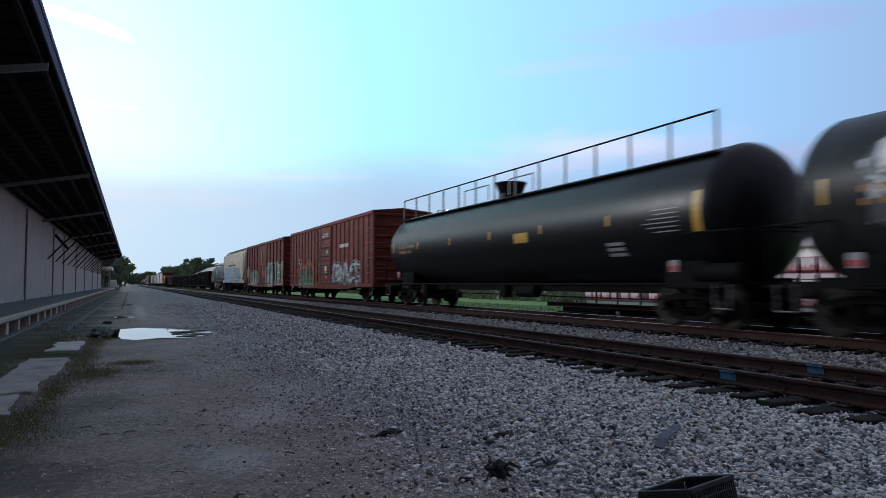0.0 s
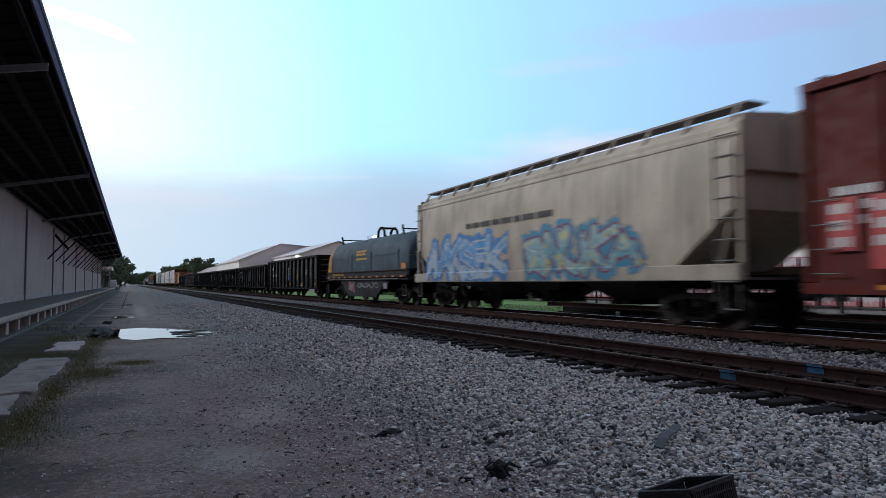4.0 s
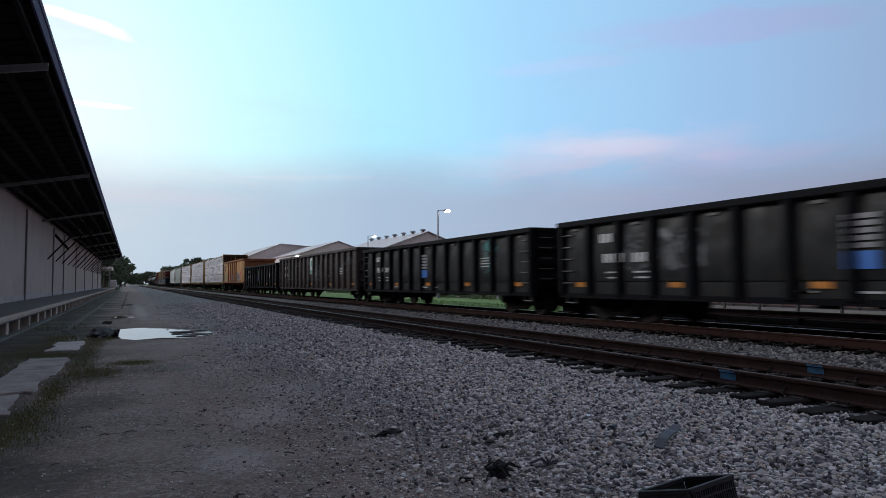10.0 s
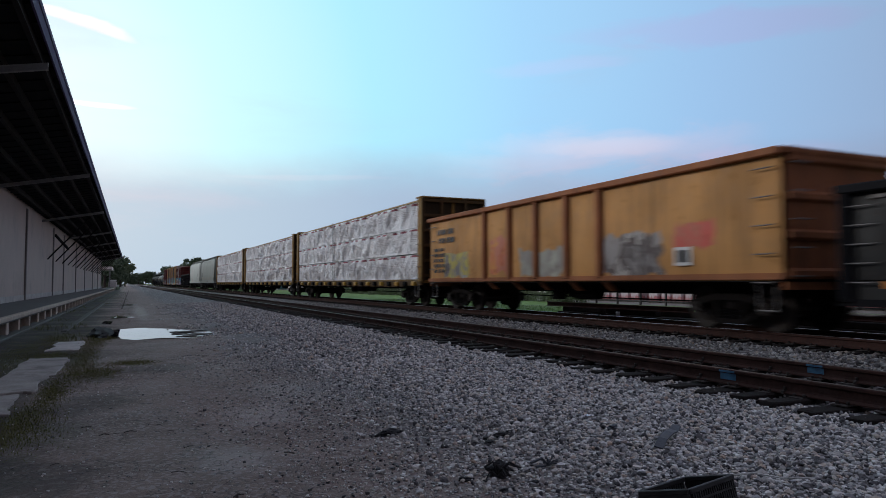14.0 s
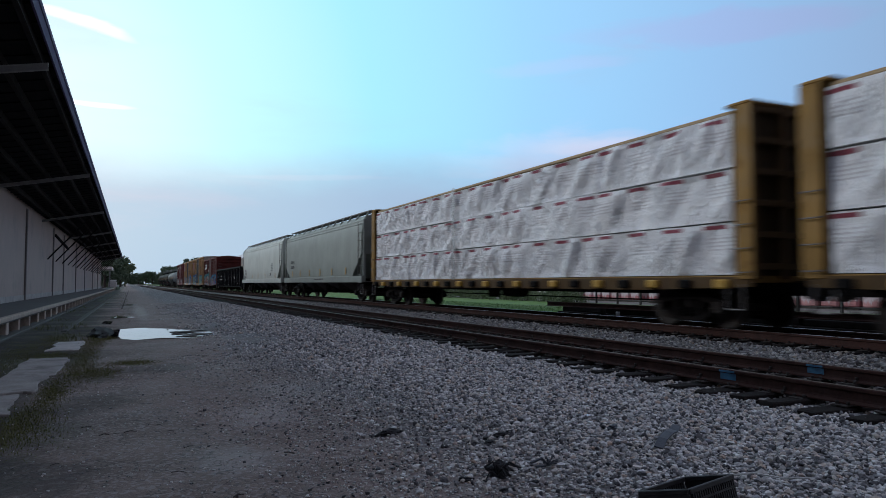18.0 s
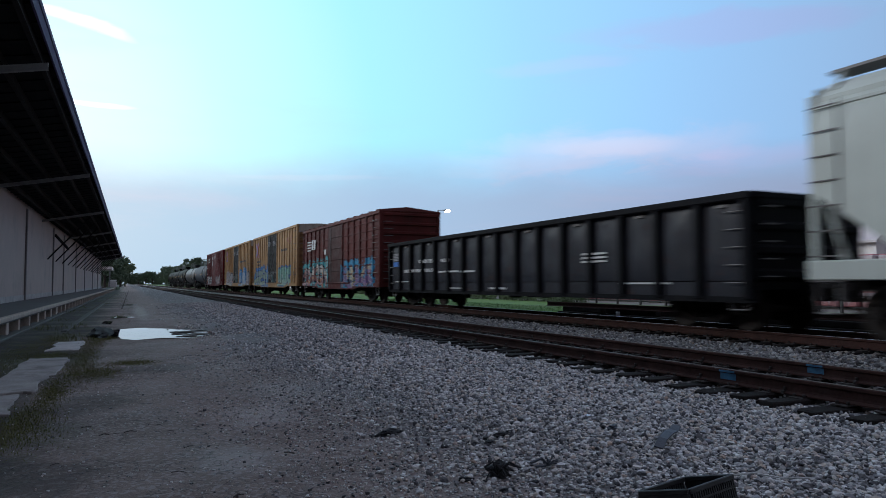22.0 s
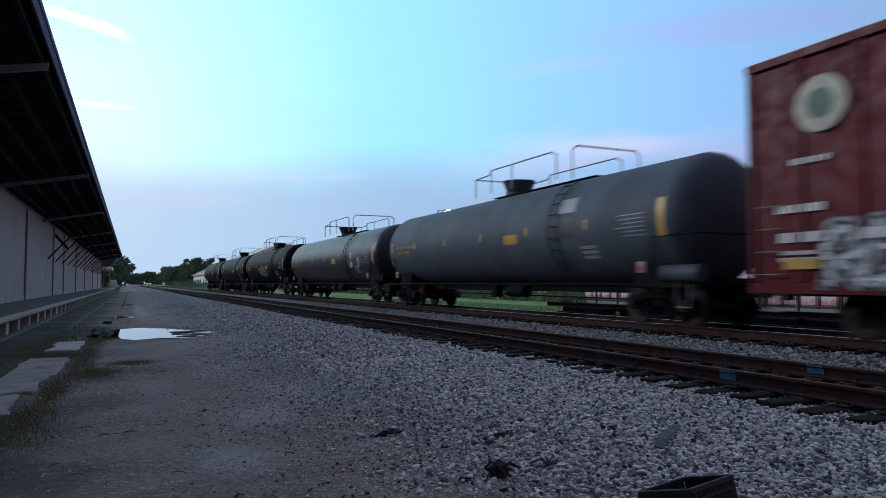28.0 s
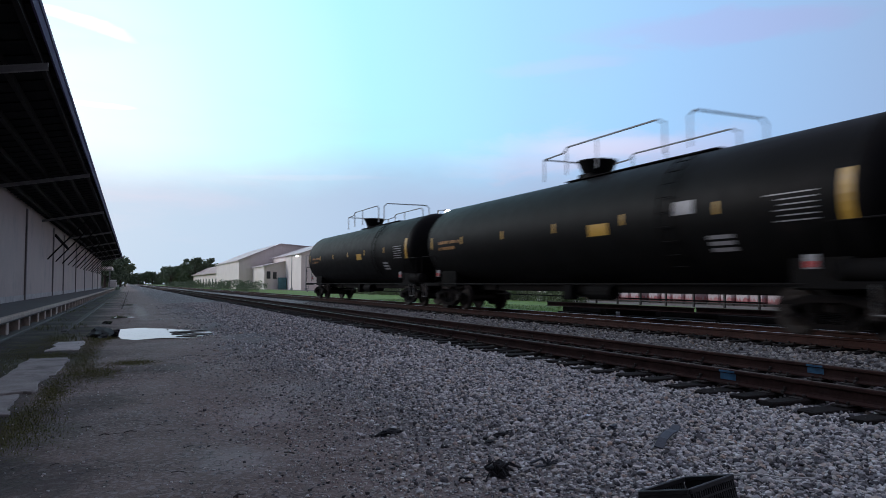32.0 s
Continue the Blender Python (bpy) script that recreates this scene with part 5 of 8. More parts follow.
def covered_hopper(front, back, eave, label, paint, bays=4, W=1.58, seed=0, ports=9):
    car, h = new_car("covered_hopper", front, back, label, "covered hopper car")
    floor = 1.25
    right = rounded_side(W, floor, eave, 0.16)
    b = h - 1.0
    mid_z = floor + (eave - floor) * 0.42

    def end_y(z):
        return h - 0.16 if z >= mid_z else h - 0.16 - 1.75 * (mid_z - z) / (mid_z - floor)
    rights = right + [(W - 0.45, eave + 0.28), (0.0, eave + 0.38)]
    n = len(rights)
    loop = rights + [(-x, z) for x, z in rights[-2::-1]]
    m = len(loop)
    pts = [(x, -end_y(z), z) for x, z in loop] + [(x, end_y(z), z) for x, z in loop]
    fs = [(i, i + 1, m + i + 1, m + i) for i in range(m - 1)] + [(m - 1, 0, m, 2 * m - 1)]
    for o in (0, m):
        fs += [(o + i, o + i + 1, o + m - 2 - i, o + m - 1 - i) for i in range(n - 2)] + [(o + n - 2, o + n - 1, o + n)]
    f = Form().add(pts, fs)
    part("hopper_body", f, paint, car, "", True)
    for s in (-1, 1):
        part("roof_lip", Form().box(s * (W - 0.2), s * (W - 0.13), -h + 0.1, h - 0.1, eave - 0.09, eave + 0.01, 0.01).box(s * (W - 0.13), s * (W - 0.06), -h + 0.1, h - 0.1, eave - 0.22, eave - 0.15, 0.01), paint, car)
        part("side_sill", Form().box(s * (W - 0.10), s * (W + 0.04), -h, h, 1.02, 1.36, 0.02), paint, car, "straight side sill of the hopper")
        y = s * h
        # posts and cage of the open end
        for sx in (-1, 1):
            x = sx * (W - 0.13)
            part("end_post", Form().box(x - 0.06, x + 0.06, y - s * 0.12, y, 1.05, eave + 0.05, 0.015), paint, car)
            part("end_brace", Form().rod((x, y - s * 0.7, 1.1), (x, y - s * 0.2, mid_z + 0.2), 0.05, 6), paint, car)
        part("end_sheet", Form().box(-W + 0.2, W - 0.2, y - s * 0.1, y - s * 0.06, eave - 0.9, eave + 0.2), paint, car)
        for sx in (-1, 1):
            x = sx * (W + 0.02)
            f = Form()
            for k in range(8):
                z = 1.0 + (eave - 1.2) * k / 7
                f.rod((x, y - s * 0.06, z), (x, y - s * 0.62, z), 0.016, 5)
            f.rod((x, y - s * 0.62, 0.6), (x, y - s * 0.62, eave - 0.1), 0.018, 5)
            part("ladder", f, M_RUNG, car, "steel ladder rungs")
        part("end_platform", Form().box(-1.4, 1.4, y - s * 0.7, y + s * 0.05, 1.04, 1.09), M_RUNG, car, "end walkway grating")
        part("brake_stand", Form().rod((0.6, y - s * 0.1, 1.1), (0.6, y - s * 0.1, 2.0), 0.05, 8).spin([(y - s * 0.02, 0.22), (y + s * 0.02, 0.24), (y + s * 0.02, 0.21), (y - s * 0.02, 0.19)], 16, 0.6, 2.0), M_RUNG, car, "hand brake wheel and post")
        stirrup(car, s * (h - 0.3))
        # running boards each side of the roof
        part("running_board", Form().box(s * 0.62, s * 1.12, -h + 0.15, h - 0.15, eave + 0.47, eave + 0.52), M_RUNG, car, "dark grating running board on the roof")
    for i in range(ports + 4):
        y = -h + 0.4 + (2 * h - 0.8) * i / (ports + 3)
        f = Form()
        for s in (-1, 1):
            f.rod((s * 1.1, y, eave + 0.45), (s * 1.32, y, eave + 0.10), 0.04, 5).rod((s * 0.65, y, eave + 0.45), (s * 0.6, y, eave + 0.2), 0.03, 5)
        part("board_bracket", f, paint, car)
    part("hatch", Form().box(-0.34, 0.34, -h + 1.2, h - 1.2, eave + 0.36, eave + 0.52, 0.05), paint, car, "long trough hatch cover")
    # discharge chutes
    for k in range(bays):
        y = -b + 2.2 + (2 * b - 4.4) * (k + 0.5) / bays
        w = (2 * b - 4.4) / bays * 0.5
        part("chute", Form().add([(x, a, z) for x, z, aa in ((-1.3, 1.3, w), (1.3, 1.3, w), (0.45, 0.52, 0.32), (-0.45, 0.52, 0.32)) for a in (y - aa, y + aa)],
                                 [(0, 2, 4, 6), (1, 7, 5, 3), (0, 1, 3, 2), (2, 3, 5, 4), (4, 5, 7, 6), (6, 7, 1, 0)]), M_STEEL, car, "dark sloping discharge chute")
        part("outlet_gate", Form().box(-0.6, 0.6, y - 0.4, y + 0.4, 0.42, 0.54, 0.02).rod((-0.75, y, 0.48), (0.75, y, 0.48), 0.05, 8), M_FRAME, car, "black outlet gate")
    running_gear(car, h, 1.75, sill_z=0.85, reach=h + 0.3)

    def skin(y, z):
        t = max(0.0, min(1.0, (z - floor) / (eave - floor)))
        return -(W + 0.046) if z < 1.39 else -(W - 0.16 * (2 * t - 1) ** 4 * (1.0 if t > 0.5 else 0.25)) - 0.012
    SIDES[car.name] = (skin, lambda y: 1.03)
    return car, h


def wrap_material():
    """White lumber wrap: creased sheet with fine print and red bands."""
    n = Nodes("white_lumber_wrap")
    x, y, z = n.xyz()
    fold = n.noise(1.3, 6, 0.62, n.scaled(1, 1, 0.6), 1.2)
    fine = n.noise(7.0, 5, 0.6, None, 0.8)
    crease = n.math("POWER", n.math("ABSOLUTE", n.math("SUBTRACT", n.noise(1.1, 5, 0.6, n.scaled(1, 1.6, 0.45), 2.0), 0.5)), 0.5)
    col = n.mix(n.step(fold, 0.3, 0.7), (0.84, 0.85, 0.86), (0.96, 0.96, 0.96))
    cell = n.math("FRACT", n.math("MULTIPLY", y, 0.82))
    row = n.math("FRACT", n.math("MULTIPLY", n.math("SUBTRACT", z, 1.16), 0.917))
    band = n.math("MULTIPLY", n.math("MULTIPLY", n.step(row, 0.79, 0.805), n.step(row, 0.865, 0.88, 1, 0)), n.math("MULTIPLY", n.step(cell, 0.35, 0.37), n.step(cell, 0.85, 0.87, 1, 0)))
    col = n.mix(n.math("MULTIPLY", band, 0.95), col, (0.28, 0.01, 0.04))
    text = n.math("MULTIPLY", n.math("MULTIPLY", n.step(row, 0.35, 0.37), n.step(row, 0.68, 0.7, 1, 0)), n.math("MULTIPLY", n.step(cell, 0.2, 0.22), n.step(cell, 0.8, 0.82, 1, 0)))
    text = n.math("MULTIPLY", text, n.step(n.math("FRACT", n.math("MULTIPLY", row, 14.0)), 0.5, 0.6))
    col = n.mix(n.math("MULTIPLY", text, 0.28), col, (0.22, 0.15, 0.16))
    return n.done(col, n.step(fine, 0.3, 0.7, 0.3, 0.55), 0.0, n.math("ADD", n.math("MULTIPLY", fold, 2.6), n.math("ADD", fine, n.math("MULTIPLY", crease, 1.6))), 0.75, 0.14)


M_WRAP = wrap_material()
M_CBEAM = car_paint("mustard_centerbeam_paint", (0.25, 0.145, 0.04), 0.6, 0.5, 0.5)
M_SILLBROWN = car_paint("stained_brown_sill", (0.085, 0.052, 0.022), 0.7, 0.6, 0.5)
# dark plate colour stands for the shade in the open, recessed end
M_ENDDARK = car_paint("shade_dark_bulkhead_paint", (0.035, 0.024, 0.012), 0.7, 0.5, 0.5)
M_LUMBER = plain("raw_lumber_edge", (0.36, 0.26, 0.14), 0.8, 0, 0.3, 8, 0.3)


def centerbeam(front, back, top, label, seed):
    car, h = new_car("centerbeam_car", front, back, label, "centerbeam flatcar")
    rng = random.Random(seed)
    part("deck", Form().box(-1.42, 1.42, -h, h, 0.98, 1.12, 0.02), M_CBEAM, car, "mustard steel deck")
    for s in (-1, 1):
        part("side_sill", Form().cut([(-h, 1.10), (-h, 0.90), (-h + 3, 0.82), (h - 3, 0.82), (h, 0.90), (h, 1.10)], s * 1.36, s * 1.45), M_SILLBROWN, car)
        part("strap", Form().box(s * 1.475, s * 1.482, 2.0, 2.12, 1.1, top), M_GREY, car, "grey strap over the load")
        for i in range(22):
            y = -h + 0.7 + (2 * h - 1.4) * i / 21
            part("winch", Form().box(s * 1.38, s * 1.56, y - 0.17, y + 0.17, 0.86, 1.05, 0.03), M_FRAME if i % 2 else M_YELLOW, car, "strap winch under the deck edge")
        y = s * h
        part("bulkhead", Form().box(-1.45, 1.45, y - s * 0.06, y - s * 0.02, 1.1, top), M_ENDDARK, car, "end bulkhead darkened like a deep shaded recess")
        f = Form()
        for x in (-1.40, -0.55, 0.55, 1.40):
            f.box(x - 0.06, x + 0.06, y - s * 0.04, y + s * 0.12, 1.05, top + (0.06 if abs(x) < 1 else 0), 0.015)
        for k in range(6):
            z = 1.3 + (top - 1.4) * k / 5
            f.box(-1.42, 1.42, y - s * 0.03, y + s * 0.10, z - 0.06, z + 0.06, 0.01)
        part("bulkhead_frame", f, M_SILLBROWN, car)
        part("bulkhead_cap", Form().box(-1.48, 1.48, y - s * 0.55, y + s * 0.10, top, top + 0.07, 0.02), M_CBEAM, car)
        part("bulkhead_side", Form().box(-1.48, -1.40, y - s * 0.32, y + s * 0.10, 1.05, top, 0.01).box(1.40, 1.48, y - s * 0.32, y + s * 0.10, 1.05, top, 0.01), M_CBEAM, car)
        stirrup(car, s * (h - 0.35))
        ladder(car, -1.48, s * (h - 0.14), 1.2, 2.6, 0.3, 4)
    part("center_beam", Form().box(-0.06, 0.06, -h, h, 1.1, top - 0.05).box(-0.35, 0.35, -h, h, top - 0.10, top + 0.02, 0.02), M_CBEAM, car, "steel center beam")
    # wrapped bundles: three tiers
    ny = 5
    length = (2 * h - 0.9) / ny
    tier = (top - 0.10 - 1.14) / 3
    for s in (-1, 1):
        for k in range(3):
            for i in range(ny):
                y0 = -h + 0.45 + i * length
                z0 = 1.14 + k * tier
                b = lumber_pack(rng, length - 0.015, tier - rng.uniform(0.012, 0.05))
                ob = part("lumber_pack", b, M_WRAP, car, "lumber bundle in creased white wrap with red bands")
                ob.matrix_basis = pose(s * (0.74 + rng.uniform(0.0, 0.03)), y0 + length / 2, z0)
        part("bearing_board", Form().box(s * 0.12, s * 1.33, -h + 0.5, h - 0.5, 1.12, 1.138), M_LUMBER, car)
    part("top_boards", Form().box(-1.36, 1.36, -h + 0.5, h - 0.5, top - 0.10, top - 0.03, 0.01), M_LUMBER, car, "bare lumber edge along the top of the load")
    running_gear(car, h, 2.1, reach=h + 0.4)
    return car, h


def lumber_pack(rng, length, height):
    """A bundle with a loose, creased skin on its long sides."""
    nx, nz = 52, 9
    W = 0.62
    off = rng.uniform(0, 100)
    pts, f = [], []
    for s in (-1, 1):
        for j in range(nz + 1):
            for i in range(nx + 1):
                y = -length / 2 + length * i / nx
                z = height * j / nz
                edge = min(1.0, min(i, nx - i) / 1.0) * min(1.0, min(j, nz - j) / 1.0)
                d = 0.19 * noise.noise((y * 1.5 + off + z * 0.8, z * 0.8, s * 5.0)) + 0.20 * abs(noise.noise((y * 3.4 + off + z * 2.2, z * 0.9, s * 9.0))) - 0.06
                pts.append((s * (W + d * edge + 0.02), y, z + (0.02 * noise.noise((y * 1.2 + off, s, 2.0)) if j == nz else 0)))
    n = (nx + 1) * (nz + 1)
    for j in range(nz):
        for i in range(nx):
            a = j * (nx + 1) + i
            f.append((a, a + nx + 1, a + nx + 2, a + 1))
            f.append((n + a, n + a + 1, n + a + nx + 2, n + a + nx + 1))
    top_a = nz * (nx + 1)
    for i in range(nx):
        f.append((top_a + i, n + top_a + i, n + top_a + i + 1, top_a + i + 1))
        f.append((i, i + 1, n + i + 1, n + i))
    for i in (0, nx):
        for j in range(nz):
            a, b = j * (nx + 1) + i, (j + 1) * (nx + 1) + i
            f.append((a, n + a, n + b, b) if i == 0 else (a, b, n + b, n + a))
    return Form().add(pts, f).mesh("lumber_pack", True)


def coil_car(front, back, label):
    car, h = new_car("coil_car", front, back, label, "coil car")
    hood = car_paint("blue_grey_hood_paint", (0.06, 0.09, 0.115), 0.7, 0.25, 0.3)
    ends = car_paint("orange_yellow_hood_end", (0.42, 0.21, 0.08), 0.6, 0.2, 0.3)
    body = car_paint("dark_coil_car_frame", (0.032, 0.031, 0.034), 0.7, 0.4, 0.4, [(1.15, 2.25, 0.56, 1.08, 0.4, 3, ((0.38, 0.06, 0.06), (0.30, 0.10, 0.10), (0.42, 0.08, 0.08), (0.3, 0.3, 0.3)))])
    W, top, z0 = 1.45, 3.35, 1.62
    right = [(W, z0), (W, 2.35), (W - 0.03, 2.62), (W - 0.14, 2.90), (W - 0.34, 3.14), (W - 0.62, 3.29), (0.5, top), (0.0, top + 0.02)]
    prof = right + [(-x, z) for x, z in right[-2::-1]]
    e = 1.1
    part("hood", Form().sweep(prof, -h + e, h - e), hood, car, "blue-grey rounded steel hood", True)
    for s in (-1, 1):
        pts, fs, m = [], [], len(prof)
        for k in range(7):
            a = k / 6
            d = math.cos(a * math.pi / 2 * 0.92)
            pts += [(x * (0.93 + 0.07 * d), s * (h - e + e * 0.95 * math.sin(a * math.pi / 2)), z0 + (z - z0) * (0.62 + 0.38 * d)) for x, z in prof]
        for k in range(6):
            fs += [(k * m + i, k * m + i + 1, k * m + m + i + 1, k * m + m + i) for i in range(m - 1)]
        f = Form().add(pts, fs + [tuple(range(6 * m, 7 * m))])
        part("hood_end", f, ends if s > 0 else hood, car, "rounded orange-yellow end of the hood" if s > 0 else "rounded grey end of the hood", True)
        part("end_deck", Form().box(-1.45, 1.45, s * (h - 1.3), s * h, 1.12, 1.30, 0.02), body, car)
        part("end_rail", Form().path([(-1.4, s * (h - 0.06), 1.2), (-1.4, s * (h - 0.06), 2.2), (1.4, s * (h - 0.06), 2.2), (1.4, s * (h - 0.06), 1.2)], 0.02, 6), M_RUNG, car)
        part("corner_plate", Form().box(-1.475, -1.465, s * (h - 0.75), s * (h - 0.25), z0, z0 + 0.25), M_ORANGE, car)
        part("side_frame", Form().cut([(-h, 1.62), (-h, 1.20), (-h + 2.7, 1.12), (-h + 4.3, 0.30), (h - 4.3, 0.30), (h - 2.7, 1.12), (h, 1.20), (h, 1.62)], s * 1.36, s * 1.44), body, car, "dark fish-bellied side frame with dim tags")
        part("side_chord", Form().box(s * 1.40, s * 1.53, -h, h, 1.24, 1.36, 0.02).box(s * 1.40, s * 1.50, -h, h, 1.54, 1.62, 0.02), body, car)
        for i in range(12):
            y = -h + 0.6 + (2 * h - 1.2) * i / 11
            part("reflector", Form().box(s * 1.531, s * 1.534, y - 0.14, y + 0.14, 1.26, 1.33), M_ORANGE, car)
        stirrup(car, s * (h - 0.3))
        part("walkway", Form().box(s * 1.36, s * 1.58, -h + 1, h - 1, 1.16, 1.20), M_RUNG, car)
    for y in (-h + e + 0.05, -1.6, 1.6, h - e - 0.05):
        f = Form()
        for s in (-1, 1):
            f.box(s * (W + 0.002), s * (W + 0.03), y - 0.05, y + 0.05, z0, 2.5)
        part("hood_band", f, hood, car)
    part("hood_seam", Form().box(-W - 0.02, -W + 0.02, -h + e, h - e, 2.30, 2.35).box(W - 0.02, W + 0.02, -h + e, h - e, 2.30, 2.35), hood, car)
    # lifting loop and stacking brackets on the roof
    f = Form()
    for x in (-0.35, 0.35):
        f.path([(x, -0.55, top - 0.03), (x, -0.45, top + 0.35), (x, -0.2, top + 0.5), (x, 0.2, top + 0.5), (x, 0.45, top + 0.35), (x, 0.55, top - 0.03)], 0.07, 6)
    f.rod((-0.35, 0, top + 0.5), (0.35, 0, top + 0.5), 0.06, 6)
    part("lifting_bracket", f, M_FRAME, car, "black lifting loop")
    for s in (-1, 1):
        y = s * (h - e - 0.6)
        part("stacking_bracket", Form().rod((-0.95, y, top - 0.22), (-1.05, y, top + 0.3), 0.05, 6).rod((0.95, y, top - 0.22), (1.05, y, top + 0.3), 0.05, 6).rod((-1.0, y, top + 0.12), (1.0, y, top + 0.12), 0.035, 6), M_FRAME, car)
    # company mark as plain shapes
    for k in range(3):
        y = 0.80 - k * 0.52
        part("painted_mark", Form().add([(-W - 0.006, y - a, z) for a, z in ((0.0, 2.40), (0.46, 2.40), (0.54, 2.49), (0.16, 2.50), (0.18, 2.56), (0.60, 2.57), (0.66, 2.66), (0.14, 2.66), (0.04, 2.56))] + [(-W - 0.002, y - a, z) for a, z in ((0.0, 2.40), (0.46, 2.40), (0.54, 2.49), (0.16, 2.50), (0.18, 2.56), (0.60, 2.57), (0.66, 2.66), (0.14, 2.66), (0.04, 2.56))],
                                        [tuple(range(9)), tuple(range(17, 8, -1))] + [(i, (i + 1) % 9, 9 + (i + 1) % 9, 9 + i) for i in range(9)]), M_YELLOW, car, "slanted yellow company mark")
    bar(car, "painted_mark", M_YELLOW, -W - 0.002, -0.95, 0.85, 2.17, 2.27, "yellow underline")
    scrawl(car, M_STEELGREY, -2.6, 0.6, 0.75, 1.0, 3, 61, x=-1.445)
    bar(car, "stencil", M_SILVER, -1.442, -3.9, -3.4, 0.72, 1.0)
    lines(car, M_YELLOW, -1.442, h - 3.4, h - 0.9, 1.52, 1, 0.2, 5)
    running_gear(car, h, 1.6, reach=h + 0.3)
    return car, h

# ---- spray paint on the cars ----


def spray_paint(name, low, high, line, halo, spread, edge=0.05, wear=0.3, accent=None, dim=0.74):
    """Sprayed letters: a two-tone fill, an outline and a soft border round it; bare outside."""
    n = Nodes(name)
    low, high, line, halo = ([c * dim for c in q] for q in (low, high, line, halo))
    at = n.t.nodes.new("ShaderNodeAttribute")
    at.attribute_name = "spray"
    d, k, v = n.xyz(at.outputs["Vector"])
    e = n.math("ADD", d, n.math("MULTIPLY", n.math("SUBTRACT", n.noise(5.0, 4, 0.6), 0.5), 0.09))
    patchy_ = n.noise(1.3, 4, 0.6)
    tone = n.math("ADD", n.math("ADD", v, n.math("MULTIPLY", n.math("SUBTRACT", patchy_, 0.5), 1.3)), n.math("MULTIPLY", n.math("SUBTRACT", k, 0.5), 0.7))
    col = n.mix(n.step(tone, 0.38, 0.62), low, high)
    col = n.mix(n.step(n.noise(3.0, 3, 0.5, None, 1.0), 0.56, 0.60, 0, 0.85), col, accent or halo)
    inline = n.math("MULTIPLY", n.step(e, -edge - 0.075, -edge - 0.06), n.step(e, -edge - 0.045, -edge - 0.03, 1, 0))
    col = n.mix(n.math("MULTIPLY", inline, n.step(n.noise(2.0, 2), 0.45, 0.55, 0, 0.8)), col, [min(1.0, 1.25 * c + 0.08) for c in high])
    inner = n.math("ABSOLUTE", n.math("SUBTRACT", n.noise(2.1, 2, 0.45, n.scaled(1, 1, 0.8), 0.8), 0.5))
    col = n.mix(n.step(inner, 0.008, 0.022, 0.85, 0), col, line)
    col = n.mix(n.step(e, -edge - 0.01, -edge + 0.01), col, line)
    col = n.mix(n.step(e, 0.0, 0.025), col, halo)
    runs = n.noise(1.0, 5, 0.65, n.scaled(5.0, 5.0, 0.35))
    col = n.mix(n.step(runs, 0.5, 0.72, 0, 0.35), col, (0.06, 0.05, 0.045))
    fade = n.math("ADD", e, n.math("MULTIPLY", n.math("SUBTRACT", n.noise(2.2, 3, 0.5, n.scaled(1, 1.4, 0.7), 1.0), 0.5), spread * 3.0))
    cover = n.math("MULTIPLY", n.step(fade, spread * 0.55, spread * 0.8, 1, 0), n.step(n.noise(4.0, 6, 0.7), 0.54, 0.66, 1, 1 - wear))
    n.put(n.bsdf.inputs["Alpha"], cover)
    return n.done(col, 0.55, 0.0, n.noise(20, 3), 0.08, 0.01, 0.16)


SHAPES = (((((0.1, 0), (0.1, 0.75), (0.35, 1), (0.7, 0.95), (0.75, 0.6), (0.3, 0.5), (0.8, 0)),)), ((((0.9, 0.85), (0.5, 1), (0.1, 0.75), (0.5, 0.5), (0.9, 0.25), (0.5, 0), (0.1, 0.15)),)),
          ((((0.1, 1), (0.1, 0.3), (0.4, 0), (0.8, 0.2), (0.9, 1)),)), ((((0.5, 0), (0.12, 0.35), (0.15, 0.8), (0.5, 1), (0.88, 0.7), (0.85, 0.25), (0.5, 0)),)),
          ((((0.1, 0), (0.45, 1), (0.9, 0)), ((0.3, 0.4), (0.75, 0.45)))), ((((0.1, 0), (0.15, 1)), ((0.85, 1), (0.2, 0.5), (0.9, 0)))),
          ((((0.9, 0.95), (0.1, 0.9), (0.15, 0.05), (0.9, 0.1)), ((0.15, 0.5), (0.7, 0.55)))), ((((0.1, 0), (0.15, 0.95), (0.8, 0.1), (0.9, 1)),)))


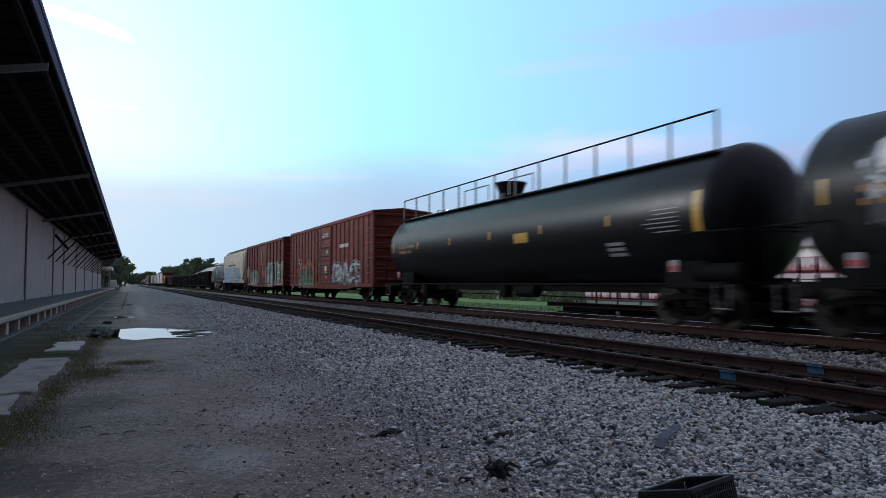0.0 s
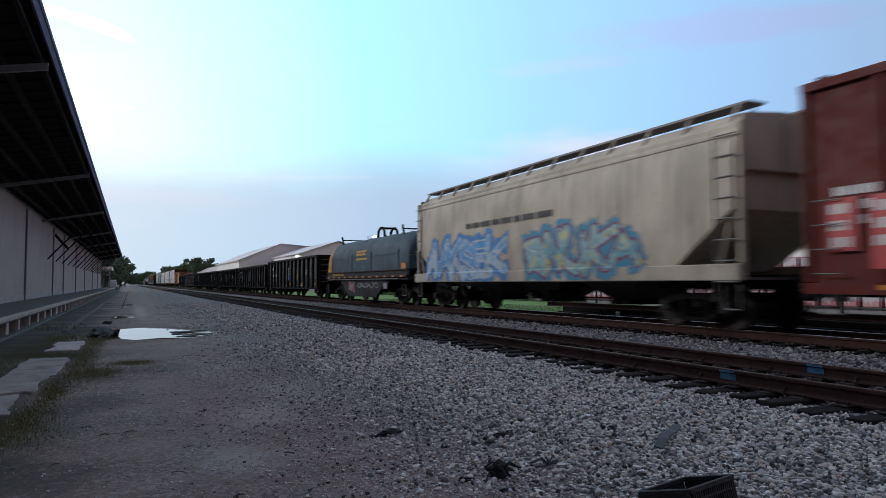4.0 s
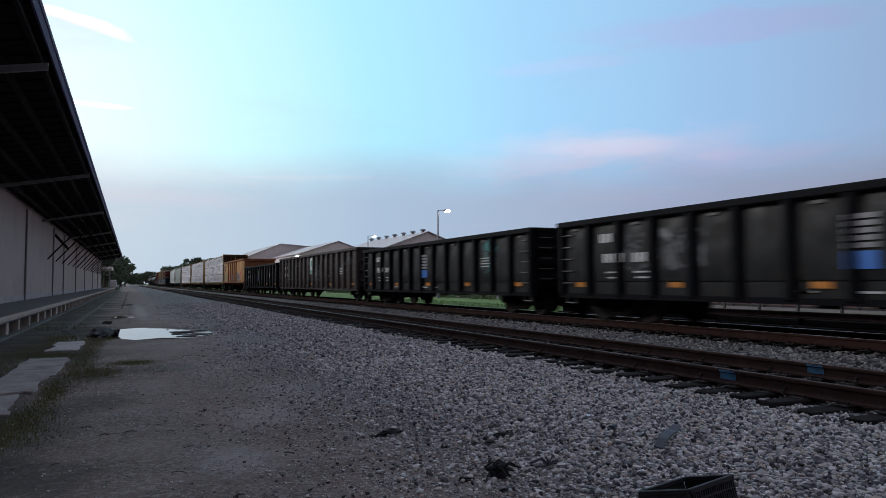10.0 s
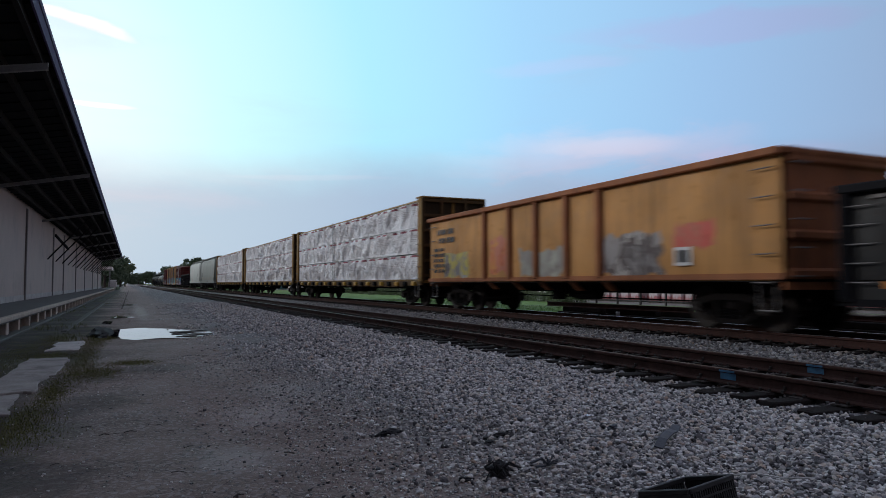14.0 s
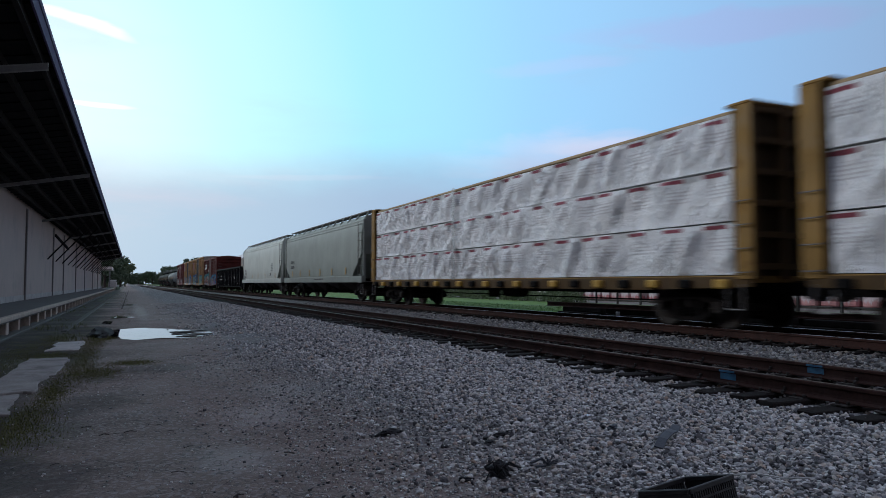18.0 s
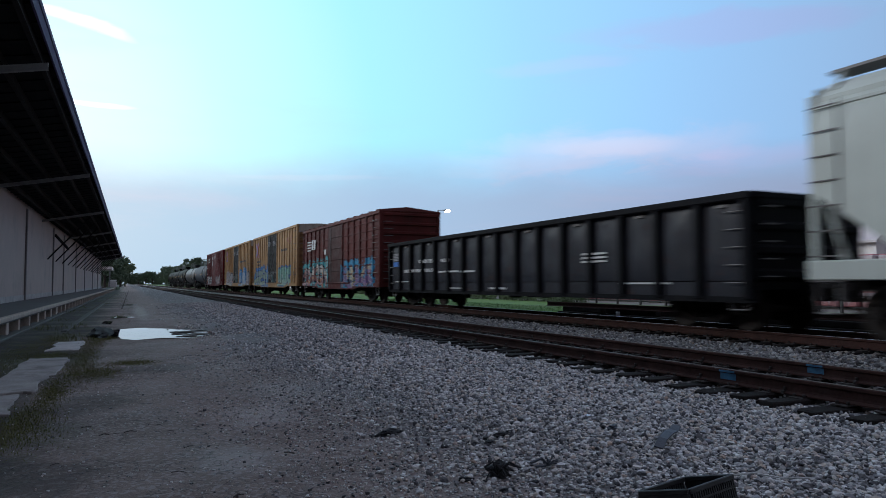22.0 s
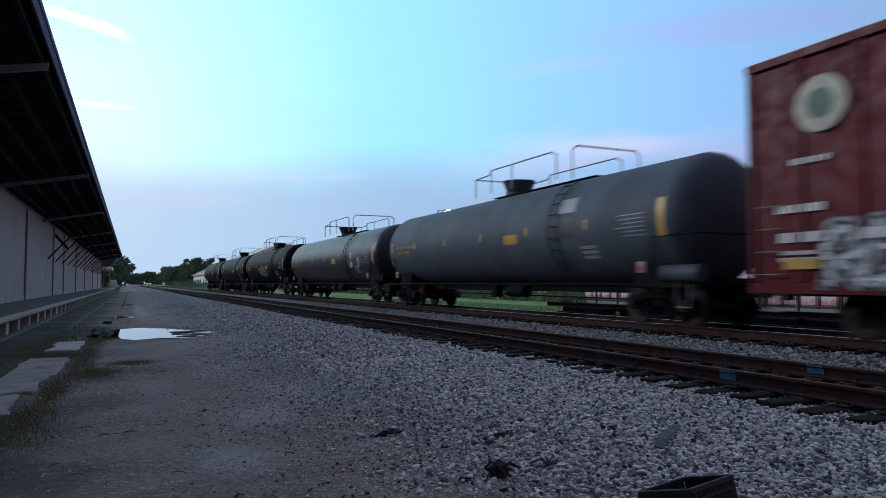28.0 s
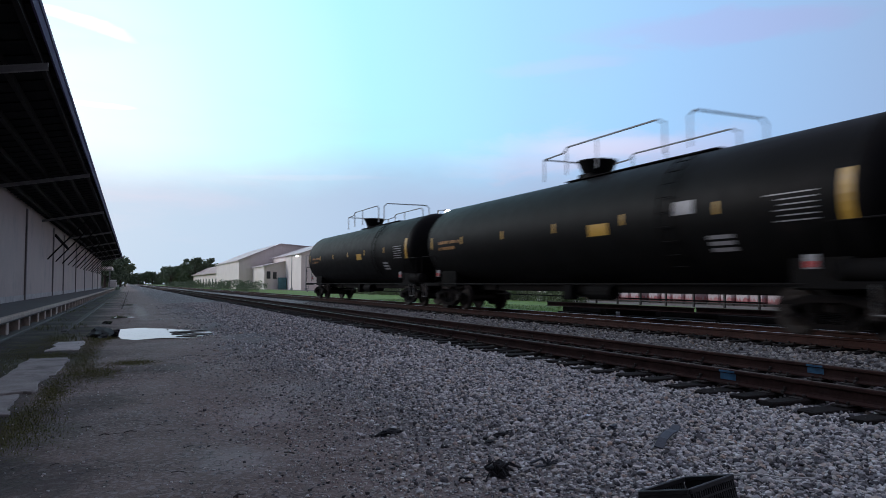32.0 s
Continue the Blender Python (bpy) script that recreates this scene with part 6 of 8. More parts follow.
def graffiti(car, y0, y1, z0, z1, count, paint, seed, fat=0.17, reach=0.3, step=0.05, label="sprayed letters in thick rounded shapes"):
    """Fat sprayed shapes that follow the side of the car; the distance to their strokes is kept on the mesh."""
    rng = random.Random(seed)
    at, foot = SIDES[car.name]
    ys, zs = np.arange(y0 - reach, y1 + reach, step), np.arange(z0 - reach, z1 + reach, step)
    Y, Z = np.meshgrid(ys, zs, indexing="ij")
    D, K = np.full(Y.shape, 9.0), np.zeros(Y.shape)
    w, tall = (y1 - y0) / count, z1 - z0
    for i in range(count):
        own, kk = np.full(Y.shape, 9.0), rng.random()
        big, lift, lean = rng.uniform(0.85, 1.05), rng.uniform(-0.05, 0.05) * tall, rng.uniform(-0.45, 0.45)
        f_ = fat * rng.uniform(0.85, 1.2)
        for line in rng.choice(SHAPES):
            pts = [(y1 - w * (i + 0.5 + (a - 0.5) * 1.28) - lean * (b - 0.5) + rng.uniform(-0.14, 0.14) * w, z0 + fat + lift + (tall - 2 * fat) * b * big + rng.uniform(-0.10, 0.10) * tall) for a, b in line]
            for (ay, az_), (by, bz) in zip(pts, pts[1:]):
                ly, lz = by - ay, bz - az_
                t = np.clip(((Y - ay) * ly + (Z - az_) * lz) / max(1e-6, ly * ly + lz * lz), 0, 1)
                own = np.minimum(own, np.hypot(Y - ay - t * ly, Z - az_ - t * lz))
        own -= f_
        K = np.where(own < D, kk, K)
        D = np.minimum(D, own)
    V = np.clip((Z - z0) / tall, 0, 1)
    nz = len(zs)
    low = np.array([foot(y) for y in ys])
    inside = (D < reach) & (Z > low[:, None])
    cells = inside[:-1, :-1] & inside[1:, :-1] & inside[:-1, 1:] & inside[1:, 1:]
    used, quads = {}, []
    for i, j in np.argwhere(cells).tolist():
        q = []
        for a, b in ((i, j), (i, j + 1), (i + 1, j + 1), (i + 1, j)):
            q.append(used.setdefault(a * nz + b, len(used)))
        quads.append(q)
    me = bpy.data.meshes.new("spray_piece")
    keys = list(used)
    me.from_pydata([(at(float(ys[k // nz]), float(zs[k % nz])), float(ys[k // nz]), float(zs[k % nz])) for k in keys], [], quads)
    vals = np.array([(D[k // nz, k % nz], K[k // nz, k % nz], V[k // nz, k % nz]) for k in keys], dtype=np.float32)
    me.attributes.new("spray", "FLOAT_VECTOR", "POINT").data.foreach_set("vector", vals.ravel())
    return part("spray_piece", me, paint, car, label)


S_SILVER = spray_paint("silver_spray_letters", (0.62, 0.64, 0.64), (0.72, 0.73, 0.72), (0.06, 0.06, 0.07), (0.34, 0.36, 0.38), 0.10, 0.05, 0.5)
S_DEEPGREEN = spray_paint("deep_green_spray_letters", (0.17, 0.27, 0.18), (0.06, 0.11, 0.09), (0.05, 0.07, 0.06), (0.46, 0.16, 0.09), 0.5, 0.04, 0.5)
S_GREENWHITE = spray_paint("green_and_white_spray_letters", (0.62, 0.68, 0.68), (0.13, 0.34, 0.20), (0.50, 0.55, 0.48), (0.58, 0.60, 0.56), 0.16, 0.04, 0.4, dim=0.55)
S_OLIVE = spray_paint("olive_grey_spray_letters", (0.44, 0.46, 0.34), (0.38, 0.41, 0.28), (0.50, 0.52, 0.42), (0.62, 0.65, 0.62), 0.22, 0.03, 0.35, dim=0.52)
S_MULTI = spray_paint("pink_grey_spray_letters", (0.46, 0.24, 0.24), (0.68, 0.70, 0.66), (0.04, 0.045, 0.07), (0.12, 0.50, 0.55), 0.36, 0.07, 0.3, (0.48, 0.24, 0.05), dim=0.72)
S_PURPLE = spray_paint("purple_yellow_spray_letters", (0.30, 0.18, 0.36), (0.60, 0.50, 0.30), (0.06, 0.07, 0.14), (0.07, 0.36, 0.60), 0.34, 0.05, 0.35)
S_SAGE = spray_paint("sage_green_spray_letters", (0.46, 0.58, 0.44), (0.38, 0.50, 0.42), (0.11, 0.13, 0.32), (0.10, 0.30, 0.66), 0.36, 0.05, 0.25, (0.30, 0.40, 0.40))
S_MINT = spray_paint("mint_spray_letters", (0.52, 0.70, 0.60), (0.30, 0.56, 0.46), (0.16, 0.34, 0.30), (0.16, 0.26, 0.50), 0.16, 0.04, 0.35)
S_SKY = spray_paint("sky_blue_spray_letters", (0.58, 0.68, 0.76), (0.16, 0.42, 0.74), (0.60, 0.66, 0.70), (0.10, 0.30, 0.62), 0.24, 0.04, 0.35)
S_GREYPINK = spray_paint("grey_white_spray_letters", (0.60, 0.62, 0.62), (0.50, 0.52, 0.52), (0.12, 0.11, 0.12), (0.44, 0.46, 0.50), 0.14, 0.05, 0.45, (0.50, 0.20, 0.20))
S_TEAL = spray_paint("teal_spray_letters", (0.20, 0.46, 0.54), (0.36, 0.56, 0.60), (0.26, 0.10, 0.16), (0.10, 0.34, 0.50), 0.22, 0.05, 0.35, (0.55, 0.50, 0.20))

# ---- the cars, from the front of the train to its end ----
GRAF_GREY = ((0.66, 0.68, 0.68), (0.36, 0.40, 0.42), (0.75, 0.75, 0.73), (0.10, 0.10, 0.11))

p_black1 = car_paint("old_black_tank_paint", (0.02, 0.021, 0.022), 0.4, 0.15, 0.25, [(5.5, 8.2, 1.9, 3.4, 0.7, 1, GRAF_GREY)], bump=0.02, worn=0.06)
tank(-262.6, -244.1, 1.53, 2.52, "dark grey tank car with pale paint tags", p_black1, "short", 1)
p_black2 = car_paint("glossy_black_tank_paint", (0.006, 0.006, 0.008), 0.36, 0.06, 0.1, grime=(0.012, 0.012, 0.012), spec=0.24, bump=0.02, worn=0.06)
tank(-241.6, -222.9, 1.53, 2.52, "glossy black tank car with a full length running board", p_black2, "full", 2, dome_at=1.2)

M_DOORDARK = plain("dark_door_rib_red", (0.075, 0.022, 0.017), 0.75, 0, 0.3, 5, 0.2)
brown_a = (0.155, 0.033, 0.024)
p_box3 = car_paint("brick_red_boxcar_paint", brown_a, 0.6, 0.3, 0.35)
M_SCRAWL = plain("pale_spray_paint", (0.30, 0.37, 0.41), 0.5, 0, 0.15, 5, 0.05)
M_MARKDIM = plain("faded_brick_mark", (0.40, 0.13, 0.10), 0.6, 0, 0.2, 6, 0.05)
M_SCRAWL_RED = plain("red_spray_paint", (0.42, 0.06, 0.05), 0.5, 0, 0.15, 5, 0.05)
c, h = boxcar(-220.4, -201.7, 4.50, "brick red boxcar with pale tags along its lower side", p_box3, car_paint("red_roof", brown_a, 0.6, 0.4, 0.3), p_box3, door=(-1.8, 1.45), posts=9, hat=0.05, ribs_on_roof=False, horiz=0)
graffiti(c, 2.8, 6.2, 0.72, 1.95, 4, S_DEEPGREEN, 3, 0.36, 0.5)
graffiti(c, -7.1, -1.9, 0.95, 2.2, 6, S_SILVER, 8, 0.13, 0.2)
lines(c, M_WHITE, -1.553, -5.2, -3.4, 3.15, 1, 0.32, 11)
lines(c, M_WHITE, -1.57, -1.2, 0.2, 3.95, 2, 0.12, 12)
bar(c, "painted_label", M_SILVER, -1.56, -1.1, -0.7, 2.75, 2.98)
bar(c, "painted_label", M_WHITE, -1.56, -0.75, -0.4, 1.6, 2.0)
bar(c, "reflector", M_ORANGE, -1.56, -0.95, -0.5, 1.32, 1.42)
for k, y in enumerate((6.6, 5.9, 4.0)):
    lines(c, M_SILVER, -1.553, y - 0.4, y, 2.65 - 0.05 * k, 2, 0.24, 50 + k)
for k in range(5):
    part("door_rib", Form().box(-1.60, -1.53, -1.72, 1.37, 1.55 + k * 0.52, 1.62 + k * 0.52, 0.015), M_DOORDARK, c, "dark rib of the door")
for y in (-1.74, 1.40):
    part("door_edge", Form().box(-1.60, -1.53, y - 0.04, y + 0.04, 1.05, 4.3, 0.015), M_DOORDARK, c, "dark edge of the door")

brown_b = (0.120, 0.022, 0.017)
p_box4 = car_paint("dark_red_boxcar_paint", brown_b, 0.6, 0.35, 0.4)
c, h = boxcar(-199.3, -181.8, 4.45, "dark red boxcar with big grey-green tags", p_box4, car_paint("dark_red_roof", brown_b, 0.6, 0.5, 0.3), p_box4, door=(-1.7, 1.7), posts=5)
graffiti(c, -4.85, -1.75, 0.75, 2.6, 4, S_GREENWHITE, 5, 0.26, 0.3)
graffiti(c, -8.5, -4.9, 0.75, 2.5, 3, S_OLIVE, 12, 0.42, 0.4)
graffiti(c, 2.85, 6.7, 0.8, 2.15, 5, S_GREENWHITE, 21, 0.16, 0.25)
for ya, yb, za, zb in ((0.1, 0.5, 2.55, 3.2), (-0.35, 0.05, 1.75, 2.4), (0.75, 1.1, 1.5, 2.3), (-1.0, -0.6, 1.55, 2.0)):
    bar(c, "painted_panel", M_RED, -1.585, ya, yb, za, zb, "red sprayed patch on the door")
bar(c, "placard", M_WHITE, -1.6, -7.6, -6.9, 1.3, 1.86, "white framed placard with a dark window")
bar(c, "placard_window", M_BLACK, -1.607, -7.5, -7.0, 1.42, 1.76)
bar(c, "red_strip", M_RED, -1.6, -7.7, -6.85, 0.95, 1.05, "red painted strip")
for k, y in enumerate((7.0, 7.75)):
    bar(c, "red_stencil", M_RED, -1.58, y, y + 0.5, 1.2 + 0.3 * k, 2.4, "red painted stencil block")
    lines(c, M_WHITE, -1.588, y + 0.02, y + 0.48, 2.3, 3, 0.28, 70 + k)
for y in (-7.0, -4.0, 1.5, 4.0, 7.2):
    bar(c, "reflector", M_ORANGE, -1.60, y - 0.18, y + 0.18, 0.86, 0.94)
bar(c, "painted_panel", M_RED, -1.585, 0.4, 0.9, 2.5, 3.9, "bright red panel on the door")
lines(c, M_WHITE, -1.503, 7.4, 8.2, 2.6, 3, 0.25, 14)

p_hop5 = car_paint("beige_grey_hopper_paint", (0.45, 0.39, 0.31), 0.55, 0.3, 0.4)
c, h = covered_hopper(-180.4, -163.7, 4.15, "beige-grey covered hopper with teal tags along its belly", p_hop5, 3, seed=5)
graffiti(c, 1.0, 7.0, 1.15, 2.55, 6, S_SKY, 14, 0.15, 0.3)
graffiti(c, -5.4, -0.4, 1.15, 2.5, 5, S_TEAL, 15, 0.2, 0.3)
lines(c, M_BLACK, -1.60, -2.0, 4.6, 3.05, 1, 0.3, 15)

coil_car(-162.5, -149.4, "coil car with a blue-grey hood and orange ends")


def gon_marks(h, seed, blue=None):
    """Pale stencils, orange reflectors and a blue and white panel along one side."""
    rng, out = random.Random(seed), []
    for i in range(5):
        y = -h + 0.9 + (2 * h - 1.8) * i / 4
        out.append(("o", y - 0.2, y + 0.2, 0.88, 1.0))
    out += [("w", h - 2.7, h - 1.65, 2.2, 2.49), ("w", h - 2.7, h - 1.8, 1.70, 1.99), ("w", h - 3.55, h - 3.05, 1.69, 1.98)]
    for k in range(2):
        out += [("w", h - 2.55, h - 2.05, 1.22 - k * 0.13, 1.26 - k * 0.13), ("w", h - 3.6, h - 3.1, 1.22 - k * 0.13, 1.26 - k * 0.13)]
    for k in range(4):
        out.append(("w", -h + 2.7, -h + 3.25, 1.52 + k * 0.09, 1.55 + k * 0.09))
    for i in range(4):
        y = rng.uniform(-h + 3, h - 4)
        out.append(("w", y, y + 0.5, 0.80, 0.84))
    if blue is not None:
        out += [("s", blue - 0.3, blue + 0.3, 1.55, 2.15), ("b", blue - 0.3, blue + 0.3, 1.2, 1.5)]
    return out


def gon_paint(name, color, seed, tags=()):
    return car_paint(name, color, 0.5, 0.35, 0.4, tags, grime=(0.016, 0.014, 0.014), spec=0.2)


blk = (0.021, 0.022, 0.022)
DIM = ((0.14, 0.145, 0.15), (0.22, 0.225, 0.23), (0.03, 0.03, 0.03), (0.17, 0.17, 0.17), (0.03, 0.03, 0.032))
DIMTEAL = ((0.05, 0.25, 0.24), (0.05, 0.05, 0.05), (0.06, 0.28, 0.26), (0.03, 0.031, 0.031))
gondola(-147.7, -131.3, 2.76, "dark grey gondola with worn side posts", gon_paint("dark_grey_gondola_paint", (0.045, 0.042, 0.039), 7, [(-6.9, -6.0, 1.4, 2.4, 0.4, 3, DIM), (-2.4, -1.4, 1.2, 1.9, 0.4, 6, ((0.42, 0.32, 0.06), (0.3, 0.26, 0.1), (0.1, 0.09, 0.06)))]), 13, marks=gon_marks(8.2, 7, 0.48), post_mat=M_POST)
gondola(-130.0, -114.0, 2.60, "black gondola with orange reflectors and pale tags", gon_paint("black_gondola_paint", blk, 8, [(-5.2, -3.9, 1.3, 2.2, 0.5, 2, DIM)]), 13, marks=gon_marks(8.0, 8, 0.6), post_mat=M_POST)
gondola(-112.7, -96.9, 2.60, "black gondola with a blue and white panel", gon_paint("black_gondola_paint", blk, 9, [(-4.5, -1.0, 1.2, 2.2, 0.6, 4, DIM), (0.8, 3.0, 1.5, 2.2, 0.5, 9, DIMTEAL)]), 13, marks=gon_marks(7.9, 9, 0.6), post_mat=M_POST)
gondola(-95.5, -79.7, 2.62, "black gondola with teal and grey tags", gon_paint("black_gondola_paint", blk, 10, [(-5.8, -4.6, 1.5, 2.3, 0.5, 5, DIMTEAL), (2.6, 5.2, 1.3, 2.2, 0.5, 2, DIM), (-3.2, -1.6, 1.4, 2.1, 0.5, 8, DIM)]), 13, marks=gon_marks(7.9, 10, -0.75), post_mat=M_POST)
gondola(-78.3, -62.5, 2.62, "black gondola with a teal tag near its end", gon_paint("black_gondola_paint", blk, 11, [(-5.6, -4.6, 1.3, 2.4, 0.5, 7, DIMTEAL)]), 13, marks=gon_marks(7.9, 11, 0.27), post_mat=M_POST)
c, h = gondola(-61.3, -41.6, 2.85, "long dark brown-grey gondola with many posts", gon_paint("brown_grey_gondola_paint", (0.060, 0.047, 0.040), 12, [(-9.0, 9.0, 1.15, 2.5, 0.6, 3, ((0.072, 0.060, 0.053), (0.11, 0.10, 0.092), (0.072, 0.060, 0.053), (0.15, 0.145, 0.135), (0.06, 0.05, 0.045)))]), 17, marks=gon_marks(9.8, 12))
bar(c, "sign_panel", M_WHITE, -1.6, -0.42, 0.33, 1.56, 2.58, "white panel with a green mark")
bar(c, "sign_mark", M_SIGNGREEN, -1.607, -0.22, 0.10, 2.05, 2.42)
bar(c, "sign_mark", M_SIGNGREEN, -1.607, -0.42, 0.33, 1.62, 1.84)
gondola(-40.3, -24.2, 2.60, "black gondola with orange reflectors", gon_paint("black_gondola_paint", blk, 13, [(-5.6, -4.2, 1.6, 2.3, 0.5, 6, DIM)]), 13, marks=gon_marks(8.0, 13, 0.6), post_mat=M_POST)
p_or = car_paint("faded_orange_gondola_paint", (0.48, 0.245, 0.085), 0.6, 0.4, 0.4, [(4.6, 6.8, 1.15, 2.1, 0.6, 2, ((0.22, 0.23, 0.24), (0.34, 0.36, 0.36), (0.10, 0.10, 0.11), (0.45, 0.40, 0.12))), (1.6, 3.2, 1.3, 2.5, 0.7, 5, ((0.55, 0.14, 0.10), (0.60, 0.27, 0.085), (0.52, 0.20, 0.14))), (-1.2, 1.2, 1.15, 2.0, 0.6, 8, ((0.34, 0.36, 0.32), (0.44, 0.46, 0.40), (0.30, 0.30, 0.28))), (-5.0, -2.6, 1.1, 2.2, 0.6, 11, ((0.30, 0.30, 0.30), (0.22, 0.24, 0.26), (0.42, 0.42, 0.40), (0.10, 0.10, 0.11))), (-6.6, -5.3, 1.7, 2.3, 0.5, 4, ((0.58, 0.12, 0.10), (0.60, 0.27, 0.085), (0.50, 0.16, 0.12)))])
p_orpost = car_paint("rusty_orange_post_paint", (0.30, 0.115, 0.05), 0.65, 0.5, 0.5)
c, h = gondola(-23.1, -6.8, 3.50, "tall faded orange gondola with grey tags", p_or, 8, hat=0.13, bow=-0.45, post_mat=p_orpost, post_ys=(3.47, 1.82, 0.28, -1.28, -2.72))
bar(c, "stencil", M_WHITE, -1.59, -5.9, -5.4, 1.35, 1.75, "white square panel")
bar(c, "stencil", M_BLACK, -1.597, -5.82, -5.48, 1.42, 1.68)
lines(c, M_BLACK, -1.585, 5.8, 7.4, 3.0, 2, 0.32, 16)
lines(c, M_BLACK, -1.585, 6.6, 7.7, 2.3, 5, 0.2, 17)

centerbeam(-5.7, 17.0, 4.50, "centerbeam flatcar loaded with white wrapped lumber", 15)
centerbeam(18.3, 40.85, 4.50, "centerbeam flatcar loaded with white wrapped lumber", 16)
centerbeam(42.1, 64.85, 4.50, "centerbeam flatcar loaded with white wrapped lumber", 17)

YTAG = ((0.50, 0.36, 0.08), (0.42, 0.30, 0.10), (0.36, 0.36, 0.30))
p_h18 = car_paint("grey_green_hopper_paint", (0.27, 0.295, 0.265), 0.5, 0.06, 0.14, fade=0.08, worn=0.1)
c, h = covered_hopper(66.1, 85.0, 4.22, "grey-green covered hopper with yellow reflectors", p_h18, 4, seed=18)
for y in (-6.6, -3.8, -1.1, 1.6, 4.2, 6.6):
    bar(c, "reflector", M_YELLOW, -1.605, y - 0.07, y + 0.07, 1.45, 1.85)
lines(c, M_BLACK, -1.60, 5.9, 7.2, 2.55, 2, 0.34, 18)
lines(c, M_BLACK, -1.625, -2.0, 0.5, 1.25, 1, 0.08, 19)
M_FADEDINK = plain("faded_grey_lettering", (0.24, 0.25, 0.24), 0.6, 0, 0.3, 6, 0.05)
p_h19 = car_paint("pale_grey_hopper_paint", (0.52, 0.55, 0.50), 0.5, 0.07, 0.16, fade=0.08, worn=0.1)
c, h = covered_hopper(86.25, 105.7, 4.22, "pale grey covered hopper with faded markings", p_h19, 4, seed=19)
for y in (-7.4, -3.0, 0.4, 3.6):
    bar(c, "reflector", M_YELLOW, -1.605, y - 0.05, y + 0.05, 1.45, 1.8)
bar(c, "placard_holder", M_BLACK, -1.605, -5.6, -5.2, 1.62, 1.85)
lines(c, M_FADEDINK, -1.60, -6.4, -5.5, 2.6, 5, 0.13, 20)
lines(c, M_FADEDINK, -1.60, 7.0, 8.0, 2.3, 3, 0.3, 21)

c, h = gondola(106.9, 127.0, 2.75, "long black gondola with white stencilled lettering", gon_paint("blue_black_gondola_paint", (0.022, 0.024, 0.032), 20), 16, marks=[("w", 6.4, 8.3, 1.55, 1.72), ("w", 5.0, 6.0, 1.55, 1.72), ("w", 5.2, 6.8, 1.92, 2.1), ("w", 3.6, 4.4, 1.9, 2.06), ("w", 2.9, 4.6, 1.38, 1.44), ("w", 1.6, 2.8, 1.36, 1.42), ("w", 7.6, 9.4, 1.02, 1.06), ("w", 2.6, 4.0, 0.78, 0.82), ("w", -0.5, 0.6, 0.78, 0.84), ("w", -5.6, -4.6, 1.5, 1.55), ("w", -5.6, -4.6, 1.6, 1.65), ("w", -5.6, -4.6, 1.7, 1.75), ("w", -7.8, -6.0, 0.95, 0.99), ("b", 8.9, 9.5, 1.7, 1.9), ("s", 8.9, 9.5, 1.95, 2.3)], post_mat=M_POST)

p_21 = car_paint("oxide_red_boxcar_paint", (0.100, 0.021, 0.018), 0.55, 0.3, 0.35)
c, h = boxcar(128.45, 144.1, 4.42, "oxide red boxcar with horizontal ribs and colourful tags", p_21, car_paint("oxide_red_roof", (0.15, 0.045, 0.04), 0.6, 0.4, 0.3), car_paint("faded_red_door", (0.060, 0.022, 0.020), 0.6, 0.12, 0.3, grime=(0.02, 0.014, 0.013)), door=(-1.5, 1.5), posts=6, horiz=8, end_ribs=8)
graffiti(c, 1.75, 7.75, 0.72, 2.2, 6, S_MULTI, 31, 0.24, 0.45)
graffiti(c, -6.6, -1.75, 0.72, 2.0, 5, S_PURPLE, 32, 0.2, 0.4)
for y0, tip in ((4.95, 0.12), (4.35, 0.10)):
    part("painted_mark", Form().add([(-1.588 + o, y0 + a, z) for o in (0, 0.005) for a, z in ((0.0, 3.12), (0.46, 3.12), (0.40, 3.40), (0.34, 3.72), (-tip, 3.72), (0.06, 3.42))], [(0, 1, 2, 3, 4, 5), (11, 10, 9, 8, 7, 6)] + [(i, (i + 1) % 6, 6 + (i + 1) % 6, 6 + i) for i in range(6)]), M_WHITE, c, "white slanted company mark")
for k in range(4):
    bar(c, "painted_stripe", M_WHITE, -1.582, 5.5, 6.5, 3.05 + k * 0.18, 3.13 + k * 0.18, "white stripe of the company mark")
bar(c, "painted_label", M_WHITE, -1.582, 1.8, 2.2, 2.7, 3.0)

yel = (0.40, 0.245, 0.115)
blackdoor = car_paint("black_door_paint", (0.006, 0.006, 0.007), 0.6, 0.1, 0.35, [(-3, 3, 1.0, 2.0, 0.45, 6, ((0.010, 0.010, 0.011), (0.24, 0.28, 0.27), (0.010, 0.010, 0.011), (0.06, 0.26, 0.30), (0.010, 0.010, 0.011), (0.36, 0.10, 0.09), (0.36, 0.36, 0.34), (0.010, 0.010, 0.011)))], grime=(0.012, 0.011, 0.011), spec=0.12)
tanroof = car_paint("pale_tan_roof", (0.46, 0.40, 0.33), 0.6, 0.3, 0.3)
# darker, streaked tan: the ends' shade is mixed into the paint
tan_end = car_paint("shaded_tan_end", (0.25, 0.14, 0.06), 0.65, 0.4, 0.6, grime=(0.03, 0.024, 0.02))
p_22 = car_paint("tan_yellow_boxcar_paint", yel, 0.55, 0.22, 0.4)
c, h = boxcar(145.9, 164.45, 5.10, "tall tan-yellow boxcar with black doors and mint tags", p_22, tanroof, blackdoor, door=(-2.0, 2.0), doors=2, posts=8, hat=0.07, end_ribs=8, ribs_on_roof=False, roof_rise=0.08, end_top=tanroof, end_mat=tan_end)
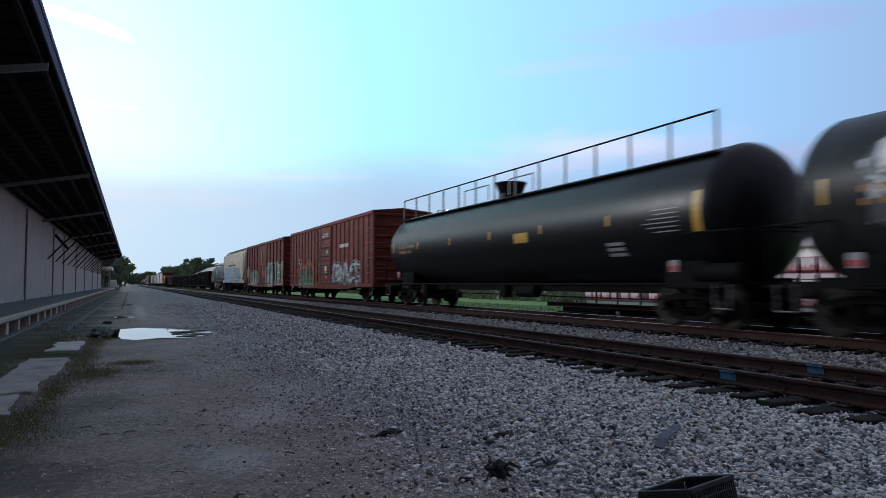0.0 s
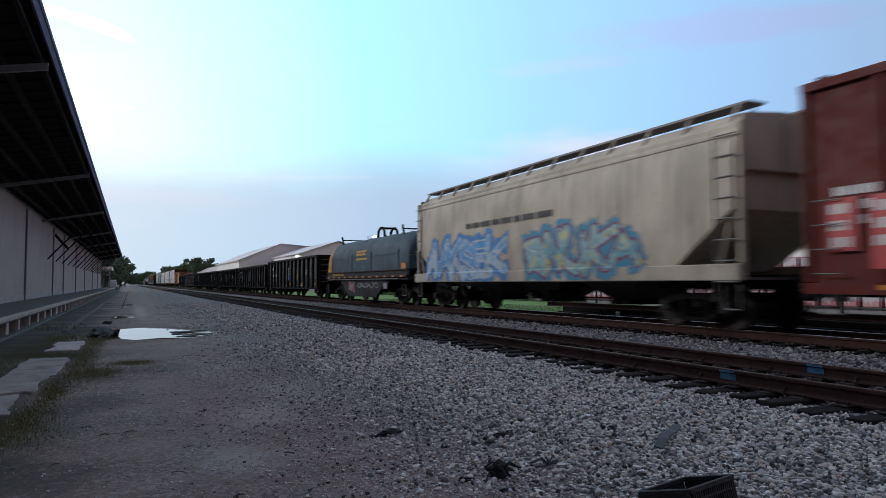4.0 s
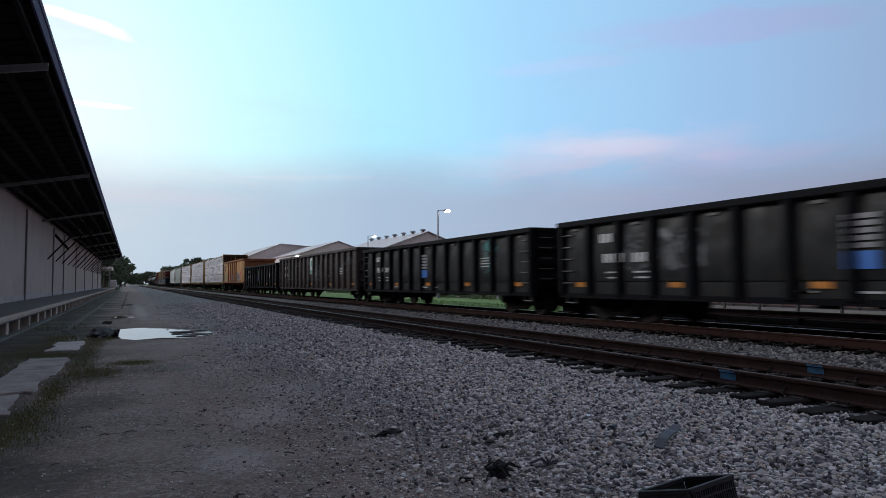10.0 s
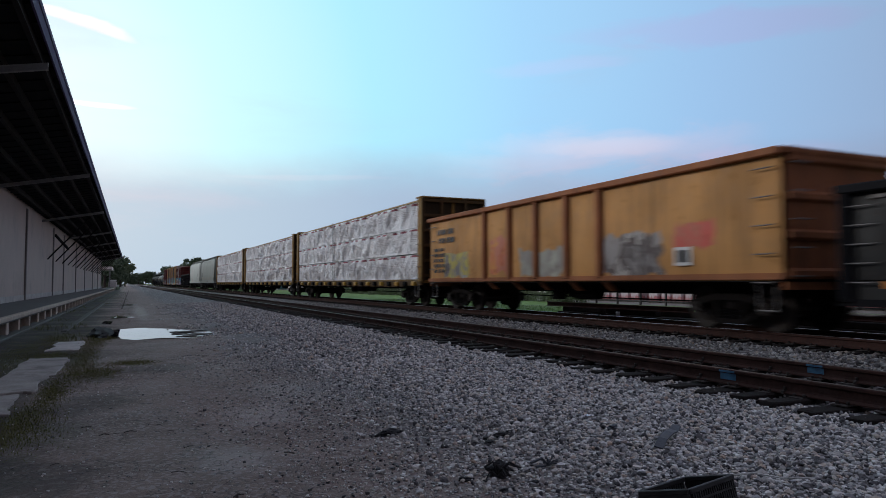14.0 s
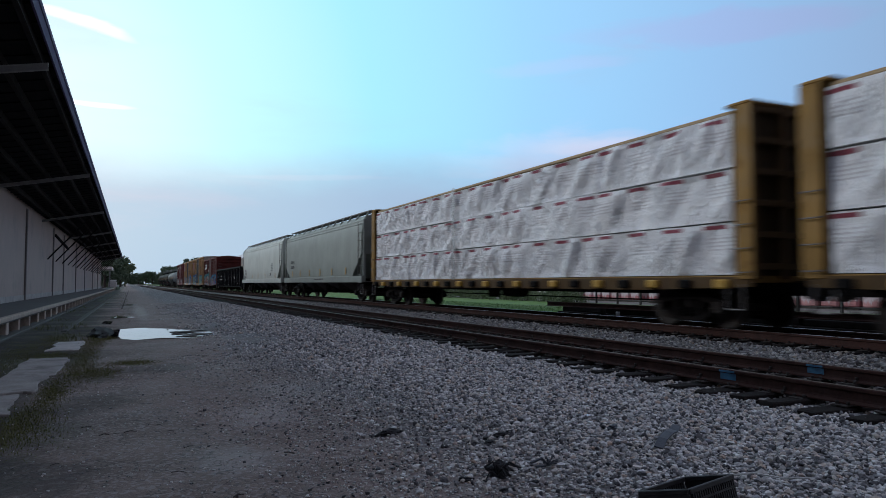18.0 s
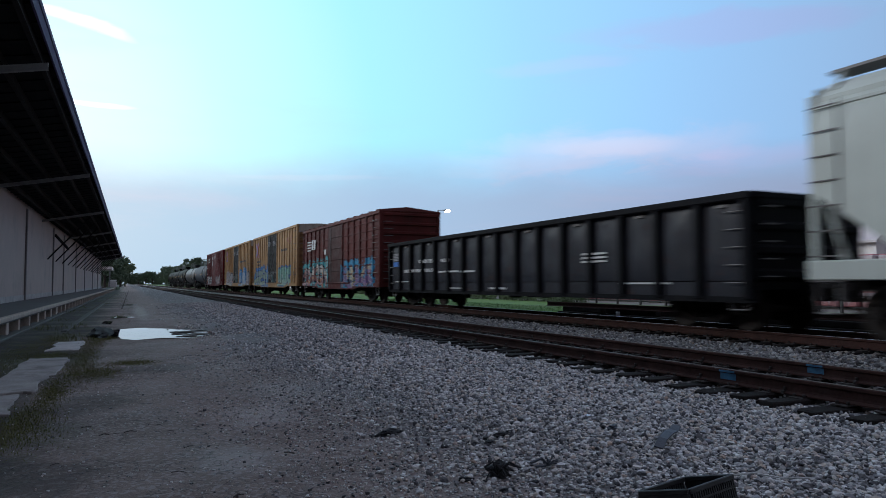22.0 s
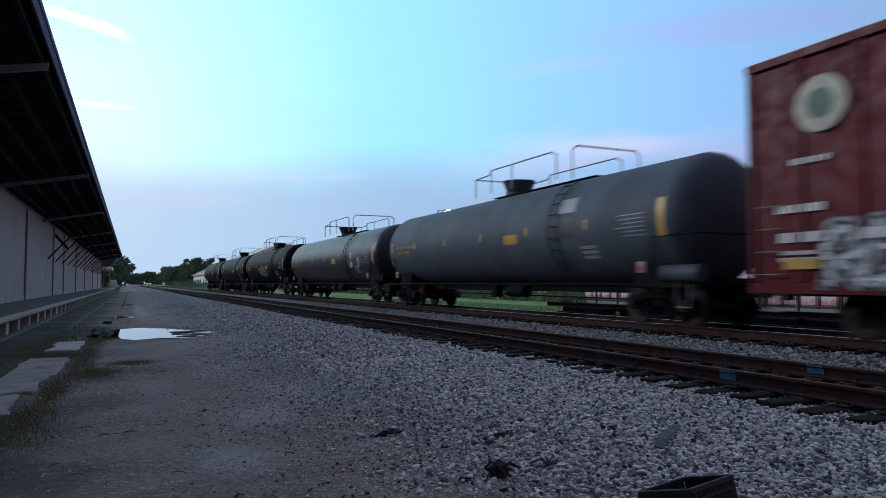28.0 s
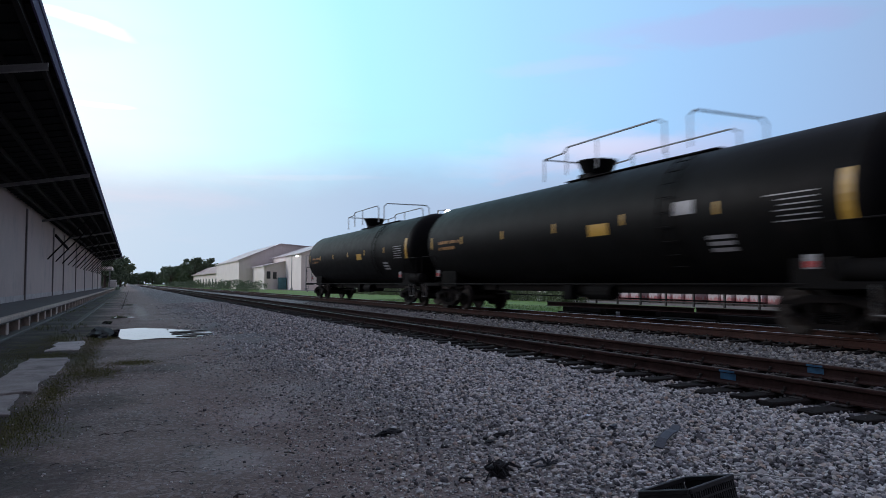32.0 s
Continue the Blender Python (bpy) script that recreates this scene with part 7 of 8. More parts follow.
graffiti(c, 2.0, 8.1, 0.72, 2.25, 5, S_SAGE, 41, 0.25, 0.42)
graffiti(c, -6.7, -2.55, 0.78, 2.35, 4, S_MINT, 42, 0.3, 0.3)
scrawl(c, M_BLACK, -8.6, -7.9, 1.3, 1.9, 2, 5, x=-1.51)
scrawl(c, M_MARKDIM, -7.2, -5.6, 4.0, 4.5, 2, 7, x=-1.51)
M_MARKRED = plain("faded_red_mark", (0.46, 0.09, 0.06), 0.6, 0, 0.15, 6, 0.05)
M_MARKBLUE = plain("faded_blue_mark", (0.07, 0.12, 0.36), 0.6, 0, 0.15, 6, 0.05)


def cross_bar(car, x, cy, cz, dy, w, z0, z1, mat, label=""):
    """A slanted painted bar from (cy - dy, z0) to (cy + dy, z1)."""
    pts = [(x + o, cy + a, cz + z) for o in (0, 0.004) for a, z in ((-dy - w, z0), (-dy + w, z0), (dy + w, z1), (dy - w, z1))]
    part("painted_cross", Form().add(pts, [(0, 1, 2, 3), (4, 7, 6, 5), (0, 4, 5, 1), (2, 6, 7, 3), (1, 5, 6, 2), (0, 3, 7, 4)]), mat, car, label)


for d in (-0.62, 0.62):
    cross_bar(c, -1.576, 6.78, 3.94, d, 0.12, -0.64, 0.64, M_MARKRED, "crossed red and blue company mark")
    cross_bar(c, -1.581, 6.78 + 0.20, 3.94, d, 0.10, -0.64, 0.64, M_MARKBLUE)
lines(c, M_BLACK, -1.578, 5.0, 7.2, 3.0, 2, 0.3, 22)
lines(c, M_BLACK, -1.578, -6.0, -3.4, 3.6, 1, 0.3, 23)
for k in range(2):
    lines(c, M_SILVER, -1.60, -1.6 + k * 2.0, -0.6 + k * 2.0, 4.4, 4, 0.1, 24 + k)
p_23 = p_22
c, h = boxcar(166.4, 185.0, 5.10, "tall tan-yellow boxcar with black doors and blue tags", p_23, tanroof, blackdoor, door=(-2.0, 2.0), doors=2, posts=8, hat=0.07, end_ribs=8, ribs_on_roof=False, roof_rise=0.08, end_top=tanroof, end_mat=tan_end)
graffiti(c, -7.0, -2.4, 0.75, 2.4, 5, S_SKY, 51, 0.26, 0.3)
graffiti(c, -9.1, -7.4, 0.8, 2.1, 2, S_GREYPINK, 52, 0.24, 0.25)
graffiti(c, 2.6, 7.4, 0.75, 2.3, 6, S_GREYPINK, 53, 0.2, 0.25)
for d in (-0.4, 0.4):
    cross_bar(c, -1.576, 7.1, 4.1, d, 0.13, -0.6, 0.6, M_MARKRED, "crossed faded red company mark")
    cross_bar(c, -1.581, 7.1 + 0.16, 4.1, d, 0.10, -0.6, 0.6, M_MARKBLUE)
lines(c, M_BLACK, -1.578, -6.8, -2.8, 3.3, 1, 0.28, 26)
for k in range(2):
    lines(c, M_SILVER, -1.60, -1.6 + k * 2.0, -0.6 + k * 2.0, 4.4, 4, 0.1, 27 + k)

red = (0.10, 0.009, 0.012)
p_24 = car_paint("bright_red_boxcar_paint", red, 0.5, 0.22, 0.3)
c, h = boxcar(187.2, 205.55, 5.12, "tall bright red boxcar with a round pale emblem", p_24, car_paint("red_boxcar_roof", (0.40, 0.33, 0.31), 0.6, 0.3, 0.3), p_24, door=(-2.0, 2.4), doors=2, posts=6, hat=0.06, ribs_on_roof=False, roof_rise=0.08)
graffiti(c, 3.0, 7.6, 0.85, 2.0, 6, S_SILVER, 61, 0.13, 0.2)
graffiti(c, -6.0, -2.2, 0.85, 1.9, 5, S_GREYPINK, 62, 0.15, 0.2)
M_EMBLEM = plain("pale_cream_emblem", (0.40, 0.37, 0.28), 0.7, 0, 0.3, 4, 0.05)
M_EMBGREEN = plain("dark_green_emblem", (0.05, 0.10, 0.07), 0.6, 0, 0.15, 6, 0.05)
emb = Form().spin_x([(-1.574, 0.001), (-1.574, 0.50), (-1.568, 0.50)], 28, 7.6, 4.1)
part("round_emblem", emb, M_EMBLEM, c, "round pale company emblem")
part("emblem_ring", Form().spin_x([(-1.578, 0.001), (-1.578, 0.27), (-1.573, 0.27)], 28, 7.6, 4.1), M_EMBGREEN, c)
lines(c, M_WHITE, -1.568, 4.6, 6.4, 4.5, 3, 0.22, 30)
lines(c, M_WHITE, -1.568, 7.4, 8.2, 3.2, 1, 0.18, 31)
for k in range(2):
    lines(c, M_WHITE, -1.59, -1.6 + k * 2.2, -0.5 + k * 2.2, 4.6, 3, 0.14, 32 + k)
lines(c, M_WHITE, -1.568, 7.5, 8.6, 2.38, 1, 0.24, 41)
lines(c, M_WHITE, -1.568, 7.4, 8.6, 1.88, 1, 0.30, 42)
lines(c, M_WHITE, -1.568, 5.4, 6.9, 1.88, 1, 0.30, 43)
lines(c, M_WHITE, -1.568, 7.7, 8.5, 1.55, 2, 0.12, 44)
lines(c, M_WHITE, -1.568, 5.6, 6.7, 1.60, 1, 0.14, 45)
bar(c, "reflector", M_YELLOW, -1.57, 7.7, 8.4, 1.22, 1.40, "dull yellow reflective panel")
bar(c, "painted_patch", M_SILVER, -1.59, 0.9, 1.9, 3.4, 4.0, "pale scraped patch on the door")

p_25 = car_paint("slate_grey_tank_paint", (0.070, 0.084, 0.100), 0.6, 0.15, 0.22, bump=0.02, worn=0.06)
c, h, patch = tank(207.9, 225.7, 1.53, 2.50, "slate grey tank car with a yellow warning panel", p_25, "short", 25, yellow="slate", dome_at=0.0)
patch("paint_patch", M_BLACK, -5.4, -4.5, 2.2, 2.75, "dark repainted square")
patch("paint_patch", M_SILVER, -5.4, -4.6, 2.9, 3.3, "pale repainted square")
p_26 = car_paint("dark_grey_tank_paint", (0.030, 0.032, 0.036), 0.38, 0.08, 0.2, [(-7.4, -5.0, 1.9, 2.7, 0.6, 4, ((0.09, 0.09, 0.09), (0.55, 0.55, 0.54), (0.06, 0.06, 0.06), (0.40, 0.30, 0.08), (0.06, 0.06, 0.06)))], spec=0.35, bump=0.02, worn=0.06)
tank(228.2, 246.6, 1.50, 2.42, "dark grey tank car with scraped pale tags", p_26, "short", 26, dome_at=0.0)
p_27 = car_paint("dull_black_tank_paint", (0.005, 0.005, 0.006), 0.5, 0.03, 0.2, grime=(0.012, 0.011, 0.010), spec=0.05, bump=0.02, worn=0.06)
c, h, patch = tank(249.6, 267.4, 1.53, 2.50, "dull black tank car with a pale scrawled tag", p_27, "short", 27, dome_at=0.0)
scrawl(c, M_SCRAWL, -1.77, 1.86, 1.58, 2.46, 6, 27, 1.53, 2.50, thin=0.6)
p_28 = car_paint("worn_black_tank_paint", (0.006, 0.006, 0.006), 0.5, 0.04, 0.2, grime=(0.016, 0.014, 0.012), spec=0.06, bump=0.02, worn=0.06)
tank(269.9, 287.7, 1.53, 2.50, "worn black tank car with pale data panels", p_28, "short", 28, marks=True, dome_at=0.0)
tank(290.1, 307.6, 1.53, 2.50, "dull black tank car at the end of the train", p_28, "short", 29, dome_at=0.0)


def motions():
    """The train rolls past; every wheel turns with it."""
    for car, mid in cars:
        walk(car, [(t, pose(TRACK_X, mid - train_way(t), RAIL_Z)) for t in range(0, 33, 2)])
    steps = 32 * FPS
    for i, ws in enumerate(master_wheelsets):
        y = (-1, 1)[i] * WHEEL_BASE / 2
        walk(ws, [(k / FPS, pose(0, y, WHEEL_R) @ Matrix.Rotation((train_way(k / FPS) - train_way(0)) / WHEEL_R, 4, "X")) for k in range(steps + 1)])
        for twin in wheelset_twins[i]:
            twin.rotation_mode = "QUATERNION"
            anim = twin.animation_data_create()
            anim.action = ws.animation_data.action
            anim.action_slot = ws.animation_data.action_slot

# ---- far side: lawn edge, scrap, fence, pallets ----
FENCE_X = 32.0
M_IRON = plain("dark_fence_iron", (0.035, 0.032, 0.032), 0.6, 0.3, 0.3, 6, 0.1)
fence = thing("fence", None, None, "dark pipe fence with three rails beyond the lawn", "fence")
fpost = Form().box(-0.06, 0.06, -0.06, 0.06, 0.0, 1.75, 0.01).mesh("fence_post")
for i in range(40):
    p = part("fence_post", fpost, M_IRON, fence)
    p.matrix_basis = pose(FENCE_X, 6 + i * 2.45, 0)
for z in (0.28, 0.82, 1.25, 1.66):
    part("fence_rail", Form().box(FENCE_X - 0.03, FENCE_X + 0.03, 6, 103, z - 0.03, z + 0.03, 0.01), M_IRON, fence)


def pallet_material():
    n = Nodes("red_white_wrapped_sacks")
    x, y, z = n.xyz()
    rnd = n.node("ShaderNodeObjectInfo").outputs["Random"]
    lay = n.math("FRACT", n.math("MULTIPLY", z, 1.05))
    streak = n.noise(5.0, 4, 0.6, n.scaled(1, 1, 0.35))
    pale = n.step(n.math("ADD", lay, n.math("MULTIPLY", n.math("SUBTRACT", streak, 0.5), 0.9)), 0.42, 0.6)
    col = n.mix(pale, n.mix(rnd, (0.34, 0.09, 0.10), (0.42, 0.19, 0.19)), n.mix(rnd, (0.50, 0.45, 0.45), (0.42, 0.35, 0.36)))
    col = n.mix(n.step(n.noise(11, 4), 0.5, 0.7, 0, 0.5), col, (0.22, 0.10, 0.10))
    return n.done(col, 0.4, 0.0, n.noise(6, 5), 0.4, 0.03)


M_SACKS = pallet_material()
stack_mesh = Form().box(-0.55, 0.55, -0.55, 0.55, 0.12, 1.02, 0.10).mesh("sack_layer", True)
deck_board = Form().box(-0.55, 0.55, -0.06, 0.06, 0.08, 0.115).mesh("board")
stringer = Form().box(-0.05, 0.05, -0.55, 0.55, 0.0, 0.08).mesh("stringer")
mid_board = Form().box(-0.55, 0.55, -0.05, 0.05, 0.08, 0.115).mesh("pallet")
rng = random.Random(9)
first = None
for row, (x, y0, y1) in enumerate(((36.6, 22.0, 56.0), (38.2, 20.0, 58.0))):
    y = y0
    while y < y1:
        tall = 3 if row and y < 34 else 2
        st = thing("pallet_stack", None, None, "stack of red and white wrapped sacks on pallets", "pallet stack", "pallet stacks in the yard")
        st.matrix_basis = pose(x + rng.uniform(-0.08, 0.08), y, 0, 0, 0, rng.uniform(-3, 3))
        for k in range(tall):
            b = part("pallet", mid_board, M_WOOD, st)
            b.matrix_basis = pose(0, 0, 1.03 * k)
            for d in (-0.45, -0.22, 0.22, 0.45):
                part("board", deck_board, M_WOOD, b).matrix_basis = pose(0, d, 0)
            for d in (-0.45, 0, 0.45):
                part("stringer", stringer, M_WOOD, b).matrix_basis = pose(d, 0, 0)
            l = part("sack_layer", stack_mesh, M_SACKS, st)
            l.matrix_basis = pose(0, 0, 1.03 * k)
        y += 1.22 if rng.random() < 0.86 else 2.1
# scrap ties and rails between the lawn and the track
rng = random.Random(12)
tie_mesh = Form().box(-0.12, 0.12, -1.3, 1.3, 0, 0.17, 0.015).mesh("old_tie")
for lay in range(3):
    for row in range(4 - (lay == 2)):
        for i in range(7):
            if lay == 2 and rng.random() < 0.25:
                continue
            ob = thing("old_tie", tie_mesh, M_TIE, "discarded black wooden tie stacked beside the main track", "railway tie", "discarded ties beside the main track")
            ob.matrix_basis = pose(15.9 + row * 0.33 + rng.uniform(-0.04, 0.04) + lay * 0.1, 6.0 + i * 2.72 + rng.uniform(-0.12, 0.12), 0.01 + 0.172 * lay, 0, 0, rng.uniform(-4, 4))
ob = thing("spare_rail", Form().sweep([(a, b) for a, b in RAIL_PROF], -4.2, 4.2), M_RAIL, "rusty spare rail lying on old ties", "rail")
ob.matrix_basis = pose(16.0, 20.6, 0.53, 0, 0, -1)
ob = thing("spare_rail", Form().sweep([(a, b) for a, b in RAIL_PROF], -4.2, 4.2), M_RAIL, "rusty spare rail lying on old ties", "rail")
ob.matrix_basis = pose(16.3, 12.4, 0.53, 0, 0, 1)
thing("marker_post", Form().box(15.4, 15.52, 19.4, 19.52, 0.0, 0.48, 0.02), M_GREY, "short grey marker post by the track", "post")

# ---- buildings ----


def gable(name, label, x0, x1, y0, y1, eave, ridge, cat="warehouse", vents=0, windows=(), doors=()):
    """A metal building whose ridge runs along y."""
    m = (x0 + x1) / 2
    b = thing(name, None, None, label, cat)
    part("wall", Form().sweep([(x0, 0), (x1, 0), (x1, eave), (m, ridge - 0.12), (x0, eave)], y0, y1), M_METALWALL, b)
    for s, xe in ((-1, x0), (1, x1)):
        dz = (ridge - eave) / (m - x0)
        part("roof", Form().sweep([(m, ridge), (xe + s * 0.5, eave - dz * 0.5), (xe + s * 0.5, eave - dz * 0.5 + 0.15), (m, ridge + 0.15)], y0 - 0.5, y1 + 0.5), M_METALROOF, b, "pale metal roof slope")
    for i in range(vents):
        y = y0 + 2.5 + i * (y1 - y0 - 5) / max(1, vents - 1)
        v = part("roof_vent", Form().rod((m, y, ridge), (m, y, ridge + 0.55), 0.35, 10).rod((m, y, ridge + 0.5), (m, y, ridge + 0.8), 0.75, 12, 0.45), M_GREY, b, "round roof ventilator")
    n = int((x1 - x0) / 1.2)
    for i in range(1, n):
        x = x0 + (x1 - x0) * i / n
        top = eave + (ridge - eave) * (1 - abs(x - m) / (m - x0)) - 0.2
        part("cladding_rib", Form().box(x - 0.04, x + 0.04, y0 - 0.05, y0, 0, top), M_METALWALL, b)
    for x, w, z0, z1 in windows:
        wd = part("window", Form().box(x - w / 2 - 0.08, x + w / 2 + 0.08, y0 - 0.08, y0 - 0.03, z0 - 0.08, z1 + 0.08), M_WHITE, b)
        part("pane", Form().box(x - w / 2, x + w / 2, y0 - 0.1, y0 - 0.081, z0, z1), M_DARKGLASS, wd)
    for x, w, z1 in doors:
        part("door", Form().box(x - w / 2, x + w / 2, y0 - 0.12, y0 - 0.055, 0, z1), M_GREY, b, "grey metal door")
    return b


gable("warehouse", "pale metal warehouse with a row of ridge ventilators", 46.3, 66.3, 131.5, 170.0, 8.3, 12.0, vents=7)
gable("warehouse", "pale metal warehouse with a plain gable", 35.6, 52.4, 154.7, 188.0, 8.2, 11.0)
# tall shed with a sloping parapet
shed = thing("warehouse", None, None, "tall cream metal shed with a sloping roofline", "warehouse")
part("wall", Form().sweep([(27.2, 0), (46.5, 0), (46.5, 11.4), (38.0, 12.0), (27.2, 7.5)], 190, 240), M_METALWALL, shed)
part("roof", Form().sweep([(26.8, 7.35), (38.0, 12.03), (46.9, 11.42), (46.9, 11.6), (38.0, 12.25), (26.8, 7.6)], 189.5, 240.5), M_METALROOF, shed, "pale metal roof")
for i in range(16):
    x = 27.8 + i * 1.2
    top = 7.5 + (x - 27.2) * 0.4167 if x < 38 else 12.0 - (x - 38) * 0.07
    part("cladding_rib", Form().box(x - 0.05, x + 0.05, 189.93, 189.99, 0, top - 0.1), M_METALWALL, shed)
annex = thing("annex", None, None, "low white metal annex with dark doors and a shallow roof", "annex")
part("wall", Form().sweep([(30.6, 0), (42.0, 0), (42.0, 6.9), (36.6, 6.9), (30.6, 5.6)], 172, 189), M_METALWALL, annex)
part("roof", Form().sweep([(30.2, 5.55), (36.6, 6.93), (42.4, 6.93), (42.4, 7.15), (36.6, 7.15), (30.2, 5.8)], 171.5, 189.3), M_METALROOF, annex, "pale lean-to roof")
for x, w, z0, z1 in ((31.6, 0.9, 2.6, 4.4), (33.1, 0.9, 2.6, 4.2), (36.2, 1.0, 3.4, 5.4)):
    part("window", Form().box(x - w / 2, x + w / 2, 171.93, 171.99, z0, z1), M_DARKGLASS, annex, "dark window opening")
for x in (34.6, 37.6):
    part("tank_box", Form().box(x - 0.9, x + 0.9, 169.5, 171.4, 0.0, 2.9, 0.1), plain("teal_plastic", (0.06, 0.17, 0.19), 0.5), annex, "teal container beside the annex")
low = thing("shed", None, None, "long low shed with a rusty pale roof", "shed")
part("wall", Form().sweep([(29.2, 0), (41, 0), (41, 5.4), (35, 8.4), (29.2, 5.4)], 242, 349), M_METALWALL, low)
part("roof", Form().sweep([(28.2, 4.9), (35, 8.45), (41.8, 5.0), (41.8, 5.25), (35, 8.7), (28.2, 5.15)], 241, 350), plain("rusty_pale_roof", (0.42, 0.33, 0.30), 0.6, 0, 0.25, 0.3, 0.1, (0.22, 0.10, 0.06), 0.5), low, "rust-streaked metal roof")
for i in range(9):
    part("opening", Form().box(29.14, 29.19, 246 + i * 11, 249 + i * 11, 0, 3.2), M_DARKGLASS, low, "dark doorway")
office = thing("white_building", None, None, "white building with small windows behind the pallets", "building")
part("wall", Form().sweep([(60, 0), (76, 0), (76, 5.4), (68, 10.8), (60, 5.4)], 40, 96), M_METALWALL, office)
part("roof", Form().sweep([(59.3, 5.05), (68, 10.9), (76.7, 5.05), (76.7, 5.25), (68, 11.1), (59.3, 5.25)], 39.5, 96.5), M_METALROOF, office, "pale roof")
for i in range(12):
    w = part("window", Form().box(59.93, 59.99, 42 + i * 3.6, 43.5 + i * 3.6, 1.6, 3.8), M_WHITE, office)
    part("pane", Form().box(59.90, 59.929, 42.12 + i * 3.6, 43.38 + i * 3.6, 1.72, 3.68), M_DARKGLASS, w)
far_dock = thing("far_shed", None, None, "white awning of a shed beyond the warehouse", "shed")
part("awning", Form().box(-9.0, -2.75, 172, 190, 4.6, 5.2), M_METALWALL, far_dock, "pale flat awning")
part("wall", Form().box(-12.0, -8.6, 173, 192, 0, 5.6), M_METALWALL, far_dock)
part("post", Form().box(-3.3, -3.1, 173, 173.2, 0, 4.6), M_GREY, far_dock)


def light_pole(x, y, height, way):
    p = thing("light_pole", None, None, "tall steel light pole with a lit lamp head", "light pole", "yard light poles")
    p.matrix_basis = pose(x, y, 0)
    part("pole", Form().rod((0, 0, 0), (0, 0, height), 0.10, 10, 0.07).rod((0, 0, 0), (0, 0, 0.5), 0.25, 10), M_GREY, p)
    part("arm", Form().rod((0, 0, height), (way * 0.9, 0, height + 0.05), 0.035, 6), M_GREY, p)
    hd = part("lamp_head", Form().box(way * 0.7, way * 1.35, -0.2, 0.2, height - 0.06, height + 0.12, 0.05), M_GREY, p)
    part("lens", Form().box(way * 0.85, way * 1.3, -0.26, -0.222, height - 0.10, height + 0.06, 0.02).box(way * 0.8, way * 1.3, -0.2, 0.18, height - 0.16, height - 0.082), M_GLOW, hd, "glowing lamp lens")


for x, y, hgt in ((29.25, 65.6, 9.0), (35.05, 106.0, 9.0), (31.4, 145.0, 7.2), (34.1, 143.8, 7.2)):
    light_pole(x, y, hgt, 1)

# ---- trees ----


def leaf_material(name, a, b):
    n = Nodes(name)
    r = n.node("ShaderNodeNewGeometry").outputs["Random Per Island"]
    return n.done(n.mix(n.math("ADD", n.math("MULTIPLY", r, 0.6), n.math("MULTIPLY", n.noise(0.25, 3), 0.4)), a, b), 0.7)


M_LEAF = leaf_material("dark_green_leaves", (0.08, 0.12, 0.07), (0.17, 0.23, 0.14))
M_LEAF2 = leaf_material("olive_green_leaves", (0.09, 0.125, 0.06), (0.18, 0.23, 0.12))


def leaves(centres, count, size, seed):
    """Small leaf sprays round many clump centres."""
    rng = np.random.default_rng(seed)
    c = np.array([p for p, _ in centres])
    rad = np.array([r for _, r in centres])
    k = rng.integers(0, len(c), count)
    d = rng.normal(size=(count, 3))
    d /= np.linalg.norm(d, axis=1)[:, None]
    p = c[k] + d * (rad[k] * rng.uniform(0.55, 1.08, count))[:, None] * np.array([1, 1, 0.8])
    u = rng.normal(size=(count, 3))
    u /= np.linalg.norm(u, axis=1)[:, None]
    v = np.cross(u, rng.normal(size=(count, 3)))
    v /= np.linalg.norm(v, axis=1)[:, None]
    s = rng.uniform(0.5, 1.1, count)[:, None] * size
    quad = np.stack([p - u * s, p + v * s * 0.5, p + u * s, p - v * s * 0.5], 1).reshape(-1, 3)
    me = bpy.data.meshes.new("crown")
    me.from_pydata(quad.tolist(), [], (np.arange(count * 4).reshape(-1, 4)).tolist())
    return me


def tree(seed, height, spread, material):
    rng = random.Random(seed)
    t = thing("tree", None, None, "broad dark green tree in full leaf", "tree", "trees along the railway")
    f = Form().rod((0, 0, -0.2), (0.1, 0, height * 0.35), height * 0.03, 8, height * 0.02)
    centres = []
    for i in range(9):
        a = rng.uniform(0, 6.28)
        r = spread * rng.uniform(0.25, 0.85)
        z = height * rng.uniform(0.4, 0.88)
        tip = (r * math.cos(a), r * math.sin(a), z)
        f.rod((0.1, 0, height * rng.uniform(0.25, 0.4)), tip, height * 0.012, 6, height * 0.004)
        centres.append((tip, spread * rng.uniform(0.22, 0.42)))
        for _ in range(3):
            centres.append(((tip[0] + rng.uniform(-1, 1) * spread * 0.35, tip[1] + rng.uniform(-1, 1) * spread * 0.35, tip[2] + rng.uniform(-0.2, 0.12) * height), spread * rng.uniform(0.12, 0.28)))
    centres.append(((0, 0, height * 0.8), spread * 0.4))
    part("trunk", f, M_BARK, t)
    part("crown", leaves(centres, 2600, height * 0.045, seed), material, t)
    return t


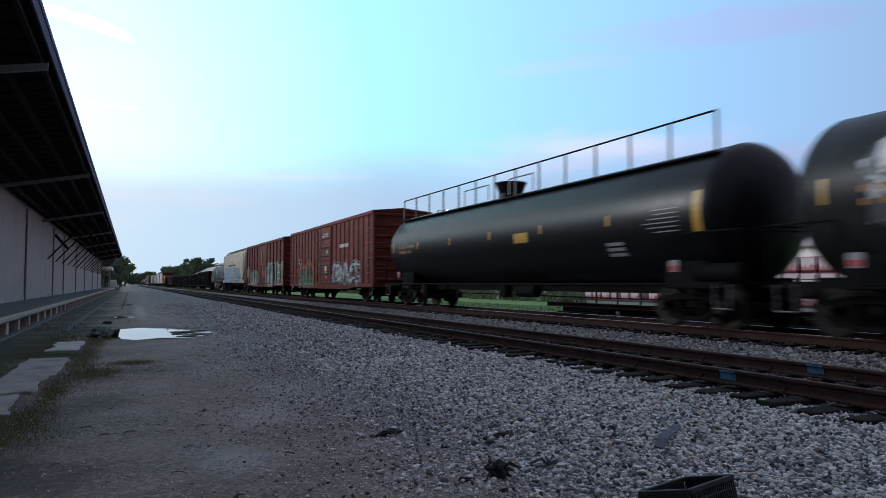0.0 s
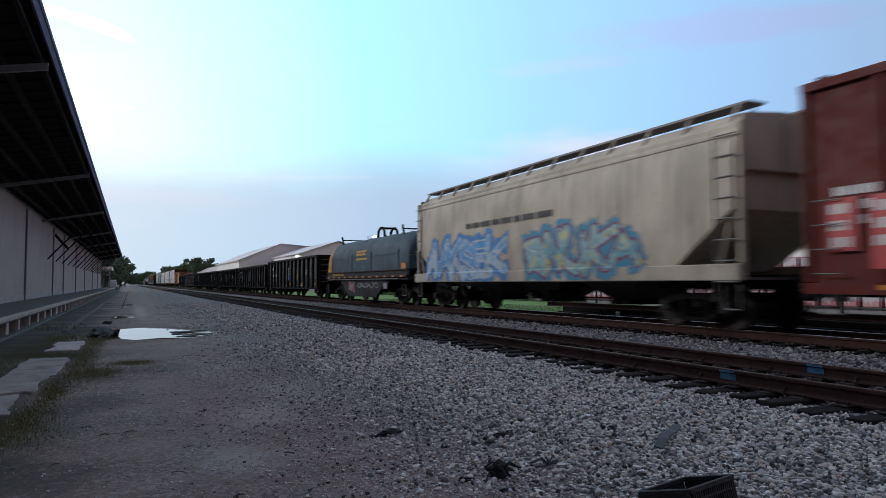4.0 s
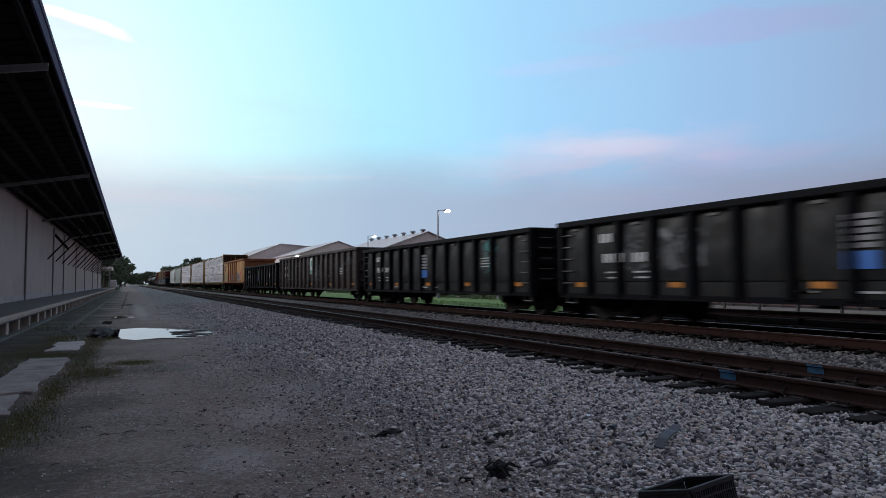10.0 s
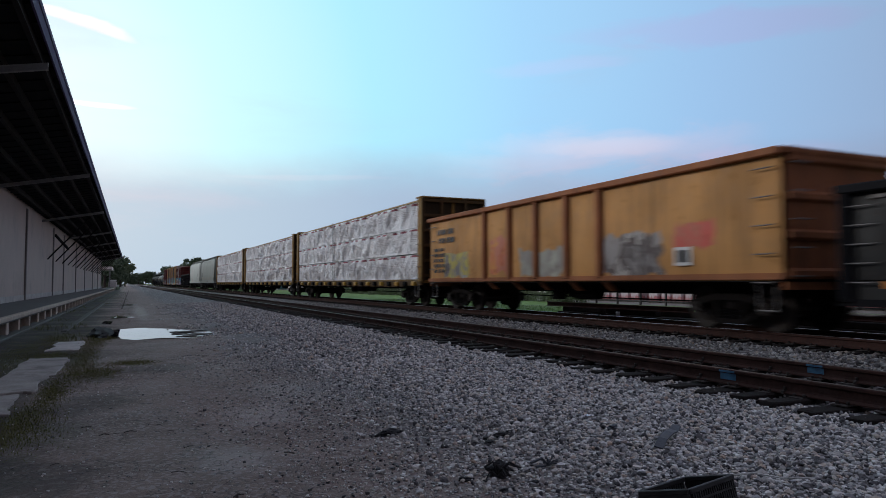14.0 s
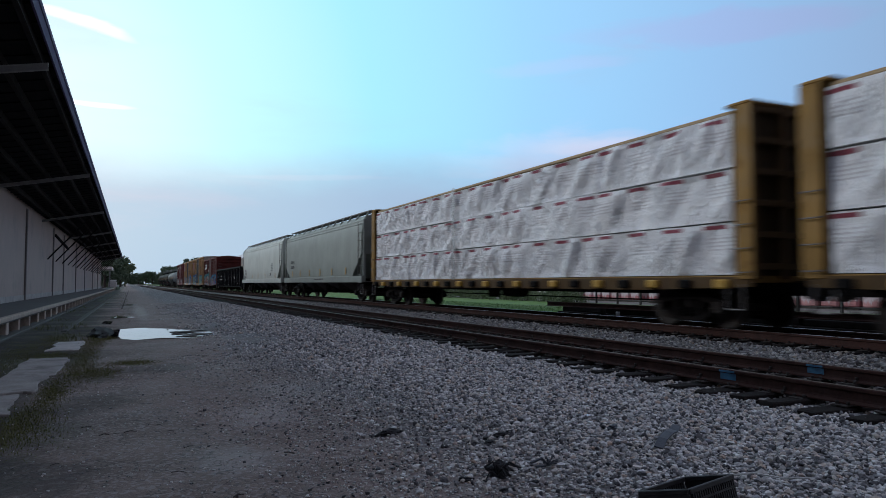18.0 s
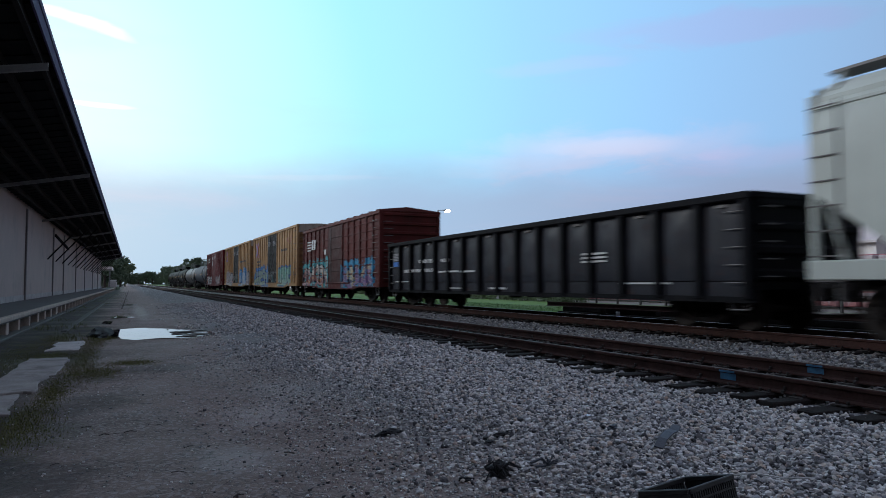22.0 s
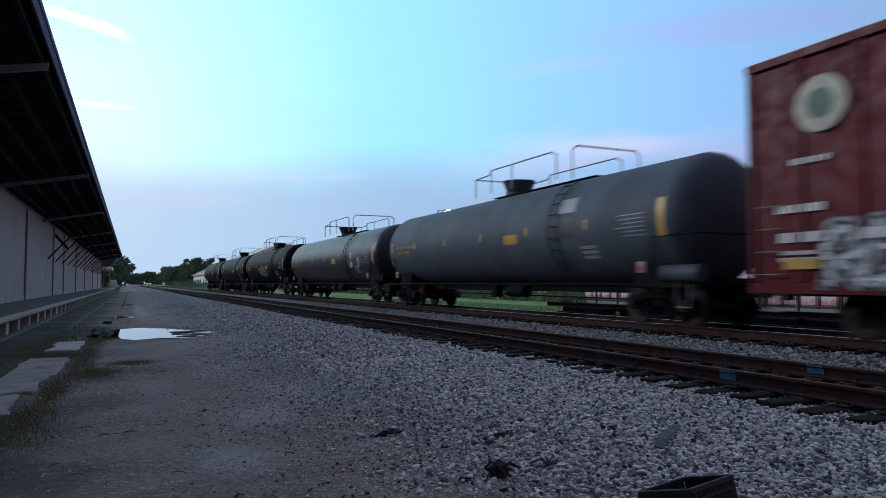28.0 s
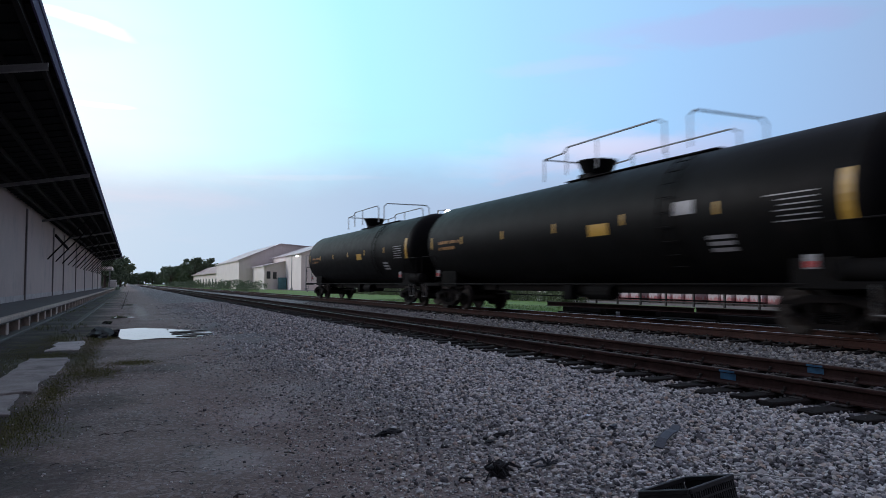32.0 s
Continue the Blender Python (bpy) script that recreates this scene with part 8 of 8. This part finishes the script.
kinds = [tree(1, 13, 6.0, M_LEAF), tree(2, 11, 5.5, M_LEAF), tree(3, 9, 5.0, M_LEAF2)]
rng = random.Random(21)
spots = []
for i in range(26):      # beside the yard road, beyond the warehouse
    y = 212 + i * 6.5
    spots.append((-4.2 - rng.uniform(0, 6) - 2.0 * (i % 3) + i * 0.2, y, rng.uniform(0.75, 0.98) * (1 + i * 0.006)))
for i in range(22):      # along the far side
    y = 350 + i * 9
    spots.append((21 + rng.uniform(0, 10) + (i % 4) * 7, y, rng.uniform(0.85, 1.2)))
for i in range(16):      # end of the straight
    spots.append((-46 + i * 8.5 + rng.uniform(-2, 2), 925 + rng.uniform(0, 60), rng.uniform(1.1, 1.6)))
for k in range(3):
    x, y, s = spots.pop(k * 9)
    kinds[k].matrix_basis = pose(x, y, 0)
    kinds[k].scale = (s, s, s)
for i, (x, y, s) in enumerate(spots):
    o = copy_thing(kinds[(i * 7 + i // 3) % 3], pose(x, y, -0.3 * s, 0, 0, rng.uniform(0, 360)))
    o.scale = (s, s, s)


wood_rng = random.Random(77)
far_woods = [((-140 + i * 2.6 + wood_rng.uniform(-1.5, 1.5), 990 + wood_rng.uniform(-15, 25), wood_rng.uniform(0.5, 12.5)), wood_rng.uniform(3.5, 5.5)) for i in range(120)]
thing("far_woods", leaves(far_woods, 30000, 2.0, 40), M_LEAF, "dark woods closing the view down the line", "woods", kind="stuff")


def bush(seed, w, h_, material, label):
    rng = random.Random(seed)
    cs = [((rng.uniform(-w, w) * 0.8, rng.uniform(-w, w) * 0.8, rng.uniform(0.1, h_)), rng.uniform(0.25, 0.5) * h_) for _ in range(16)]
    return thing("bush", leaves(cs, 1200, 0.09 * max(1, w * 0.6), seed), material, label, "bush", "bushes by the fence")


b0 = bush(5, 1.2, 0.8, M_LEAF2, "low green bush growing along the fence")
b0.matrix_basis = pose(31.0, 46, 0)
rng = random.Random(3)
for i in range(38):
    o = copy_thing(b0, pose(31.0 + rng.uniform(-0.9, 0.4), 44 + i * 1.8 + rng.uniform(-0.8, 0.8), -0.05, 0, 0, rng.uniform(0, 360)))
    o.scale = [rng.uniform(0.8, 1.35)] * 3
b1 = bush(6, 2.6, 1.9, M_LEAF, "tall dark scrub beside the railway")
b1.matrix_basis = pose(21, 150, 0)
for i in range(22):
    o = copy_thing(b1, pose(18.5 + rng.uniform(-1.5, 3), 120 + i * 10 + rng.uniform(-4, 4), -0.1, 0, 0, rng.uniform(0, 360)))
    o.scale = [rng.uniform(0.5, 1.2)] * 3
for i in range(12):
    o = copy_thing(b1, pose(-2.4 + rng.uniform(-1.2, 0.6), 150 + i * 7 + rng.uniform(-3, 3), -0.2, 0, 0, rng.uniform(0, 360)))
    o.scale = [rng.uniform(0.25, 0.55)] * 3

# ---- weeds and grass ----


def blades(name, label, count, place, size, material, seed):
    rng = np.random.default_rng(seed)
    xy = place(rng, count)
    count = len(xy)
    z = np.array([lie(a, b) for a, b in xy])
    hgt = rng.uniform(size[0], size[1], count)
    t = rng.uniform(0, 6.283, count)
    lean = rng.uniform(0.1, 0.7, count) * hgt
    w = 0.0035 + hgt * 0.03
    base = np.stack([xy[:, 0], xy[:, 1], z - 0.01], 1)
    side = np.stack([np.cos(t), np.sin(t), t * 0], 1) * w[:, None]
    tip = base + np.stack([-np.sin(t) * lean, np.cos(t) * lean, hgt], 1)
    mid = base + np.stack([-np.sin(t) * lean * 0.35, np.cos(t) * lean * 0.35, hgt * 0.6], 1)
    v = np.stack([base - side, base + side, mid + side * 0.7, mid - side * 0.7, tip], 1).reshape(-1, 3)
    o = np.arange(count)[:, None] * 5
    faces = [tuple(q) for q in (o + np.array([[0, 1, 2, 3]])).tolist()] + [tuple(q) for q in (o + np.array([[3, 2, 4]])).tolist()]
    me = bpy.data.meshes.new(name)
    me.from_pydata(v.tolist(), [], faces)
    return thing(name, me, material, label, "grass", kind="stuff")


M_WEED = leaf_material("yellow_green_weeds", (0.07, 0.08, 0.018), (0.19, 0.19, 0.05))
M_GRASS = leaf_material("lawn_green_blades", (0.04, 0.10, 0.02), (0.10, 0.20, 0.045))


def patchy(x0, x1, y0, y1, power, scale, cut):
    def place(rng, n):
        x = rng.uniform(x0, x1, n)
        y = y0 + (y1 - y0) * rng.random(n) ** power
        k = np.array([noise.noise((a * scale, b * scale * 0.5, 9.0)) for a, b in zip(x, y)])
        ok = k > cut
        return np.stack([x[ok], y[ok]], 1)
    return place


def weed_spots(rng, n):
    c = [(-2.1, 15.0, 0.22, 1.6), (-1.85, 17.6, 0.22, 1.5), (-1.55, 20.6, 0.2, 1.3), (-2.2, 12.2, 0.25, 1.6), (-0.72, 13.6, 0.12, 1.2), (-0.68, 16.5, 0.10, 1.5), (-0.66, 19.8, 0.12, 1.2), (-0.42, 12.6, 0.16, 0.4), (-0.95, 8.6, 0.12, 0.5), (-1.1, 7.7, 0.2, 0.35), (-0.86, 10.6, 0.07, 0.6), (0.15, 14.2, 0.16, 0.25), (-0.45, 21.2, 0.12, 0.5), (-1.3, 16.2, 0.25, 0.3)]
    k = rng.integers(0, len(c), n)
    c = np.array(c)[k]
    return np.stack([c[:, 0] + rng.normal(size=n) * c[:, 2] * 1.35, c[:, 1] + rng.normal(size=n) * c[:, 3] * 1.2], 1)


blades("weeds", "yellow-green weeds round the broken slab", 60000, weed_spots, (0.008, 0.034), M_WEED, 1)
blades("weeds", "sparse weeds along the sunken spur rails", 5000, patchy(-3.0, 0.2, 20, 120, 1.5, 0.5, 0.12), (0.04, 0.16), M_WEED, 2)
blades("lawn_grass", "short green grass beyond the main track", 26000, patchy(15.4, 24.0, 14, 60, 1.2, 0.3, -0.6), (0.05, 0.14), M_GRASS, 3)

# ---- litter in the foreground ----


def lump(name, label, cat, x, y, size, seed, mat, flat=0.5, rot=0.0, z=0.0):
    bm = bmesh.new()
    bmesh.ops.create_icosphere(bm, subdivisions=3, radius=1.0)
    for v in bm.verts:
        k = 1 + 0.55 * noise.noise(v.co * 1.7 + Vector((seed, 0, 0))) + 0.3 * noise.noise(v.co * 4.0 + Vector((0, seed, 0)))
        v.co = Vector((v.co.x * size[0] * k, v.co.y * size[1] * k, max(-0.3, v.co.z) * size[2] * k))
    me = bpy.data.meshes.new(name)
    bm.to_mesh(me)
    bm.free()
    ob = thing(name, me, mat, label, cat)
    ob.matrix_basis = pose(x, y, lie(x, y) + size[2] * 0.2 + z, 0, 0, rot)
    return ob


def sticks(name, label, cat, x, y, count, length, seed, mat):
    rng, f = random.Random(seed), Form()
    hub = (0, 0, 0.03)
    for i in range(count):
        a = rng.uniform(0, 6.28)
        l = length * rng.uniform(0.4, 1)
        b = (l * math.cos(a), l * math.sin(a) * 0.7, rng.uniform(0.01, 0.10))
        m = (b[0] * 0.5 + rng.uniform(-0.03, 0.03), b[1] * 0.5, b[2] + rng.uniform(0.0, 0.06))
        f.path([hub, m, b], rng.uniform(0.005, 0.012), 5)
    ob = tagged(thing(name, f, mat, label, cat), kind="stuff")
    ob.matrix_basis = pose(x, y, lie(x, y))
    return ob


def crate(x, y, turn, tip):
    """Black plastic crate with slotted sides."""
    c = thing("plastic_crate", None, None, "black slotted plastic crate tipped on the stones", "crate")
    c.matrix_basis = pose(x, y, lie(x, y) + 0.05, tip, 1.5, turn)
    L, D, H = 0.26, 0.16, 0.20
    part("rim", Form().box(-L, L, -D - 0.012, -D + 0.012, H - 0.03, H, 0.005).box(-L, L, D - 0.012, D + 0.012, H - 0.03, H, 0.005).box(-L - 0.012, -L + 0.012, -D, D, H - 0.03, H, 0.005).box(L - 0.012, L + 0.012, -D, D, H - 0.03, H, 0.005), M_BLACKPLASTIC, c)
    part("base", Form().box(-L, L, -D, D, 0, 0.012), M_BLACKPLASTIC, c)
    for s in (-1, 1):
        for i in range(19):
            yy = -L + 0.03 + i * (2 * L - 0.06) / 18
            part("slat", Form().box(yy - 0.006, yy + 0.006, s * D - 0.005, s * D + 0.005, 0.01, H - 0.02), M_BLACKPLASTIC, c)
        part("band", Form().box(-L, L, s * D - 0.006, s * D + 0.006, H * 0.62, H * 0.68).box(-L, L, s * D - 0.006, s * D + 0.006, H * 0.3, H * 0.36), M_BLACKPLASTIC, c)
        part("end_panel", Form().box(s * L - 0.006, s * L + 0.006, -D, D, 0.0, H * 0.95), M_BLACKPLASTIC, c)
    return c


crate(3.05, 3.17, 18, -14)
M_CLOTH = plain("black_scorched_rag", (0.016, 0.016, 0.018), 0.85, 0, 0.4, 9, 0.6)
M_FOIL = plain("shiny_foil", (0.75, 0.76, 0.78), 0.2, 1.0, 0.1, 9, 0.1)
M_SHARD = plain("grey_blue_plastic", (0.06, 0.07, 0.085), 0.5, 0, 0.2, 7, 0.2)
lump("rag", "scorched black rag crumpled on the gravel", "rag", 2.54, 4.6, (0.09, 0.07, 0.07), 3.0, M_CLOTH, z=0.02)
sticks("burnt_twigs", "bundle of burnt twigs on the gravel", "twigs", 2.5, 4.55, 9, 0.22, 4, M_CLOTH)
sticks("burnt_twigs", "bent dark wire and twigs on the gravel", "twigs", 2.98, 4.6, 7, 0.17, 9, M_SHARD)
lump("scorched_wood", "scorched lump of wood on the yard", "wood", 2.30, 6.28, (0.14, 0.05, 0.04), 8.0, M_CLOTH, rot=18)
lump("scorched_wood", "dark rotten wood chip among the stones", "wood", 3.15, 5.65, (0.10, 0.04, 0.03), 12.0, M_CLOTH, rot=-8)
lump("scorched_wood", "dark rotten wood chip among the stones", "wood", 2.95, 5.5, (0.06, 0.04, 0.025), 15.0, M_CLOTH, rot=30)
sh = thing("metal_shard", Form().cut([(-0.34, 0), (-0.22, 0.05), (0.0, 0.055), (0.18, 0.03), (0.30, 0.05), (0.30, 0.06), (0.18, 0.042), (0.0, 0.068), (-0.22, 0.062), (-0.34, 0.012)], -0.035, 0.04), M_SHARD, "bent grey-blue strip lying on the stones", "metal strip")
sh.matrix_basis = pose(4.3, 4.76, lie(4.3, 4.76) + 0.025, 2, 10, -55)
for i, (x, y, a, r_) in enumerate(((3.02, 5.62, 0.07, 12), (3.28, 5.72, 0.05, -20), (2.80, 5.52, 0.04, 40), (3.42, 5.45, 0.045, 5), (2.28, 4.62, 0.06, -5), (2.68, 4.32, 0.05, 20), (2.42, 4.25, 0.06, 10))):
    lump("scorched_wood", "small charred wood chip among the stones", "wood", x, y, (a, a * 0.45, 0.02), 20.0 + i * 3, M_CLOTH, rot=r_)
foil = lump("foil_scrap", "crumpled scrap of shiny foil on the stones", "foil", 4.28, 5.89, (0.05, 0.03, 0.02), 51.0, M_FOIL, z=0.02)
lump("plastic_scrap", "torn grey-blue plastic scrap on the stones", "plastic scrap", 4.17, 5.34, (0.07, 0.04, 0.03), 55.0, M_SHARD, rot=25, z=0.02)
wire = thing("string", Form().path([(3.86, 3.62, 0.13), (3.95, 3.55, 0.15), (4.05, 3.42, 0.14), (4.2, 3.3, 0.15)], 0.007, 5), M_WHITE, "thin white string lying across the stones", "string")
rng = random.Random(33)
for i in range(34):
    x, y = rng.uniform(-1.4, 2.0), rng.uniform(3.4, 8.5)
    l = rng.uniform(0.015, 0.06)
    st = thing("twig", Form().path([(-l, 0, 0.008), (0, rng.uniform(-0.02, 0.02), 0.014), (l, 0, 0.006)], rng.uniform(0.002, 0.005), 5), M_WOOD, "dark broken twig on the yard", "twig", "twigs scattered on the yard")
    st.matrix_basis = pose(x, y, lie(x, y) + 0.004, 0, 0, rng.uniform(-50, 50))
# added dark lump replaces the canopy's reflection at the puddle's left end
lump("old_tyre_piece", "dark lump in place of the canopy's reflection in the puddle", "rubbish", -0.62, 22.3, (0.28, 1.5, 0.16), 5.0, M_CLOTH)
cone = thing("distant_truck", None, None, "small white van parked beyond the warehouse", "van")
part("body", Form().box(-3.6, -1.8, 178, 182.5, 0.45, 1.9, 0.2).box(-3.5, -1.9, 178.8, 181.5, 1.9, 2.3, 0.25), M_WHITE, cone)
for dx in (-3.6, -1.8):
    for dy in (179, 181.6):
        part("wheel", Form().rod((dx - 0.1, dy, 0.35), (dx + 0.1, dy, 0.35), 0.35, 14), M_BLACKPLASTIC, cone)

M_MUD = plain("wet_mud", (0.06, 0.05, 0.045), 0.6, 0, 0.3, 4, 0.3)
for i, (x, y, a, b) in enumerate(((1.95, 21.3, 0.34, 0.16), (1.7, 22.4, 0.40, 0.12), (2.15, 22.9, 0.30, 0.2), (1.62, 20.5, 0.28, 0.12), (2.0, 23.8, 0.34, 0.14), (1.45, 21.6, 0.22, 0.08))):
    ob = lump("mud_spit", "low spit of wet mud in the puddle", "mud", x, y, (a, b, 0.03), 4.0 + i * 3, M_MUD)
    ob.location.z = -0.004


motions()
